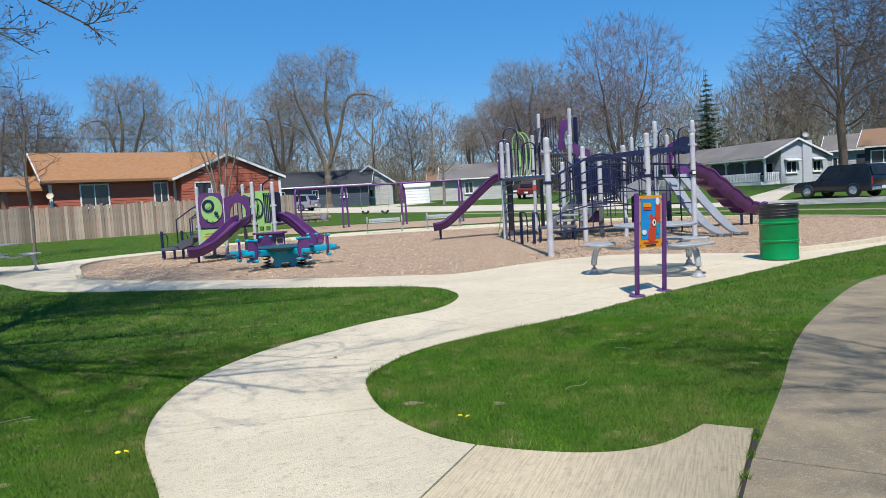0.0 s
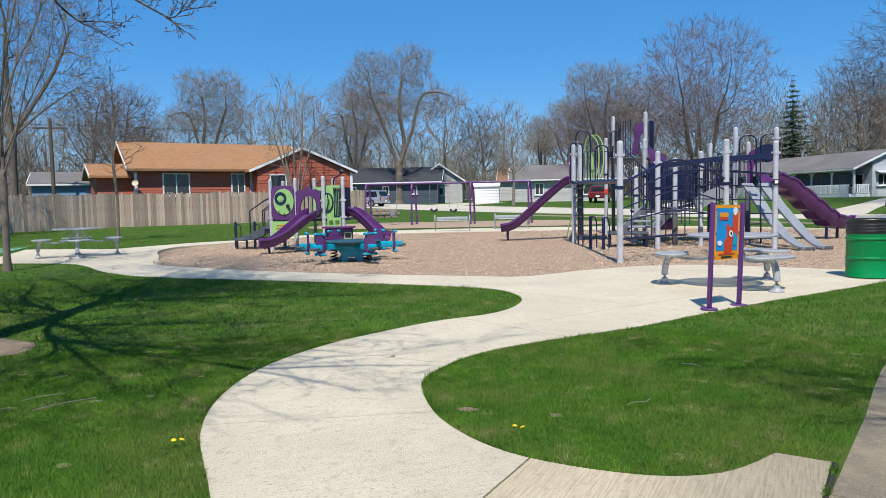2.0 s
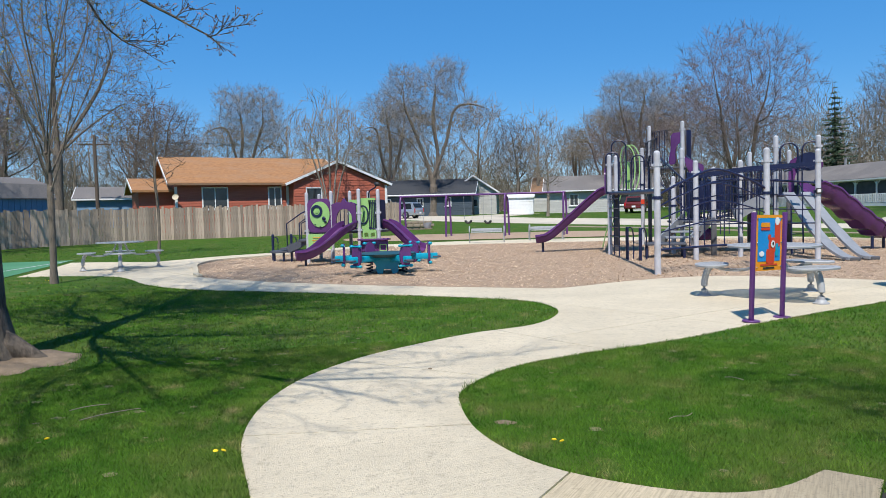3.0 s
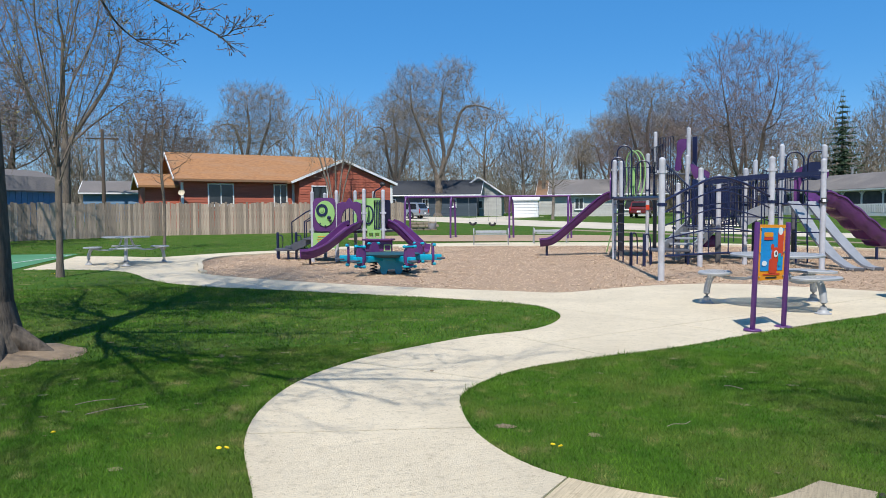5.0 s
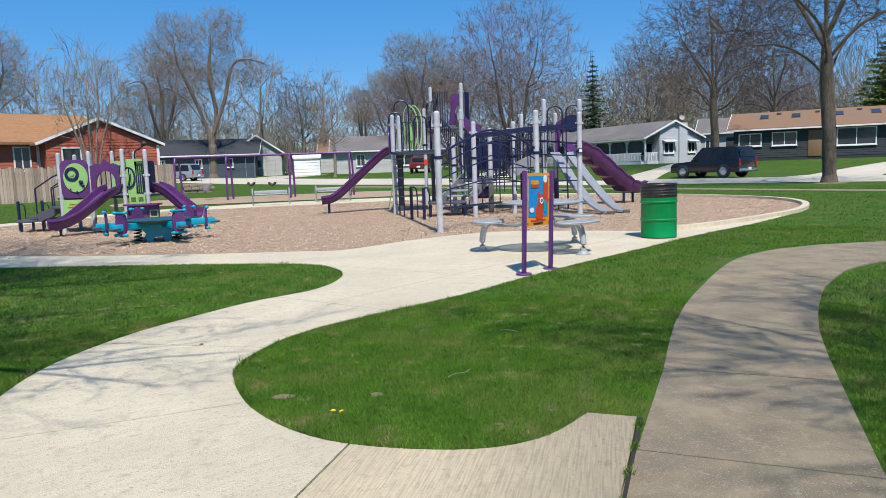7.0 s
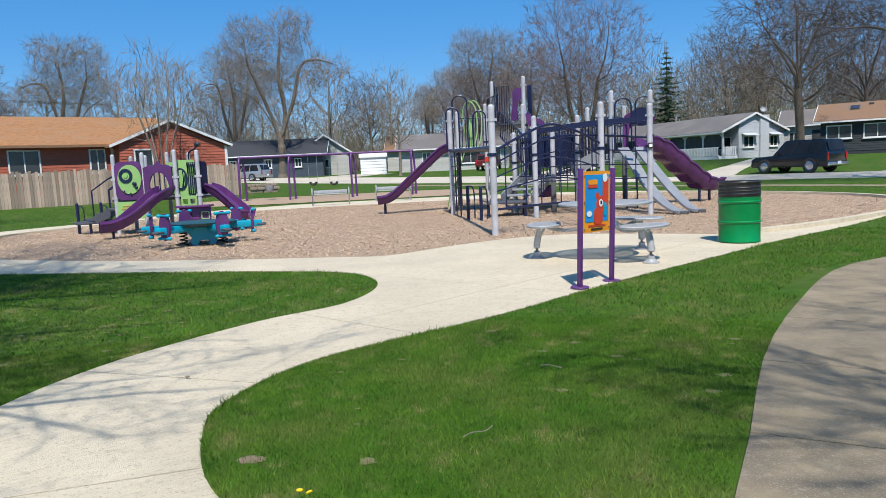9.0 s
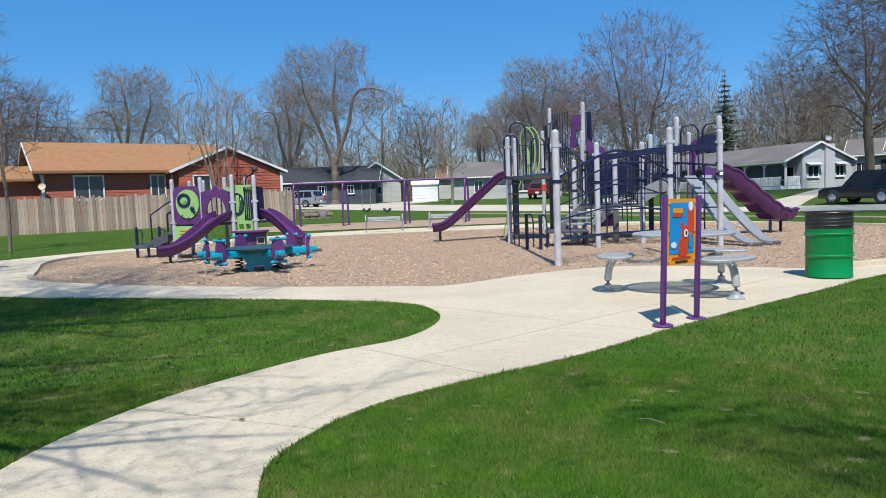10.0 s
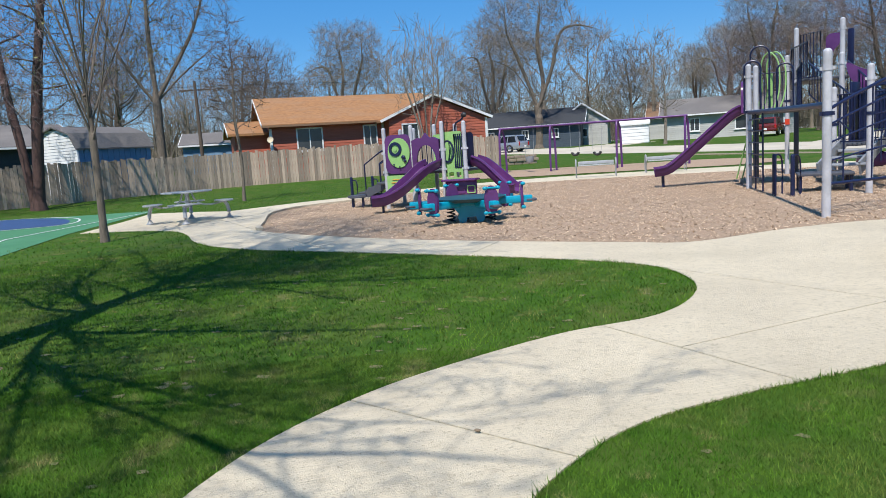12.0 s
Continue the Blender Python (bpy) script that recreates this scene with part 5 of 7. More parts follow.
round_tree = crown_tree(21, "broad round-crowned tree with purple-brown buds", 0.36, [[(0, 0, 0), (0.0, 0, 2.0), (-1.0, 0.2, 4.6), (-1.5, 0.3, 8.0)], [(0.1, 0, 1.6), (0.9, 0, 4.4), (1.4, -0.2, 8.0)], [(0, 0, 1.8), (0.1, 1.2, 4.6), (0, 1.6, 7.6)]],
                        [(0, 0, 11.0, 6.4, 6.4, 5.5), (-1.0, 0, 8.0, 6.4, 6.0, 3.6)], 3000, 0.42, 0.012, 3, 0.8, 0.25, BARK, TWIG_RED, shell=0.38, floor=4.5, taper=0.66)
plant(round_tree, 10.8, 69, 0)
cotton = crown_tree(23, "huge bare cottonwood behind the houses", 0.46, [[(0, 0, 0), (0.1, 0, 3.0), (-0.4, 0, 5.2), (-1.6, 0.2, 8.4), (-2.8, 0, 11.5)], [(0.1, 0, 3.2), (0.6, 0.3, 6.5), (0.2, 0.2, 10.0), (0.6, 0, 13.0)], [(0.1, 0, 4.0), (1.6, -0.2, 7.5), (2.6, 0, 11.0), (4.2, 0.2, 11.6), (6.4, 0.2, 10.9)], [(-0.3, 0, 4.8), (-2.4, 0.2, 8.0), (-5.0, 0.2, 9.4)]],
                    [(-2.6, 0, 13.6, 2.8, 3.0, 2.4), (1.6, 0, 14.0, 2.6, 2.8, 2.6), (4.0, 0, 10.4, 2.0, 2.4, 1.8), (6.2, 0.2, 10.6, 1.0, 1.2, 1.1), (-4.0, 0, 10.8, 2.0, 2.4, 1.8), (-0.6, 0, 10.4, 3.6, 3.4, 2.2), (0.3, 0, 4.8, 1.8, 1.8, 1.3)], 3000, 0.36, 0.0105, 5, 0.8, 0.15, BARK_MID, TWIG_PALE, shell=0.5, wander=0.17, taper=0.72)
plant(cotton, -19.3, 72.3, 0)
low = crown_tree(29, "bare garden tree with pale twigs", 0.14, [[(0, 0, 0), (0.05, 0, 1.6), (0, 0.1, 3.4)]],
                 [(0, 0, 4.9, 2.1, 2.1, 2.8)], 420, 0.34, 0.012, 2, 0.75, 0.4, BARK_PALE, TWIG_PALE, lift=0.15)
plant(low, -6.0, 62, 0, 0.95)
# the last two verge copies are unseen, added to shade the fence's left end
grove = [(cotton, 2.2, 77, 40, 0.88), (cotton, -1.5, 84, 190, 0.7), (cotton, 6.5, 80, 320, 0.8), (cotton, -44.6, 78, 170, 0.99), (cotton, -26.5, 80, 250, 0.88), (round_tree, 1.0, 76, 90, 0.66), (street, -13, 92, 200, 0.75), (cotton, -5.5, 93, 80, 0.66), (street, -33, 95, 10, 0.75), (street, -56, 72, 30, 0.9), (street, -52, 50, 80, 0.9),
         (cotton, -66, 62, 280, 0.8), (street, -60, 88, 50, 0.75), (street, -36, 50, 20, 0.62), (street, -48, 33, 250, 0.8), (round_tree, 42, 78, 10, 0.66), (verge, 50, 64, 130, 0.85), (street, 58, 60, 200, 1.0), (round_tree, 66, 76, 80, 0.7),
         (street, 32, 92, 150, 1.0), (cotton, 38, 98, 20, 0.75), (street, 14, 95, 60, 0.9), (street, 74, 55, 40, 0.8), (street, 80, 38, 100, 1.0), (cotton, -75, 35, 60, 0.7), (street, -70, 15, 10, 0.9), (verge, 38, 71, 330, 0.95), (verge, -28.5, 12.0, 40, 0.85), (verge, -32.0, 16.0, 140, 0.85)]
for base, x, y, rz, s in grove:
    again(base, x, y, rz, s)
rng = random.Random(77)
for i in range(84):
    a = radians(22 + 143 * i / 83 + rng.uniform(-1, 1))
    r = rng.uniform(88, 125)
    again(low, 1 + r * math.cos(a), r * math.sin(a), rng.uniform(0, 360), rng.uniform(1.2, 1.95))


def conifer(label, h, m, tiers, slope, needle, seed, droop=0.35, clump=0.34):
    """An evergreen: tiers of boughs, each hung with small sprays of needles."""
    t = thing("tree", label, "conifer", m)
    rng = random.Random(seed)
    part("trunk", rod(bmesh.new(), (0, 0, 0), (0, 0, h), 0.2, 0.01), BARK, t)
    vs, fs = [], []
    for k in range(tiers):
        z0 = 1.0 + (h - 1.2) * (k / (tiers - 1)) ** 0.92
        reach = ((h - z0) * slope + 0.14) * rng.uniform(0.82, 1.15)
        count = max(5, int(5 + reach * 3.2))
        for j in range(count):
            a = 6.283 * (j + rng.random()) / count
            z = z0 + rng.uniform(-0.6, 0.6) * h / tiers * (1 - z0 / h)
            L = reach * rng.uniform(0.7, 1.15)
            steps = max(4, int(L / 0.22))
            for q in range(steps):
                f = (q + rng.random()) / steps
                c = Vector((math.cos(a) * L * f, math.sin(a) * L * f, z - droop * L * f + droop * 0.8 * L * f * f))
                w = min(clump * (1.15 - 0.7 * f), 0.5 * reach)
                for _ in range(2):
                    i0 = len(vs)
                    o, o2 = (Vector((rng.uniform(-1, 1), rng.uniform(-1, 1), rng.uniform(-0.75, 0.12))) * w for _ in range(2))
                    vs += [c[:], (c + o)[:], (c + o2)[:]]
                    fs.append((i0, i0 + 1, i0 + 2))
    tagged(raw("crown", vs, fs, needle, t), "drooping needle boughs")
    return t


conifer("dark blue-green spruce rising above the roofs", 14.4, at_ground(24.4, 91.6, 0), 22, 0.3, NEEDLE, 3, 0.35, 0.42)
pine = conifer("broad yellow-green pine behind the charcoal house", 12.0, at_ground(46.5, 67, 0), 20, 0.5, PINE, 5, 0.0, 0.62)
for x, y, k in ((51, 66, 1.15), (55.5, 68, 1.0), (-37.6, 53.0, 0.52)):
    again(pine, x, y, 70 * k, k)


def brush():
    """The tangle of undergrowth and far woods that closes the view behind the houses."""
    g = np.random.default_rng(31)
    n = 190000
    a = g.uniform(radians(15), radians(172), n)
    r = g.uniform(104, 150, n)
    x, y = 1 + r * np.cos(a), r * np.sin(a)
    top = 6.2 + 5.6 * (a < 1.4) + 3.0 * np.sin(a * 17) * np.sin(a * 41 + 1) + 1.5 * np.sin(a * 90)
    z0 = 1.2 + np.minimum(np.abs(g.normal(0, 0.45, n)), 1.15) * top
    h = g.uniform(0.8, 2.4, n)
    d = g.normal(0, 0.45, (n, 2)) * h[:, None]
    w = g.uniform(0.018, 0.05, n)
    ux, uy = -np.sin(a) * w, np.cos(a) * w
    v = np.stack((np.stack((x - ux, y - uy, z0), 1), np.stack((x + ux, y + uy, z0), 1), np.stack((x + d[:, 0], y + d[:, 1], z0 + h), 1)), 1)
    ob = raw("far_woods", v.reshape(-1, 3).tolist(), np.arange(3 * n).reshape(-1, 3).tolist(), BRUSH)
    tagged(ob, "distant bare grey-brown woods and undergrowth", "woods", kind="stuff")


brush()


# ---- play structures ----
def place(base):
    """A helper that files parts given in world metres under a thing that stands at base."""
    off = Matrix.Translation(-Vector(base))

    def put(name, bm, material, parent, label="", smooth=True):
        bm.transform(off)
        return part(name, bm, material, parent, label, smooth)
    return put


def capped_post(bm, x, y, h, r=0.062, z0=0.0):
    rod(bm, (x, y, z0 - (0.05 if z0 == 0 else 0)), (x, y, h - 0.06), r, n=16)
    ball(bm, (x, y, h - 0.06), r, (1, 1, 0.9), 16)
    return bm


def collar(bm, x, y, z, r=0.072):
    rod(bm, (x, y, z - 0.03), (x, y, z + 0.03), r, n=16)
    box(bm, (x + r, y, z), (0.05, 0.04, 0.05))
    box(bm, (x - r, y, z), (0.05, 0.04, 0.05))
    return bm


def barrier(put, parent, a, b, lo, hi, n, drop=0.0, r=0.013):
    """A panel of upright bars in a bent-tube frame from a to b (plan points); drop lowers the far end."""
    a, b = Vector((*a, 0)), Vector((*b, 0))
    up, fall = Vector((0, 0, 1)), Vector((0, 0, -drop))
    mid = a.lerp(b, 0.5) + up * lo + fall * 0.5
    frame_part = put("barrier", pipe(bmesh.new(), [mid, b + up * lo + fall, b + up * hi + fall, a + up * hi, a + up * lo, mid], 0.022, 8), NAVY, parent)
    for i in range(1, n):
        p = a.lerp(b, i / n) + fall * (i / n)
        put("bar", rod(bmesh.new(), p + up * lo, p + up * hi, r, n=6, cap=False), NAVY, frame_part)


def hoop(bm, x, y, z0, z1, w, dx=1.0, dy=0.0, r=0.02):
    pts = [(x - dx * w / 2, y - dy * w / 2, z0)]
    for i in range(9):
        a = math.pi * i / 8
        pts.append((x - math.cos(a) * dx * w / 2, y - math.cos(a) * dy * w / 2, z1 - w / 2 + math.sin(a) * w / 2))
    pts.append((x + dx * w / 2, y + dy * w / 2, z0))
    return pipe(bm, pts, r, 8)


def trough(pts, w, wall, t=0.03):
    """A chute with rounded bottom and rolled lips."""
    h = w / 2
    out = [(-h - 0.05, wall - 0.03), (-h - 0.045, wall + 0.01), (-h, wall + 0.01), (-h * 0.92, wall * 0.4), (-h * 0.62, 0.03), (0, 0), (h * 0.62, 0.03), (h * 0.92, wall * 0.4), (h, wall + 0.01), (h + 0.045, wall + 0.01), (h + 0.05, wall - 0.03)]
    under = [(h + 0.02, wall - 0.04), (h * 0.95, wall * 0.3), (h * 0.62, -t), (0, -t - 0.01), (-h * 0.62, -t), (-h * 0.95, wall * 0.3), (-h - 0.02, wall - 0.04)]
    return sweep(bmesh.new(), pts, out + under, True)


def main_structure():
    base = (3.0, 19.5, 0)
    s = thing("play_structure", "large grey, navy and purple climbing structure with slides", "playground", pose(*base))
    put = place(base)
    posts = [(1.22, 13.75, 2.38), (2.27, 17.65, 2.4), (3.45, 15.45, 2.47), (4.83, 17.2, 2.52), (5.22, 18.8, 2.97), (4.47, 19.9, 3.1), (0.2, 20.0, 2.8), (1.2, 25.0, 3.36), (2.42, 23.6, 4.04), (2.32, 22.7, 3.1), (1.9, 20.0, 2.14), (3.4, 18.55, 2.42)]
    dark = [(0.36, 21.5, 2.88, 1.7), (1.46, 25.5, 4.14, 1.95), (2.83, 19.05, 2.3, 0.85), (4.16, 22.0, 2.85, 1.2), (5.22, 22.0, 2.85, 1.45)]
    for x, y, h in posts:
        p = put("post", capped_post(bmesh.new(), x, y, h), POSTG, s)
        for z in (h - 0.28, h * 0.62):
            put("collar", collar(bmesh.new(), x, y, z), POSTG if z > h * 0.7 else NAVY, p)
    for x, y, h, z in dark:
        put("post", capped_post(bmesh.new(), x, y, h, z0=z), POSTG, s)
        put("post", box(bmesh.new(), (x, y, z / 2 - 0.02), (0.13, 0.13, z + 0.02), bev=0.015), DARKM, s, "dark perforated lower post")
    # decks
    for c, size in (((0.75, 21.6, 1.74), (1.2, 2.4, 0.06)), ((2.0, 24.5, 2.55), (1.2, 1.9, 0.06)), ((2.5, 21.2, 0.86), (1.3, 1.8, 0.06)), ((3.9, 20.9, 1.24), (1.2, 1.8, 0.06)), ((4.95, 20.6, 1.52), (0.95, 1.7, 0.06)), ((1.6, 18.6, 0.36), (1.0, 0.8, 0.06))):
        put("deck", box(bmesh.new(), c, size, bev=0.012), DECK, s, "dark coated deck")
    for c in ((1.15, 18.3), (2.05, 18.3), (1.15, 18.95), (2.05, 18.95)):
        put("deck_leg", rod(bmesh.new(), (*c, 0), (*c, 0.34), 0.035), NAVY, s)
    for i in range(3):
        put("step", box(bmesh.new(), (2.0 + 0.16 * i, 19.0 + 0.45 * i, 0.5 + 0.13 * i), (0.75, 0.45, 0.05), bev=0.01), GREYM, s)
    for dx in (-0.35, 0.4):
        bm = bmesh.new()
        sweep(bm, [(1.85 + dx, 18.8, 0.42), (2.5 + dx, 20.3, 0.95)], [(-0.02, -0.14), (-0.02, 0.14), (0.02, 0.14), (0.02, -0.14)], True)
        put("stringer", bm, GREYM, s)
    bm = sweep(bmesh.new(), [(3.35, 19.3, 1.02), (3.75, 19.45, 1.26), (4.15, 19.55, 1.42)], [(-0.02, -0.16), (-0.02, 0.16), (0.02, 0.16), (0.02, -0.16)], True)
    put("ramp_side", bm, GREYM, s)
    put("ramp", sweep(bmesh.new(), [(2.9, 20.9, 0.9), (3.5, 20.7, 1.05), (4.0, 20.5, 1.24)], [(-0.45, -0.02), (-0.45, 0.03), (0.45, 0.03), (0.45, -0.02)], True), GREYM, s)
    # barriers
    for a, b, lo, hi, n, drop in (((1.55, 25.4), (2.02, 24.9), 2.7, 3.9, 6, 0), ((1.3, 24.9), (1.6, 23.4), 2.65, 3.5, 8, 0), ((1.9, 20.0), (2.83, 19.6), 0.95, 1.95, 10, 0), ((2.3, 22.6), (3.2, 21.9), 0.95, 2.05, 10, 0),
                                  ((2.83, 19.2), (3.4, 18.7), 0.95, 1.9, 7, 0), ((3.2, 21.8), (4.16, 21.9), 1.2, 2.25, 11, 0), ((3.4, 19.9), (4.47, 19.9), 1.3, 2.3, 11, 0), ((1.65, 23.4), (2.35, 20.6), 2.15, 2.95, 14, 1.05), ((2.5, 23.2), (3.0, 20.8), 2.0, 2.9, 12, 1.0),
                                  ((0.36, 22.7), (1.2, 22.9), 1.8, 2.75, 8, 0), ((2.6, 22.0), (2.62, 20.3), 0.95, 2.1, 10, 0), ((4.3, 21.6), (5.2, 22), 1.55, 2.5, 9, 0), ((2.83, 19.8), (3.4, 19.6), 1.0, 2.0, 8, 0), ((1.9, 20.2), (1.95, 22.0), 0.95, 1.95, 9, 0), ((3.0, 20.3), (3.9, 20.1), 1.05, 2.05, 12, -0.2), ((3.6, 22.0), (4.4, 20.5), 1.3, 2.3, 12, 0), ((1.3, 20.6), (1.32, 22.6), 1.8, 2.75, 10, 0)):
        barrier(put, s, a, b, lo, hi, n, drop)
    # navy and purple panels
    put("panel", box(bmesh.new(), (2.62, 23.7, 3.15), (0.16, 0.05, 1.2), -35, 0.02), NAVY, s)
    put("panel", box(bmesh.new(), (2.52, 21.9, 1.55), (0.5, 0.05, 1.5), 62, 0.02), NAVY, s)
    put("panel", box(bmesh.new(), (3.05, 21.6, 1.6), (0.75, 0.05, 0.85), 5, 0.02), NAVY, s)
    curl = [(-0.16, 0), (0.06, 0), (0.04, 0.3), (0.1, 0.55), (0.24, 0.72), (0.3, 0.95), (0.1, 1.0), (-0.08, 0.92), (-0.1, 0.5)]
    put("panel", plate(bmesh.new(), [(p.x, p.y) for p in spline(curl, 4, True)], pose(2.2, 24.4, 2.75, 0, 0, -20), 0.06), PURPLE, s, "purple scroll-shaped panel")
    put("panel", plate(bmesh.new(), [(p.x, p.y) for p in spline([(0, 0.0), (0.3, -0.25), (0.45, 0.1), (0.2, 0.25), (-0.1, 0.4)], 5, True)], pose(2.5, 22.5, 2.4, 0, 0, -10), 0.06), PURPLE, s, "purple scroll-shaped panel")
    gate = [(-0.3, -0.05), (-0.18, -0.05), (-0.16, 0.5), (0.0, 0.72), (0.28, 0.76), (0.45, 0.68), (0.5, 0.86), (0.38, 1.0), (0.1, 1.05), (-0.18, 0.98), (-0.3, 0.8)]
    put("panel", plate(bmesh.new(), [(p.x, p.y) for p in spline(gate, 4, True)], pose(5.1, 19.95, 1.5, 0, 0, -5), 0.07), PURPLE, s, "purple arched slide entrance")
    put("panel", plate(bmesh.new(), oval(0.3, 0.24), pose(5.25, 19.85, 2.38, 0, 0, 0), 0.05), NAVY, s)
    for x, y, w in ((4.72, 19.6, 0.42), (5.2, 19.4, 0.42)):
        put("hoop", hoop(bmesh.new(), x, y, 1.5, 2.86, w, r=0.022), NAVY, s)
    for x, y, z, w in ((0.28, 20.05, 2.86, 0.34), (1.0, 21.5, 2.86, 0.36), (0.45, 21.3, 3.3, 0.42)):
        put("hoop", hoop(bmesh.new(), x, y, 1.72, z, w, r=0.022), NAVY, s)
    # lime curled climber
    for dx in (0, 0.14):
        pts = spline([(-0.12 + dx, 23.6, 0.02), (0.18 + dx, 23.3, 1.2), (0.5 + dx, 23.1, 2.2), (0.5 + dx, 23.0, 3.0), (0.68 + dx, 22.9, 3.28), (0.9 + dx, 22.8, 3.0), (0.92 + dx, 22.7, 2.3), (0.78 + dx, 22.6, 1.8)], 5)
        put("climber", pipe(bmesh.new(), pts, 0.019, 8), LIME, s, "lime green curled climber")
    put("climber_panel", plate(bmesh.new(), round_rect(0.12, 0.9, 0.05), pose(0.72, 23.2, 2.35), 0.05), LIME, s)
    # overhead ladder
    for dy in (0, 0.75):
        put("beam", sweep(bmesh.new(), [(2.4, 17.55 + dy, 2.04), (3.45, 17.35 + dy, 2.14), (4.83, 17.2 + dy, 2.19)], [(-0.03, -0.05), (-0.03, 0.05), (0.03, 0.05), (0.03, -0.05)], True), NAVY, s)
    for i in range(8):
        x = 2.55 + 0.3 * i
        put("rung", rod(bmesh.new(), (x, 17.5, 2.08), (x, 18.25, 2.08), 0.018, n=8), NAVY, s)
    # net climber between the front posts
    bar = [(0.2, 20.0, 1.72), (0.72, 17.0, 1.66), (1.22, 13.75, 1.6)]
    put("beam", pipe(bmesh.new(), bar, 0.045), NAVY, s)
    for i in range(3):
        f = 0.0 + 0.13 * i
        x, y = 0.2 + 1.02 * f, 20.0 - 6.25 * f
        put("net_upright", rod(bmesh.new(), (x, y, 0.05), (x, y, 1.72), 0.018, n=8), NAVY, s)
    for i in range(6):
        put("net_rung", rod(bmesh.new(), (0.2, 20.0, 0.3 + 0.25 * i), (0.47, 18.4, 0.3 + 0.25 * i), 0.016, n=8), NAVY, s)
    arch = lambda z, b: spline([(1.22, 13.75, z), (1.75, 14.2, z + b * 0.55), (2.35, 14.7, z + b), (2.95, 15.1, z + b * 0.7), (3.45, 15.45, z + b * 0.2)], 6)  # noqa: E731
    for z, b, r in ((0.48, 0.02, 0.022), (0.8, 0.2, 0.014), (1.05, 0.35, 0.014), (1.3, 0.45, 0.016), (1.52, 0.5, 0.025)):
        put("net_rail", pipe(bmesh.new(), arch(z, b), r, 8), NAVY, s)
    for i in range(1, 7):
        lo, hi = arch(0.48, 0.02), arch(1.52, 0.5)
        k = int(len(lo) * i / 7)
        put("net_upright", rod(bmesh.new(), lo[k], hi[k], 0.013, n=6), NAVY, s)
    arch2 = lambda z, b: spline([(2.27, 17.65, z), (2.85, 17.9, z + b), (3.4, 18.2, z + b * 1.1), (4.0, 17.7, z + b * 0.7), (4.83, 17.2, z)], 5)  # noqa: E731
    for z, b in ((1.75, 0.15), (1.45, 0.1), (1.15, 0.05), (0.85, 0.0)):
        put("net_rail", pipe(bmesh.new(), arch2(z, b), 0.014 if z < 1.7 else 0.024, 8), NAVY, s)
    for i in range(1, 8):
        lo, hi = arch2(0.6, 0.0), arch2(1.75, 0.15)
        k = int(len(lo) * i / 8)
        put("net_upright", rod(bmesh.new(), lo[k], hi[k], 0.012, n=6), NAVY, s)
    # climbing ladder and glide rails beside the far slide
    for x in (4.75, 5.02):
        put("ladder_upright", rod(bmesh.new(), (x, 19.4, 0.0), (x, 19.5, 1.55), 0.02, n=8), NAVY, s)
    for i in range(5):
        put("ladder_rung", rod(bmesh.new(), (4.75, 19.42, 0.25 + 0.27 * i), (5.02, 19.42, 0.25 + 0.27 * i), 0.014, n=8), NAVY, s)
    for pts in ([(4.6, 19.1, 1.56), (4.72, 18.5, 1.2), (4.86, 18.0, 0.79), (5.1, 17.4, 0.33), (5.32, 17.05, 0.1), (5.45, 16.85, 0.06)], [(5.0, 19.1, 1.56), (5.15, 18.6, 1.18), (5.35, 18.15, 0.78), (5.6, 17.6, 0.33), (5.78, 17.3, 0.1), (5.92, 17.15, 0.06)]):
        g = put("glide_rail", sweep(bmesh.new(), spline(pts, 5), [(-0.14, -0.025), (-0.14, 0.03), (0.14, 0.03), (0.14, -0.025)], True), GREYM, s, "curved grey glide rail")
        put("end_shoe", box(bmesh.new(), (pts[-1][0] - 0.02, pts[-1][1] + 0.05, 0.045), (0.34, 0.22, 0.08), -20, 0.02), DARKM, g)
    # slides
    sl = put("slide", trough(spline([(0.1, 21.6, 1.77), (-0.2, 21.6, 1.62), (-0.8, 21.55, 1.1), (-1.35, 21.5, 0.62), (-1.7, 21.45, 0.38), (-2.05, 21.4, 0.32)], 6), 0.5, 0.2), PURPLE, s, "straight purple plastic slide")
    put("slide_foot", rod(bmesh.new(), (-1.85, 21.42, 0), (-1.85, 21.42, 0.36), 0.04), NAVY, sl)
    put("slide_hood", plate(bmesh.new(), [(p.x, p.y) for p in spline([(-0.35, 0), (-0.32, 0.55), (-0.1, 0.75), (0.1, 0.75), (0.32, 0.55), (0.35, 0)], 4)], pose(0.08, 21.6, 1.75, 0, 0, 90), 0.05, [oval(0.22, 0.28, 20, 0, 0.32)]), PURPLE, sl)
    pts = spline([(5.45, 20.4, 1.56), (5.8, 20.55, 1.4), (6.3, 20.8, 1.0), (6.8, 21.1, 0.62), (7.2, 21.35, 0.38), (7.62, 21.6, 0.34)], 7)
    for i, p in enumerate(pts):
        p.z += 0.025 * math.sin(i * 1.15)
    sr = put("slide", trough(pts, 0.78, 0.3), PURPLE, s, "wide wavy purple plastic slide")
    for x, y in ((7.1, 21.1), (7.5, 21.5)):
        put("slide_foot", rod(bmesh.new(), (x, y, 0), (x, y, 0.36), 0.04), NAVY, sr)
    bm = box(bmesh.new(), (2.75, 21.0, 0.5), (0.5, 0.6, 0.34), 15, 0.1)
    put("tunnel", bm, PURPLE, s, "low purple crawl scoop")
    put("label_plate", box(bmesh.new(), (4.83, 17.12, 1.57), (0.13, 0.03, 0.13), 0, 0.01), BLACKP, s)
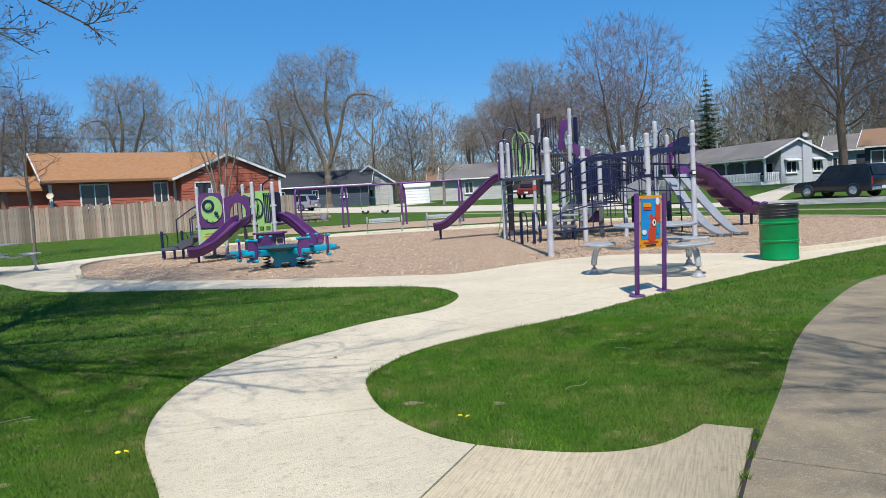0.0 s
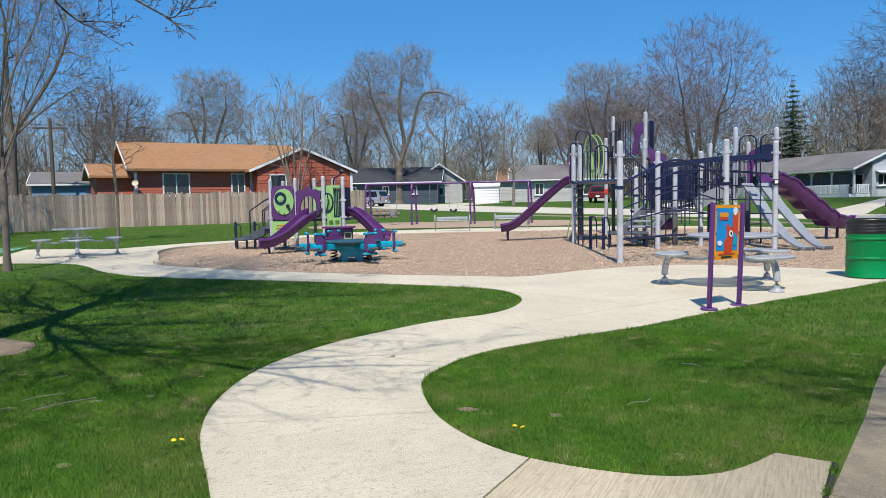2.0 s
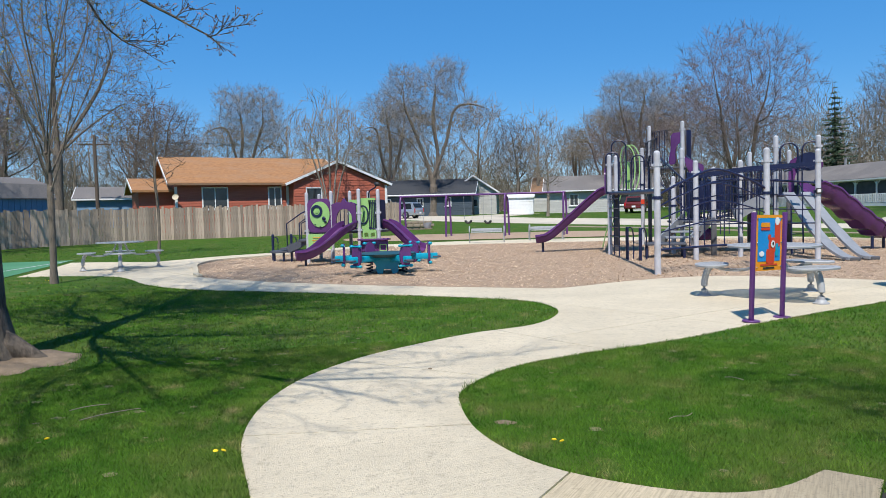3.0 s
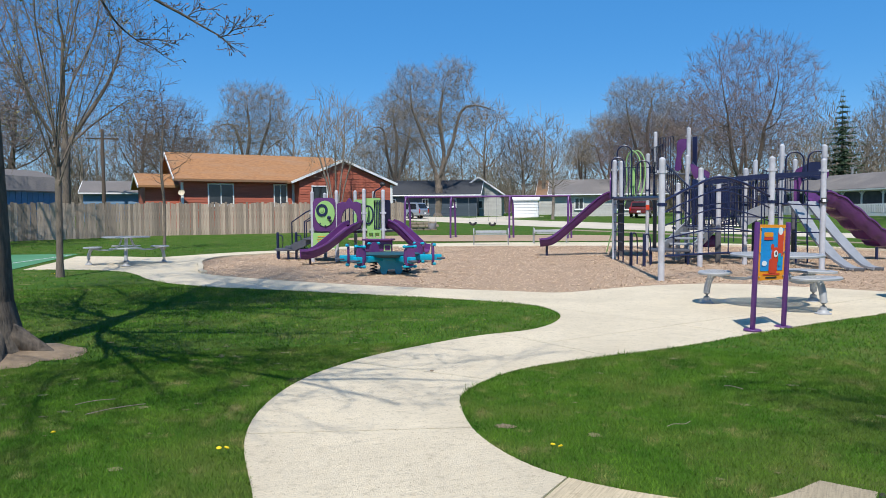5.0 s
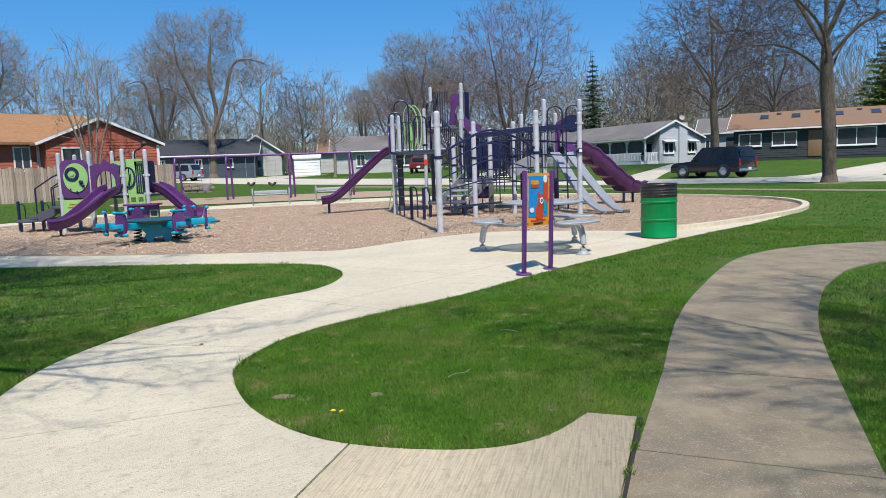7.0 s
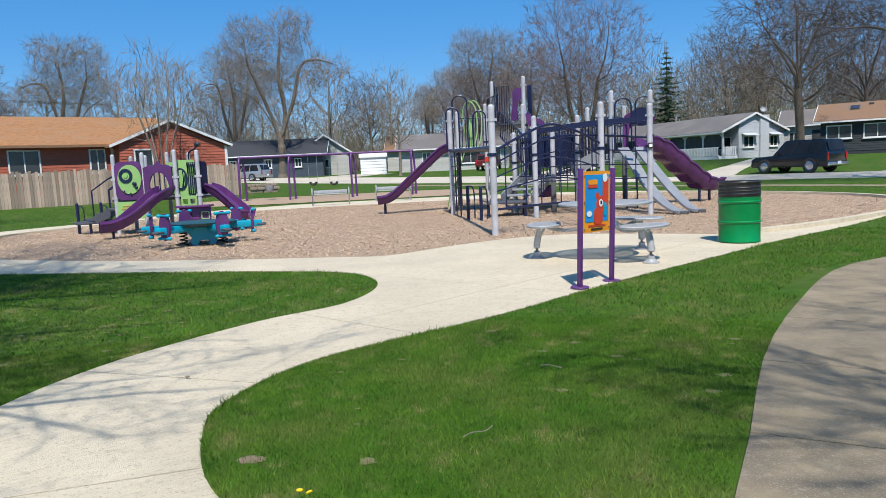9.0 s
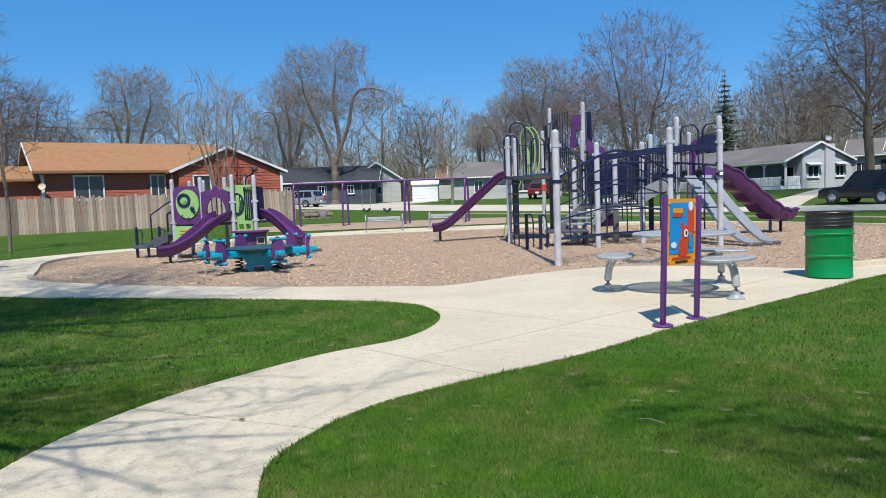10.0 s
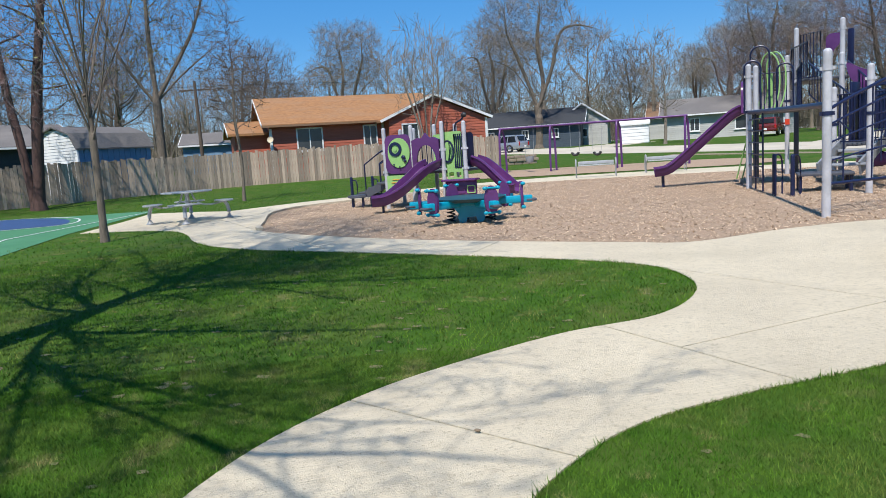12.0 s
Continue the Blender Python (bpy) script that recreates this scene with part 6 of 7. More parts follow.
    put("label_print", box(bmesh.new(), (4.83, 17.1, 1.57), (0.07, 0.012, 0.07)), WHITEP, s)
    put("label_plate", box(bmesh.new(), (1.2, 24.92, 1.5), (0.12, 0.02, 0.16)), REDP, s)
    # handrails by the low steps
    for (x, y), h in (((0.66, 17.7), 0.86), ((0.97, 17.45), 0.84)):
        r = put("handrail", capped_post(bmesh.new(), x, y, h, 0.04), NAVY, s)
        put("loop", pipe(bmesh.new(), spline([(x, y, h - 0.06), (x + 0.1, y + 0.15, h - 0.06), (x + 0.15, y + 0.3, h - 0.25), (x + 0.15, y + 0.3, 0.02)], 4), 0.018, 8), NAVY, r)


main_structure()


def small_structure():
    base = (-7.0, 18.2, 0)
    s = thing("play_structure", "small purple and lime toddler play structure with two slides", "playground", pose(*base))
    put = place(base)
    for x, y, h in ((-7.84, 17.5, 1.97), (-7.12, 17.5, 1.99), (-6.3, 17.45, 2.02), (-5.77, 17.5, 1.99), (-8.15, 19.0, 1.97), (-7.72, 18.9, 1.97), (-7.18, 19.0, 2.03), (-6.6, 19.0, 2.0)):
        p = put("post", capped_post(bmesh.new(), x, y, h, 0.05), POSTG, s)
        for z in (0.9, 1.35):
            put("collar", collar(bmesh.new(), x, y, z, 0.058), POSTG, p)
    put("deck", box(bmesh.new(), (-6.9, 18.2, 0.84), (2.1, 1.4, 0.06), bev=0.012), DECK, s)
    put("deck", box(bmesh.new(), (-8.0, 18.3, 0.62), (0.6, 1.0, 0.06), bev=0.012), DECK, s)
    face = pose(-7.46, 17.44, 1.31, 0, 0, 0)
    pan = put("activity_panel", plate(bmesh.new(), round_rect(0.68, 0.92, 0.16), face, 0.05), PURPLE, s, "purple panel with a lime face disc")
    put("face_disc", plate(bmesh.new(), oval(0.29, 0.35), face @ pose(0.03, -0.025, 0.03), 0.03), LIME, pan)
    put("ring", plate(bmesh.new(), oval(0.17, 0.17, 24, -0.05, 0.12), face @ pose(0, -0.045, 0), 0.03, [oval(0.1, 0.1, 24, -0.05, 0.12)]), NAVY, pan)
    put("hub", plate(bmesh.new(), oval(0.05, 0.05, 16, -0.05, 0.12), face @ pose(0, -0.045, 0), 0.03), LIME, pan)
    for dx, dz, r in ((0.16, -0.08, 0.055), (0.2, -0.16, 0.04), (-0.1, -0.24, 0.02), (0.05, -0.3, 0.02)):
        put("knob", ball(bmesh.new(), face @ Vector((dx, -0.05, dz)), r, (1, 0.6, 1)), NAVY, pan)
    low = put("low_panel", plate(bmesh.new(), round_rect(0.68, 0.42, 0.03), pose(-7.46, 17.44, 0.6), 0.04), LIME, s)
    for i in range(4):
        put("groove_line", box(bmesh.new(), (-7.46 + 0.03 * (i % 2), 17.43, 0.5 + 0.07 * i), (0.45, 0.012, 0.015)), ORANGEP, low)
    arch = [(-0.36, 0.0), (-0.36, 0.62), (-0.2, 0.68), (-0.1, 0.66), (0.0, 0.78), (0.1, 0.66), (0.2, 0.68), (0.34, 0.62), (0.34, 0.0)]
    hole = [(-0.2, 0.02), (-0.24, 0.2), (-0.16, 0.42), (0, 0.5), (0.16, 0.42), (0.24, 0.2), (0.2, 0.02)]
    put("slide_hood", plate(bmesh.new(), arch, pose(-6.72, 17.42, 0.98), 0.06, [[(p.x, p.y) for p in spline(hole, 3, True)]]), PURPLE, s, "purple crown-topped slide entrance")
    put("side_panel", plate(bmesh.new(), round_rect(0.5, 0.9, 0.05), pose(-6.12, 17.55, 1.3), 0.04, [oval(0.13, 0.22, 24, -0.1, 0.0)]), LIME, s)
    put("round_window", plate(bmesh.new(), oval(0.17, 0.26, 24, -0.1, 0.0), pose(-6.12, 17.52, 1.3), 0.04, [oval(0.13, 0.22, 24, -0.1, 0.0)]), NAVY, s)
    put("back_panel", plate(bmesh.new(), round_rect(0.6, 0.85, 0.06), pose(-6.9, 18.95, 1.32), 0.04), LIME, s)
    put("back_panel", plate(bmesh.new(), round_rect(0.4, 0.8, 0.08), pose(-5.75, 17.7, 1.3, 0, 0, 75), 0.05), NAVY, s)
    barrier(put, s, (-6.02, 17.5), (-5.78, 17.5), 0.92, 1.68, 5)
    barrier(put, s, (-7.0, 17.55), (-6.7, 18.8), 0.92, 1.6, 7)
    bm = plate(bmesh.new(), round_rect(0.38, 0.26, 0.02), pose(-5.98, 17.35, 0.76), 0.04, [round_rect(0.12, 0.12, 0.01, 2, -0.09), round_rect(0.12, 0.12, 0.01, 2, 0.09)])
    put("shelf_panel", bm, LIME, s)
    bm = box(bmesh.new(), (-5.84, 17.3, 0.64), (0.84, 0.34, 0.05), 0, 0.02)
    box(bm, (-5.84, 17.32, 0.42), (0.76, 0.05, 0.42), 0, 0.01)
    cnt = put("counter", bm, PURPLE, s, "purple play counter")
    for i in range(3):
        put("bay_frame", plate(bmesh.new(), round_rect(0.2, 0.18, 0.02), pose(-6.1 + 0.26 * i, 17.27, 0.42), 0.02, [round_rect(0.16, 0.14, 0.02)]), LIME if i == 2 else PURPLE, cnt)
    sl = put("slide", trough(spline([(-6.55, 17.5, 0.95), (-6.65, 17.2, 0.86), (-6.85, 16.9, 0.62), (-7.1, 16.6, 0.36), (-7.35, 16.4, 0.22), (-7.6, 16.25, 0.2)], 6), 0.44, 0.2), PURPLE, s, "curved purple toddler slide")
    put("slide_foot", rod(bmesh.new(), (-7.4, 16.4, 0), (-7.4, 16.4, 0.22), 0.03), NAVY, sl)
    sr = put("slide", trough(spline([(-5.75, 17.9, 0.98), (-5.55, 17.9, 0.9), (-5.28, 17.88, 0.68), (-5.05, 17.85, 0.47), (-4.86, 17.82, 0.32), (-4.65, 17.8, 0.28)], 6), 0.44, 0.2), PURPLE, s, "straight purple toddler slide")
    put("slide_foot", rod(bmesh.new(), (-4.8, 17.8, 0), (-4.8, 17.8, 0.3), 0.03), NAVY, sr)
    # steps and handrails
    for i in range(3):
        put("step", box(bmesh.new(), (-8.55 - 0.28 * i, 18.45, 0.5 - 0.11 * i), (0.34, 0.75, 0.05), 0, 0.01), DECK, s)
    put("ramp_side", sweep(bmesh.new(), [(-8.1, 18.05, 0.62), (-8.75, 18.05, 0.36)], [(-0.02, -0.1), (-0.02, 0.1), (0.02, 0.1), (0.02, -0.1)], True), DECK, s)
    put("low_deck", box(bmesh.new(), (-9.0, 18.5, 0.3), (0.7, 0.8, 0.06), 0, 0.012), DECK, s)
    for x in (-9.25, -8.95, -8.7, -8.4):
        put("deck_leg", box(bmesh.new(), (x, 18.2, 0.14), (0.05, 0.05, 0.3)), NAVY, s)
    for y in (18.05, 18.85):
        put("handrail", pipe(bmesh.new(), [(-8.75, y, 0.3), (-8.75, y, 1.1), (-8.3, y, 1.38), (-7.9, y, 1.55)], 0.02, 8), NAVY, s)
        put("handrail", pipe(bmesh.new(), [(-8.3, y, 0.55), (-8.3, y, 1.1), (-7.9, y, 1.28)], 0.018, 8), NAVY, s)
    for x, y, h in ((-9.58, 18.75, 0.82), (-9.3, 19.4, 0.8)):
        put("rail_post", capped_post(bmesh.new(), x, y, h, 0.04), NAVY, s)
        put("rail_loop", pipe(bmesh.new(), spline([(x + 0.04, y, h - 0.12), (x + 0.14, y, h - 0.14), (x + 0.17, y, h - 0.3), (x + 0.17, y, 0.3), (x + 0.35, y, 0.28)], 3), 0.016, 8), NAVY, s)
    put("periscope", pipe(bmesh.new(), spline([(-6.55, 18.9, 1.6), (-6.5, 18.8, 1.95), (-6.3, 18.7, 2.05), (-6.2, 18.65, 2.15)], 4), 0.022, 8), NAVY, s)
    put("periscope_ring", ball(bmesh.new(), (-6.2, 18.65, 2.16), 0.08, (1, 0.6, 0.8)), BLACKP, s)


small_structure()


def spring_rocker():
    base = Vector((-4.45, 14.3, 0))
    s = thing("spring_rocker", "turquoise and purple multi-seat spring rocker", "play equipment", pose(*base))
    bm = bmesh.new()
    ped = [(-0.2, 0.0), (-0.25, 0.1), (-0.22, 0.16), (-0.38, 0.38), (0.38, 0.38), (0.22, 0.16), (0.25, 0.1), (0.2, 0.0), (0.11, 0.0), (0.08, 0.11), (-0.08, 0.11), (-0.11, 0.0)]
    for dy in (-0.2, 0.16):
        plate(bm, ped, Matrix.Rotation(radians(22), 4, "Z") @ pose(0, dy, 0), 0.05)
    box(bm, (0, 0, 0.34), (0.7, 0.42, 0.07), 22, 0.02)
    part("pedestal", bm, TEAL, s)
    for dx, dy in ((0.36, 0.1), (-0.36, -0.1), (0.24, 0.22), (-0.22, 0.22)):
        pts = [(dx + 0.07 * math.cos(k * 0.9), dy + 0.07 * math.sin(k * 0.9), 0.02 + 0.33 * k / 35) for k in range(36)]
        part("spring", pipe(bmesh.new(), pts, 0.014, 6), BLACKP, s)
    bm = lathe(bmesh.new(), [(0, 0.38), (0.5, 0.38), (0.62, 0.42), (0.64, 0.45), (0.6, 0.465), (0, 0.465)], 28)
    part("table", bm, mat("dark_teal_plastic", (0.02, 0.075, 0.09), (0.015, 0.06, 0.075), 3, 0.45, bump=0.02), s)
    side = Vector((0.93, 0.37, 0))
    back = Vector((-0.37, 0.93, 0))
    for deg in (0, 180, -135, -68, 112, 45):
        a = radians(deg)
        d = side * math.cos(a) + back * math.sin(a)
        t = Vector((-d.y, d.x, 0))
        rz = math.degrees(math.atan2(d.y, d.x))
        arm = part("arm", box(bmesh.new(), d * 0.72 + Vector((0, 0, 0.36)), (0.8, 0.13, 0.13), rz, 0.02), TEAL, s)
        p = d * 0.95
        m = Matrix.Translation((p.x, p.y, 0.43)) @ Matrix.Rotation(radians(rz + 90), 4, "Z")
        seat = part("seat_shield", plate(bmesh.new(), oval(0.125, 0.25), m, 0.05), PURPLE, s, "purple oval shield with grab handles")
        bm = box(bmesh.new(), d * 1.1 + Vector((0, 0, 0.34)), (0.2, 0.15, 0.05), rz, 0.025)
        part("seat", bm, DECK, s)
        for z, w in ((0.64, 0.12), (0.22, 0.12)):
            h = part("handle", rod(bmesh.new(), p - t * w + Vector((0, 0, z)), p + t * w + Vector((0, 0, z)), 0.018, n=8), TEAL, seat)
            for sg in (-1, 1):
                part("grip", ball(bmesh.new(), p + t * w * sg + Vector((0, 0, z)), 0.045, (1, 1, 0.75)), TEAL, s)


spring_rocker()


def swing_set():
    base = (-6.3, 34.6, ground_z(-6.3, 34.6))
    s = thing("swing_set", "purple steel swing frame with bucket and belt swings", "swing", pose(*base))
    xs = [-4.35, -1.95, 1.05, 3.95]
    H = 2.14
    part("beam", rod(bmesh.new(), (xs[0] - 0.1, 0, H), (xs[-1] + 0.1, 0.5, H), 0.05, n=12), PURPLE_M, s)
    for x in xs:
        y0 = 0.5 * (x - xs[0]) / (xs[-1] - xs[0])
        for dy, dx in ((-0.3, 0.0), (0.34, 0.12)):
            part("leg", pipe(bmesh.new(), spline([(x + dx, y0 + dy, -0.15), (x + dx * 0.8, y0 + dy * 0.75, 1.6), (x + dx * 0.3, y0 + dy * 0.35, H - 0.1), (x, y0, H)], 4), 0.05, 10), PURPLE_M, s)
    for x, y, z, kind in ((-3.0, 0.1, 0.58, "b"), (-0.85, 0.2, 0.76, "t"), (0.15, 0.25, 0.73, "t")):
        for dx in (-0.2, 0.2):
            part("chain", rod(bmesh.new(), (x + dx, y, z + 0.15), (x + dx * 1.1, y, H), 0.008, n=5), GREYM, s)
        bm = bmesh.new()
        if kind == "b":
            lathe(bm, [(0.02, 0.0), (0.16, 0.02), (0.2, 0.12), (0.21, 0.3), (0.19, 0.3), (0.17, 0.12)], 16)
            bm.transform(pose(x, y, z - 0.1))
            part("bucket_seat", bm, GREYM, s)
        else:
            pts = [(0.15 * math.cos(math.pi + k * 0.24) + x, y, z + 0.09 + 0.13 * math.sin(math.pi + k * 0.24)) for k in range(14)]
            part("bucket_seat", pipe(bm, pts, 0.06, 8), BLACKP, s)


swing_set()


# ---- site furniture ----
def perforated(rx, ry, z, pitch):
    """An oval sheet of steel with a square hole in every cell, in one piece."""
    bm = bmesh.new()
    made = {}

    def corner(x, y):
        if (x, y) not in made:
            made[x, y] = bm.verts.new((x * pitch, y * pitch, z))
        return made[x, y]

    nx, ny = int(rx / pitch) + 1, int(ry / pitch) + 1
    for i in range(-nx, nx):
        for j in range(-ny, ny):
            if (max(abs(i), abs(i + 1)) * pitch / rx) ** 2 + (max(abs(j), abs(j + 1)) * pitch / ry) ** 2 > 1.0:
                continue
            out = [corner(i + dx, j + dy) for dx, dy in ((0, 0), (1, 0), (1, 1), (0, 1))]
            mid = Vector(((i + 0.5) * pitch, (j + 0.5) * pitch, z))
            hole = [bm.verts.new(mid + (v.co - mid) * 0.6) for v in out]
            for k in range(4):
                bm.faces.new((out[k], out[(k + 1) % 4], hole[(k + 1) % 4], hole[k]))
    ex = bmesh.ops.extrude_face_region(bm, geom=bm.faces[:])
    bmesh.ops.translate(bm, vec=(0, 0, -0.008), verts=[v for v in ex["geom"] if isinstance(v, bmesh.types.BMVert)])
    return bm


def oval_rim(rx, ry, z):
    """The rolled edge of an oval top: a flat band with a rounded lip."""
    pts = [(rx * math.cos(2 * math.pi * k / 40), ry * math.sin(2 * math.pi * k / 40), z) for k in range(41)]
    return sweep(bmesh.new(), pts, [(0.014, -0.026), (0.018, -0.004), (0.01, 0.005), (-0.055, 0.004), (-0.055, -0.004), (0.002, -0.008)], True)


def picnic_table(label, m, seats):
    t = thing("picnic_table", label, "table", m, "picnic tables")
    top = part("tabletop", perforated(0.58, 0.58, 0.73, 0.04), PERF, t)
    part("rim", oval_rim(0.58, 0.58, 0.73), PERF, top)
    part("centre_post", rod(bmesh.new(), (0, 0, 0.62), (0, 0, 0.73), 0.05), PERF, t)
    for deg, r in seats:
        a = radians(deg)
        d = Vector((math.cos(a), math.sin(a), 0))
        sp = d * r
        turn = Matrix.Translation(sp) @ Matrix.Rotation(a + 1.57, 4, "Z")
        bm, edge = perforated(0.36, 0.21, 0.46, 0.035), oval_rim(0.36, 0.21, 0.46)
        bm.transform(turn)
        edge.transform(turn)
        seat = part("seat", bm, PERF, t)
        part("rim", edge, PERF, seat)
        part("arm", sweep(bmesh.new(), spline([d * (r * 0.12) + Vector((0, 0, 0.71)), d * (r * 0.22) + Vector((0, 0, 0.5)), d * (r * 0.42) + Vector((0, 0, 0.39)), d * (r * 0.75) + Vector((0, 0, 0.38)), sp + Vector((0, 0, 0.43))], 5), [(-0.04, -0.018), (-0.04, 0.018), (0.04, 0.018), (0.04, -0.018)], True), PERF, t)
        leg = part("leg", pipe(bmesh.new(), spline([sp + Vector((0, 0, 0.44)), sp + d * 0.06 + Vector((0, 0, 0.36)), sp + d * 0.1 + Vector((0, 0, 0.2)), sp + d * 0.1], 4), 0.045, 12), PERF, t)
        part("foot", lathe(bmesh.new(), [(0.0, 0.05), (0.06, 0.05), (0.075, 0.02), (0.1, 0.012), (0.1, 0.0)], 18), PERF, leg).matrix_basis = Matrix.Translation(sp + d * 0.1)
    return t


picnic_table("round grey perforated steel picnic table on concrete", pose(2.6, 10.2, 0.012, 0, 0, 0), [(168, 0.8), (-54, 0.66), (50, 0.9)])
picnic_table("round grey perforated steel picnic table by the court", pose(-12.4, 15.65, 0.02, 0, 0, 0), [(214, 0.82), (-52, 0.82), (52, 0.86), (130, 0.85)])


def notice():
    t = thing("sign", "orange and blue cartoon activity sign on purple posts", "sign", pose(2.15, 8.2, 0.012, 0, 1.6, 0))
    a, b = Vector((-0.19, -0.21, 0)), Vector((0.2, 0.19, 0))
    d = (b - a).normalized()
    ang = math.degrees(math.atan2(d.y, d.x))
    for p in (a, b):
        post = part("post", box(bmesh.new(), p + Vector((0, 0, 0.6)), (0.045, 0.045, 1.2), ang, 0.008), PURPLE_M, t)
        part("base_plate", lathe(bmesh.new(), [(0, 0.014), (0.09, 0.014), (0.095, 0.008), (0.095, 0)], 20), PURPLE_M, post).matrix_basis = Matrix.Translation(p)
    m = Matrix.Translation(((a + b) / 2).to_tuple()) @ Matrix.Rotation(radians(ang), 4, "Z") @ Matrix.Translation((0, 0, 0.86))
    w, h = 0.5, 0.62
    board = part("board", plate(bmesh.new(), round_rect(w - 0.03, h, 0.02), m, 0.02), ORANGEP, t, "orange-edged printed board")
    part("blue_print", plate(bmesh.new(), round_rect(w - 0.1, h - 0.14, 0.01, 2, 0, 0.035), m @ pose(0, -0.004, 0), 0.004), BLUEP, board)
    shapes = [(REDP, oval(0.075, 0.09, 20, 0.06, -0.03)), (REDP, oval(0.03, 0.035, 12, 0.0, 0.06)), (REDP, oval(0.03, 0.035, 12, 0.12, 0.06)), (REDP, round_rect(0.15, 0.17, 0.04, 4, 0.02, -0.15)), (REDP, round_rect(0.1, 0.3, 0.03, 3, 0.14, 0.1)),
              (ORANGEP, round_rect(0.16, 0.05, 0.015, 3, -0.08, 0.2)), (REDP, round_rect(0.16, 0.03, 0.01, 3, -0.08, 0.155)), (WHITEP, oval(0.04, 0.045, 16, 0.13, 0.24)), (WHITEP, oval(0.045, 0.03, 14, -0.14, -0.12)), (TEAL, round_rect(0.05, 0.14, 0.01, 2, 0.13, -0.08))]
    for i, (mt, lp) in enumerate(shapes):
        part("print_shape", plate(bmesh.new(), lp, m @ pose(0, -0.0065 - 0.0006 * i, 0), 0.002), mt, board)
    part("print_shape", plate(bmesh.new(), oval(0.036, 0.04, 16, 0.055, -0.015), m @ pose(0, -0.0135, 0), 0.002), WHITEP, board)
    part("print_shape", plate(bmesh.new(), oval(0.016, 0.02, 12, 0.058, -0.012), m @ pose(0, -0.0145, 0), 0.002), BLACKP, board)
    for z, ww, mt in ((-0.245, 0.3, REDP), (-0.28, 0.2, BLACKP)):
        part("text_bar", plate(bmesh.new(), round_rect(ww, 0.018, 0.004, 2, 0, z), m @ pose(0, -0.006, 0), 0.003), mt, board)
    for sx in (-1, 1):
        for z in (-0.27, 0.0, 0.27):
            part("bolt", ball(bmesh.new(), m @ Vector((sx * (w / 2 - 0.035), -0.006, z)), 0.009), CHROME, board)


notice()


def drum():
    t = thing("trash_barrel", "green steel drum with black upper band", "barrel", pose(4.76, 11.42, 0.02))
    R = 0.288
    prof = [(0.0, 0.0), (R - 0.012, 0.0), (R + 0.006, 0.006), (R + 0.006, 0.02), (R, 0.03), (R, 0.27)]
    prof += [(R + 0.014, 0.285), (R + 0.014, 0.3), (R, 0.315), (R, 0.56), (R + 0.014, 0.575), (R + 0.014, 0.59), (R, 0.605), (R, 0.655)]
    part("body", lathe(bmesh.new(), prof, 48), GREEND, t)
    top = [(R + 0.001, 0.655), (R + 0.001, 0.84), (R + 0.008, 0.85), (R + 0.01, 0.868), (R + 0.002, 0.88), (R - 0.012, 0.872), (R - 0.014, 0.5)]
    for k in range(3):
        z = 0.69 + 0.045 * k
        top[1 + k * 3:1 + k * 3] = [(R + 0.001, z), (R + 0.006, z + 0.01), (R + 0.001, z + 0.02)]
    part("upper_band", lathe(bmesh.new(), top, 48), BLACKD, t, "black-painted ribbed top")
    part("liner", lathe(bmesh.new(), [(0, 0.42), (0.25, 0.42), (0.272, 0.5), (0.272, 0.8)], 32), BLACKP, t)


drum()


def bench(m):
    t = thing("bench", "low silver metal bench with tubular ends", "bench", m, "park benches")
    part("seat", box(bmesh.new(), (0, 0, 0.43), (1.3, 0.26, 0.04), 0, 0.015), PERF, t)
    part("backrest", box(bmesh.new(), (0, 0.16, 0.52), (1.3, 0.03, 0.12), 0, 0.01), PERF, t)
    for x in (-0.72, 0.72):
        part("end_frame", hoop(bmesh.new(), x, 0, 0, 0.66, 0.42, 0.0, 1.0, 0.025), PERF, t)
    return t


b = bench(pose(-5.0, 28.6, 0.02, 0, 0, 12))
copy_thing(b, pose(-2.7, 30.2, 0.02, 0, 0, 14))


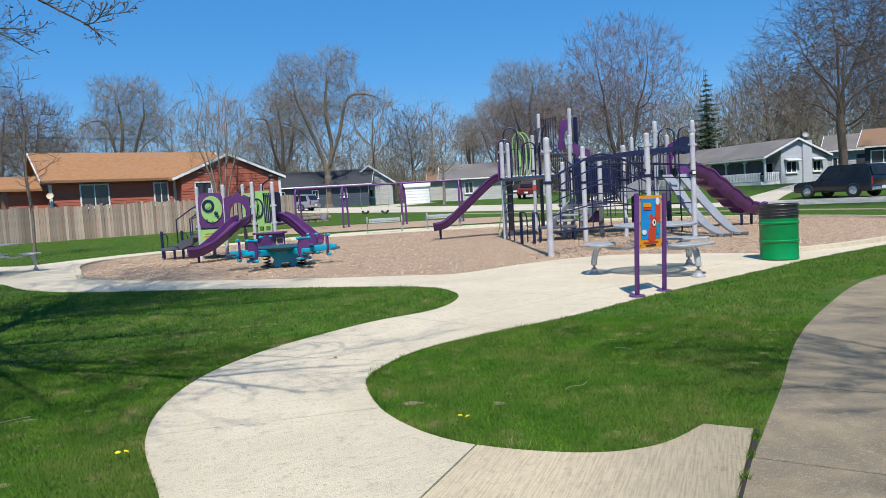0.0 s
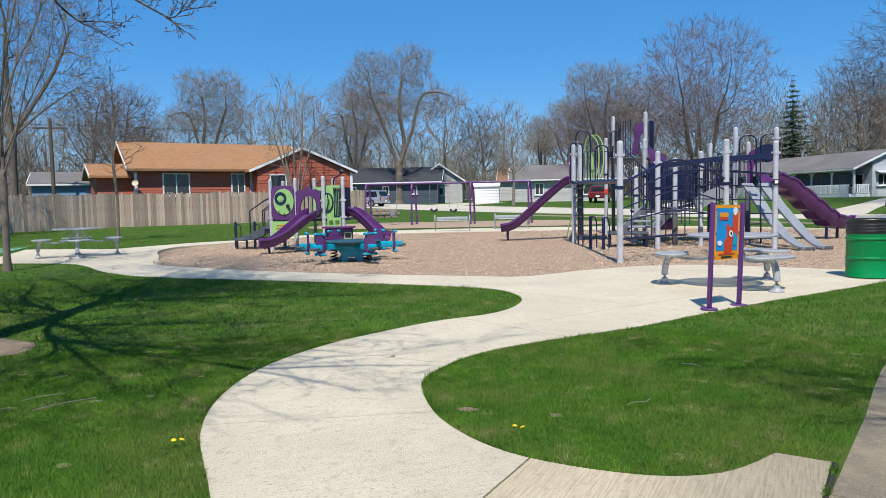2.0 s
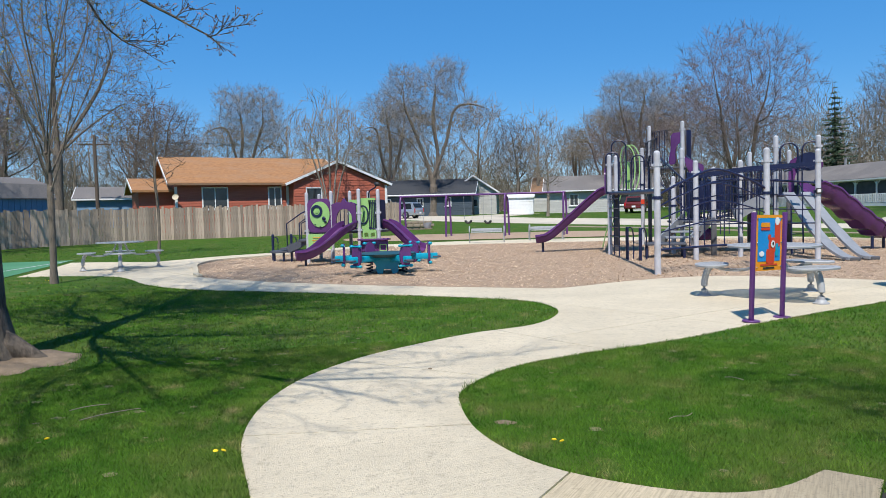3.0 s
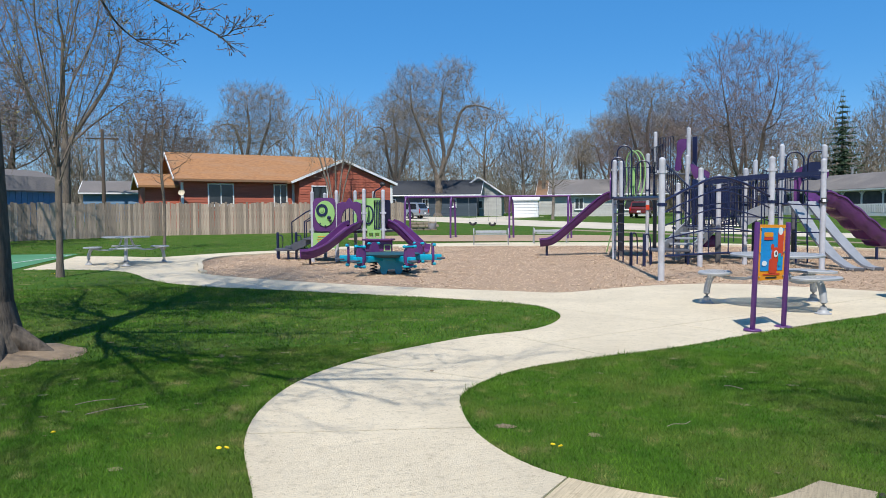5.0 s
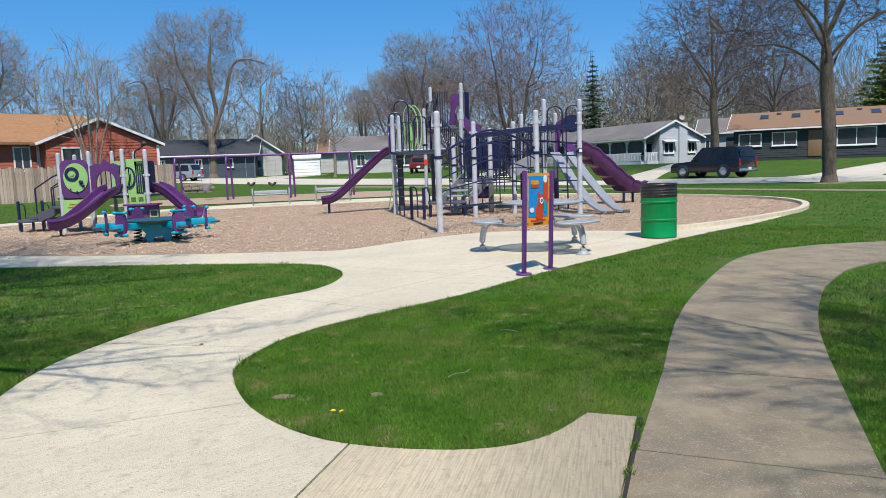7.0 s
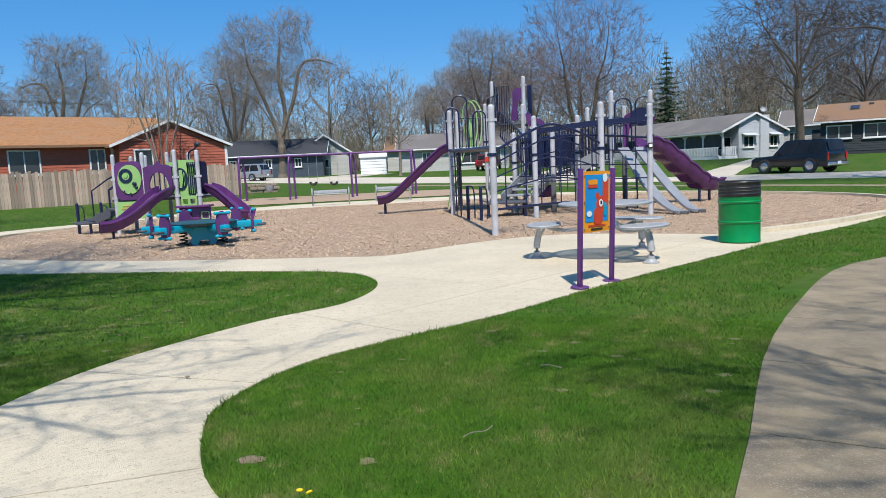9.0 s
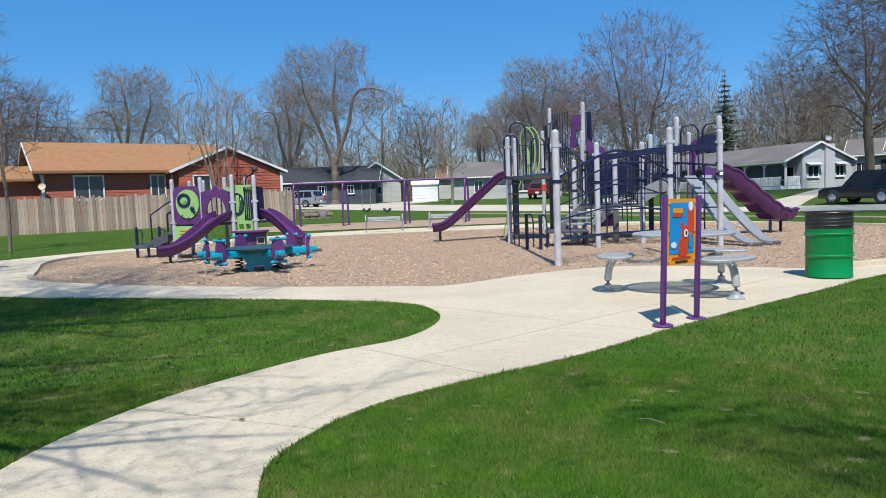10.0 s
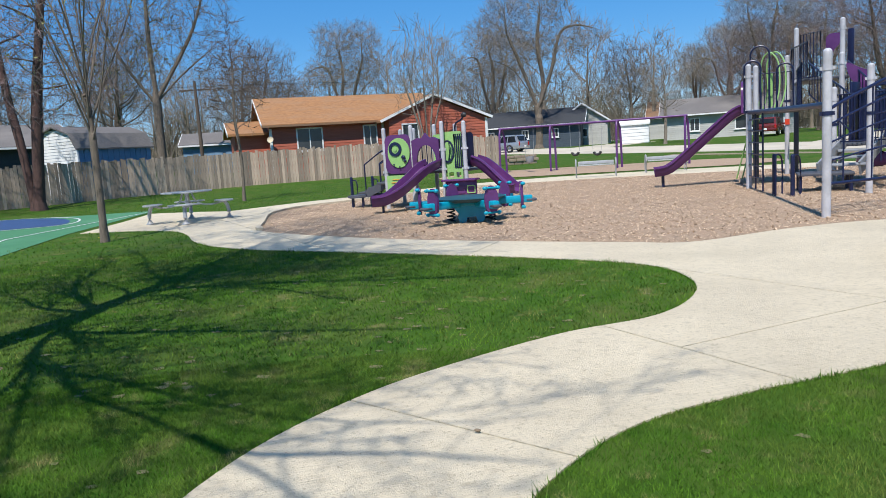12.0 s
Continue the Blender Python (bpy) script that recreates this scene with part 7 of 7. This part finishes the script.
# ---- vehicles ----
def vehicle(label, m, paint, L, W, H, wheel, hood, tail, dark=CARGLASS, category="car"):
    """A car along x, nose at +x: body with shaped sides, glasshouse, wheels, lamps and bumpers."""
    c = thing("car", label, category, m)
    belt = H * 0.54
    prof = [(-L / 2, 0.32), (-L / 2, belt), (-L / 2 + 0.02, belt + 0.04), (L / 2 - hood, belt + 0.02), (L / 2 - 0.25, belt - 0.08), (L / 2, belt - 0.22), (L / 2, 0.34)]
    bm = plate(bmesh.new(), prof, pose(0, -W / 2, 0), W)
    bmesh.ops.bevel(bm, geom=[e for e in bm.edges if e.calc_face_angle(0) > 0.5], offset=0.05, segments=2, affect="EDGES", profile=0.6)
    body = part("body", bm, paint, c)
    top = [(-L / 2 + 0.02, belt), (-L / 2 + tail, H - 0.04), (-L / 2 + tail + 0.2, H), (L / 2 - hood - 0.85, H), (L / 2 - hood - 0.7, H - 0.05), (L / 2 - hood + 0.02, belt)]
    bm = plate(bmesh.new(), top, pose(0, -W / 2 + 0.06, 0), W - 0.12)
    for v in bm.verts:
        v.co.y *= 1 - 0.13 * max(0, (v.co.z - belt) / (H - belt))
    part("cabin", bm, paint, c)
    gl = [(-L / 2 + 0.14 + tail * 0.5, belt + 0.06), (-L / 2 + tail + 0.12, H - 0.12), (L / 2 - hood - 0.92, H - 0.12), (L / 2 - hood - 0.28, belt + 0.06)]
    for sgn in (-1, 1):
        for x0, x1 in ((0.0, 0.3), (0.33, 0.62), (0.65, 1.0)):
            q = [tuple(np.array(gl[0]) * (1 - x) + np.array(gl[3]) * x) for x in (x0, x1)] + [tuple(np.array(gl[1]) * (1 - x) + np.array(gl[2]) * x) for x in (x1, x0)]
            bm = plate(bmesh.new(), q, Matrix(), 0.02)
            for v in bm.verts:
                k = (v.co.z - belt) / (H - belt)
                v.co.y = sgn * ((W / 2 - 0.06) * (1 - 0.13 * k) + 0.002 + v.co.y * 0.3)
            part("side_window", bm, dark, c)
    part("rear_window", box(bmesh.new(), (-L / 2 + tail * 0.5 - 0.01, 0, (belt + H) / 2 + 0.03), (0.03, W * 0.72, (H - belt) * 0.6), 0, 0, Matrix.Rotation(math.atan2(tail, H - belt), 4, "Y")), dark, c)
    part("windscreen", box(bmesh.new(), (L / 2 - hood - 0.33, 0, (belt + H) / 2), (0.03, W * 0.74, (H - belt) * 1.1), 0, 0, Matrix.Rotation(radians(-48), 4, "Y")), dark, c)
    for x in (-L * 0.29, L * 0.31):
        for sgn in (-1, 1):
            y = sgn * (W / 2 - 0.07)
            t = part("wheel", lathe(bmesh.new(), [(wheel * 0.6, -0.11), (wheel * 0.94, -0.11), (wheel, -0.07), (wheel, 0.07), (wheel * 0.94, 0.11), (wheel * 0.6, 0.11)], 28), BLACKP, c)
            t.matrix_basis = pose(x, y, wheel, 90, 0, 0)
            part("rim", lathe(bmesh.new(), [(0, -0.1), (wheel * 0.2, -0.115), (wheel * 0.56, -0.08), (wheel * 0.7, -0.112), (wheel * 0.7, 0.112), (wheel * 0.56, 0.08), (wheel * 0.2, 0.115), (0, 0.1)], 24), CHROME, t)
            part("wheel_arch", plate(bmesh.new(), oval(wheel * 1.08, wheel * 1.08, 24, x, wheel), pose(0, sgn * (W / 2 + 0.004) - 0.003, 0), 0.006), BLACKP, c)
    part("bumper", box(bmesh.new(), (-L / 2 - 0.05, 0, 0.46), (0.16, W * 0.94, 0.22), 0, 0.04), CHROME if wheel > 0.35 else paint, c)
    part("bumper", box(bmesh.new(), (L / 2 + 0.02, 0, 0.45), (0.14, W * 0.94, 0.24), 0, 0.04), CHROME if wheel > 0.35 else paint, c)
    for sgn in (-1, 1):
        part("tail_lamp", box(bmesh.new(), (-L / 2 - 0.005, sgn * (W / 2 - 0.11), belt - 0.1), (0.05, 0.14, 0.4), 0, 0.01), REDLENS, c)
        part("headlight", box(bmesh.new(), (L / 2 - 0.02, sgn * (W / 2 - 0.25), belt - 0.33), (0.06, 0.36, 0.16), 0, 0.02), CHROME, c)
        part("door_mirror", box(bmesh.new(), (L / 2 - hood - 0.4, sgn * (W / 2 + 0.08), belt + 0.1), (0.12, 0.2, 0.16), 0, 0.03), paint, c)
    part("side_trim", box(bmesh.new(), (0, -W / 2 - 0.006, 0.62), (L * 0.86, 0.02, 0.05)), CHROME if wheel > 0.35 else paint, c)
    part("number_plate", box(bmesh.new(), (-L / 2 - 0.135, 0, 0.52), (0.01, 0.32, 0.16)), WHITEP, c)
    return c


vehicle("black full-size SUV parked on the street", pose(19.5, 43.5, ground_z(19.5, 43.5) + 0.02, 0, 0, 123), CARBLK, 4.75, 1.95, 1.86, 0.4, 1.42, 0.24)
vehicle("silver minivan parked by the fence end", pose(-20.1, 63.0, ground_z(-20.1, 63) - 0.02, 0, 0, 165), CARSIL, 4.5, 1.75, 1.52, 0.33, 1.0, 0.35)
vehicle("red car parked on a driveway", pose(1.7, 66.5, ground_z(1.7, 66.5) + 0.03, 0, 0, 80), CARRED, 4.4, 1.75, 1.45, 0.33, 1.1, 0.5)


# ---- utility pole, edging, small things ----
def utility_pole(m):
    t = thing("utility_pole", "weathered wooden utility pole with cross-arm", "pole", m)
    part("pole", rod(bmesh.new(), (0, 0, -0.2), (0, 0, 7.2), 0.16, 0.11, 12), WOODP, t)
    part("cross_arm", box(bmesh.new(), (0, 0, 6.5), (2.4, 0.1, 0.12)), WOODP, t)
    for x in (-1.1, -0.5, 0.5, 1.1):
        part("insulator", rod(bmesh.new(), (x, 0, 6.55), (x, 0, 6.75), 0.05), GREYM, t)
    for x in (-1.1, 0.5, 1.1):
        part("wire", pipe(bmesh.new(), [(x - 22 + 44 * k / 16, 4 * (k / 8 - 1), 6.75 - 0.9 * (k / 8 - 1) ** 2) for k in range(17)], 0.007, 4), BLACKP, t)


utility_pole(at_ground(-38.5, 45.3, 25))


def dandelion(x, y, n, seed):
    rng = random.Random(seed)
    t = thing("dandelion", "small yellow dandelion clump in the lawn", "flower", pose(x, y, 0))
    for i in range(n):
        dx, dy, h = rng.uniform(-0.07, 0.07), rng.uniform(-0.05, 0.05), rng.uniform(0.035, 0.055)
        st = part("stem", rod(bmesh.new(), (dx, dy, 0), (dx, dy, h), 0.002, n=5), BLADE, t)
        part("flower_head", lathe(bmesh.new(), [(0, 0.01), (0.009, 0.009), (0.015, 0.004), (0.013, 0.0), (0, -0.003)], 14), YELLOW, st).matrix_basis = pose(dx, dy, h, rng.uniform(-25, 25), rng.uniform(-25, 25), 0)


dandelion(0.3, 3.46, 2, 1)
dandelion(-1.56, 3.0, 2, 2)
dandelion(-2.6, 3.06, 1, 4)
dandelion(-11.6, 12.4, 3, 3)


def litter():
    t = thing("fallen_stick", "thin dry fallen twig on the lawn", "stick", pose(0.95, 4.1, 0.05, 0, 0, 35))
    part("stick", pipe(bmesh.new(), spline([(-0.09, 0, -0.015), (-0.03, 0.012, -0.01), (0.03, -0.01, -0.01), (0.09, 0.012, -0.005)], 4), 0.0025, 6), BARK_PALE, t)
    for x, y, rz, n in ((-2.68, 3.6, 62, 0.2), (-2.95, 3.72, 55, 0.13), (1.4, 5.2, -30, 0.07)):
        t = thing("fallen_stick", "straight pale fallen twig on the lawn", "stick", pose(x, y, 0.03, 0, 2, rz))
        part("stick", pipe(bmesh.new(), spline([(-n, 0, -0.008), (-n * 0.3, 0.006, 0), (n * 0.4, -0.004, 0.002), (n, 0.006, -0.006)], 4), 0.003, 6), BARK_PALE, t)
    p = thing("pebble", "dark pebble on the concrete path", "stone", pose(-0.93, 5.2, 0.02))
    part("pebble", ball(bmesh.new(), (0, 0, 0.006), 0.014, (1.2, 0.8, 0.5)), SOIL, p)


litter()


def soil_patch(x, y, rx, ry, seed, h=0.02):
    rng = random.Random(seed)
    bm = bmesh.new()
    rows = []
    n = 22
    off = [rng.uniform(0.75, 1.15) for _ in range(n)]
    c = bm.verts.new((0, 0, h))
    for k, f in ((1, 0.5), (2, 1.0)):
        rows.append([bm.verts.new((rx * f * off[i] * math.cos(6.283 * i / n), ry * f * off[i] * math.sin(6.283 * i / n), h * (1 - f) ** 0.7 + 0.004)) for i in range(n)])
    for i in range(n):
        bm.faces.new((c, rows[0][i], rows[0][(i + 1) % n]))
        bm.faces.new((rows[0][i], rows[1][i], rows[1][(i + 1) % n], rows[0][(i + 1) % n]))
    ob = part("bare_soil", bm, SOIL)
    ob.location = (x, y, ground_z(x, y))
    tagged(ob, "bare dry earth patch worn in the lawn", "soil", kind="structure")


soil_patch(-5.2, 4.95, 0.85, 0.6, 5, 0.09)
soil_patch(-0.09, 3.92, 0.07, 0.05, 6, 0.01)
soil_patch(19, 30.2, 0.8, 0.8, 7, 0.06)


def edging():
    t = thing("stone_edging", "low stone garden edging at the fence end", "edging", pose(-12.4, 42.4, ground_z(-12.4, 42.4)))
    for i in range(4):
        for k in range(3):
            part("stone", box(bmesh.new(), (0.38 * i - 0.3 + 0.12 * (k % 2), 0.25 * i - 0.2, 0.08 + 0.19 * k), (0.43, 0.28, 0.18), 32, 0.03), CONCH, t)


edging()


# ---- grass blades and wood chips ----
def bare_spots():
    """Small worn spots in the lawn beside the path: the middle and size of each."""
    g = np.random.default_rng(21)
    n = 260
    x, y = g.uniform(-6.5, 3.6, n), g.uniform(1.6, 9.0, n)
    x = np.where(g.random(n) < 0.6, -1.0 - 5.0 * g.random(n) ** 1.3, x)
    keep = ~inside(x, y, [(p.x, p.y) for p in path_edge]) & (np.hypot(x + 5.2, y - 4.95) > 1.0) & (x < 0.35 + y * 0.42)
    return np.stack((x[keep], y[keep], g.uniform(0.012, 0.038, keep.sum())), 1)


SPOTS = bare_spots()


def thatch():
    """Dry earth and thatch that shows in the worn spots, one ragged flake each."""
    g = np.random.default_rng(22)
    vs, fs = [], []
    for x, y, r in SPOTS:
        base = len(vs)
        for k in range(11):
            a, rr = 6.283 * k / 11, r * g.uniform(0.6, 1.25)
            vs.append((x + 1.35 * rr * math.cos(a), y + rr * math.sin(a), 0.004))
        fs.append(tuple(range(base, base + 11)))
    tagged(raw("bare_soil", vs, fs, THATCH), "small dry bare spots worn in the lawn", "soil", kind="stuff")


thatch()
pave_loop = [(p.x, p.y) for p in path_edge]
mulch_loop = [(p.x, p.y) for p in mulch_edge]
old_line = np.array([(p.x, p.y) for p in spline(OLD_PATH, 40)])


def blades(name, n, lo, hi, height, width, seed, label, start=38, stop=152):
    """Scatter curved blades over the lawns between two distances from the walker's stand."""
    g = np.random.default_rng(seed)
    a = g.uniform(radians(start), radians(stop), n)
    r = np.sqrt(g.uniform(lo * lo, hi * hi, n))
    x, y = 0.65 + r * np.cos(a), -0.2 + r * np.sin(a)
    keep = ~inside(x, y, pave_loop)
    d = np.full(len(x), 9.0)
    for p in old_line:
        d = np.minimum(d, np.hypot(x - p[0], y - p[1]))
    keep &= (d > 0.485 + 0.03 * g.random(len(x))) & ~((y > 6.3) & (d < 0.6)) & ~((y > 7.4) & (d < 0.8))
    keep &= ~((x < -13.6 + (y - 13.5) * -0.45) & (y < 19) & (x < -9))
    keep &= np.hypot(x + 5.2, y - 4.95) > 0.62 + 0.2 * g.random(len(x))
    keep &= ~((x > -6) & (np.hypot(x - 1, y) > 32))
    if lo < 7:
        for sx, sy, sr in SPOTS:
            near = np.abs(x - sx) + np.abs(y - sy) < 3 * sr
            keep[near] &= np.hypot((x[near] - sx) / 1.35, y[near] - sy) > sr * g.uniform(-0.2, 1.5, near.sum())
    x, y = x[keep], y[keep]
    m = len(x)
    h = height * g.uniform(0.55, 1.25, m)
    t = g.uniform(0, 2 * np.pi, m)
    lean = h * g.uniform(0.1, 1.5, m)
    la = g.uniform(0, 2 * np.pi, m)
    z = np.interp(np.hypot(x - 1, y), (0, 34, 44, 70), (0, 0, 0.25, 0.95))
    wx, wy = width * np.cos(t), width * np.sin(t)
    v = np.zeros((m, 3, 3))
    v[:, 0] = np.stack((x - wx, y - wy, z - 0.004), 1)
    v[:, 1] = np.stack((x + wx, y + wy, z - 0.004), 1)
    v[:, 2] = np.stack((x + lean * np.cos(la), y + lean * np.sin(la), z + h), 1)
    me = bpy.data.meshes.new(name)
    me.vertices.add(3 * m)
    me.vertices.foreach_set("co", v.ravel())
    me.loops.add(3 * m)
    me.loops.foreach_set("vertex_index", np.arange(3 * m))
    me.polygons.add(m)
    me.polygons.foreach_set("loop_start", np.arange(m) * 3)
    me.polygons.foreach_set("loop_total", np.full(m, 3))
    me.update(calc_edges=True)
    me.materials.append(BLADE)
    tagged(new(name, me), label, "grass", kind="stuff")


blades("grass", 680000, 1.6, 7.0, 0.022, 0.0019, 1, "short green lawn grass beside the path")
blades("grass", 280000, 7.0, 14.5, 0.026, 0.0045, 2, "green lawn grass round the playground")
blades("grass", 120000, 14.5, 40, 0.03, 0.013, 3, "green lawn grass beyond the playground")
blades("grass", 110000, 0.3, 9.0, 0.034, 0.0075, 6, "green lawn grass behind the path", 152, 398)


def chips(n, loop, box4, size, seed, z, label):
    g = np.random.default_rng(seed)
    x, y = g.uniform(box4[0], box4[1], n), g.uniform(box4[2], box4[3], n)
    keep = inside(x, y, loop)
    x, y = x[keep], y[keep]
    m = len(x)
    t = g.uniform(0, np.pi, m)
    L, W = size * g.uniform(0.5, 1.4, m), size * 0.32 * g.uniform(0.6, 1.4, m)
    tx, ty = g.normal(0, 0.32, m), g.normal(0, 0.32, m)
    v = np.zeros((m, 4, 3))
    for k, (a, b) in enumerate(((-1, -1), (1, -1), (1, 1), (-1, 1))):
        u, w = a * L / 2, b * W / 2
        v[:, k, 0] = x + u * np.cos(t) - w * np.sin(t)
        v[:, k, 1] = y + u * np.sin(t) + w * np.cos(t)
        v[:, k, 2] = z + 0.012 + u * tx + w * ty
    me = bpy.data.meshes.new("wood_chips")
    me.from_pydata(v.reshape(-1, 3).tolist(), [], np.arange(4 * m).reshape(-1, 4).tolist())
    me.materials.append(CHIP)
    tagged(new("wood_chips", me), label, "mulch", kind="stuff")


chips(180000, mulch_loop, (-11.5, 11.5, 11.2, 28.5), 0.032, 4, 0.01, "loose pale brown wood chips")


# taller tufts where the lawn meets the concrete
def tufts():
    g = np.random.default_rng(9)
    edge = np.array(pave_loop)
    d = np.roll(edge, -1, 0) - edge
    seg = np.hypot(d[:, 0], d[:, 1])
    near = (edge[:, 1] < 12.5) & (edge[:, 0] > -9)
    prob = seg * near
    n = 14000
    i = g.choice(len(edge), n, p=prob / prob.sum())
    f = g.random(n)
    x, y = edge[i, 0] + d[i, 0] * f, edge[i, 1] + d[i, 1] * f
    x += g.normal(0, 0.018, n)
    y += g.normal(0, 0.018, n)
    bunch = 0.5 + 0.5 * np.sin(x * 5.3 + 2 * np.sin(y * 3.7)) * np.sin(y * 4.1 + 1.3)
    h = 0.018 + 0.055 * bunch ** 3 * g.random(n)
    ok = ~((x > 1.3) & (y < 3.5)) & (y > 1.2) & ~inside(x, y, pave_loop)
    x, y, h = x[ok], y[ok], h[ok]
    t, la = g.uniform(0, 6.28, len(x)), g.uniform(0, 6.28, len(x))
    vs = np.stack((np.stack((x - 0.003 * np.cos(t), y - 0.003 * np.sin(t), 0 * x), 1), np.stack((x + 0.003 * np.cos(t), y + 0.003 * np.sin(t), 0 * x), 1), np.stack((x + h * 0.6 * np.cos(la), y + h * 0.6 * np.sin(la), h), 1)), 1)
    me = bpy.data.meshes.new("grass_tufts")
    me.from_pydata(vs.reshape(-1, 3).tolist(), [], np.arange(3 * len(x)).reshape(-1, 3).tolist())
    me.materials.append(BLADE)
    tagged(new("grass_tufts", me), "ragged grass fringe along the concrete", "grass", kind="stuff")


tufts()


def joint():
    """Open joint between the pale path and the old walk: dark earth with grass tufts."""
    earth = sweep(bmesh.new(), [(1.02, 1.52, 0.012), (1.465, 2.46, 0.012), (1.64, 2.89, 0.012), (1.795, 3.28, 0.012)], [(-0.012, 0), (-0.006, 0.006), (0.007, 0.006), (0.013, 0)])
    tagged(part("joint", earth, BLACKEARTH), "dark earth-filled joint between two slabs", "joint", kind="structure")
    g = np.random.default_rng(12)
    f = g.random(700)
    f = f[np.sin(f * 23) + 0.6 * np.sin(f * 51 + 1) > 0.5]
    n = len(f)
    x, y = 1.4 + 0.4 * f + g.normal(0, 0.009, n), 2.3 + 0.98 * f + g.normal(0, 0.01, n)
    h = g.uniform(0.015, 0.045, n)
    t, la = g.uniform(0, 6.28, n), g.uniform(0, 6.28, n)
    vs = np.stack((np.stack((x - 0.003 * np.cos(t), y - 0.003 * np.sin(t), 0.012 + 0 * x), 1), np.stack((x + 0.003 * np.cos(t), y + 0.003 * np.sin(t), 0.012 + 0 * x), 1), np.stack((x + h * 0.6 * np.cos(la), y + h * 0.6 * np.sin(la), 0.012 + h), 1)), 1)
    tagged(raw("grass_tufts", vs.reshape(-1, 3).tolist(), np.arange(3 * n).reshape(-1, 3).tolist(), BLADE), "grass tufts growing in a concrete joint", "grass", kind="stuff")


joint()
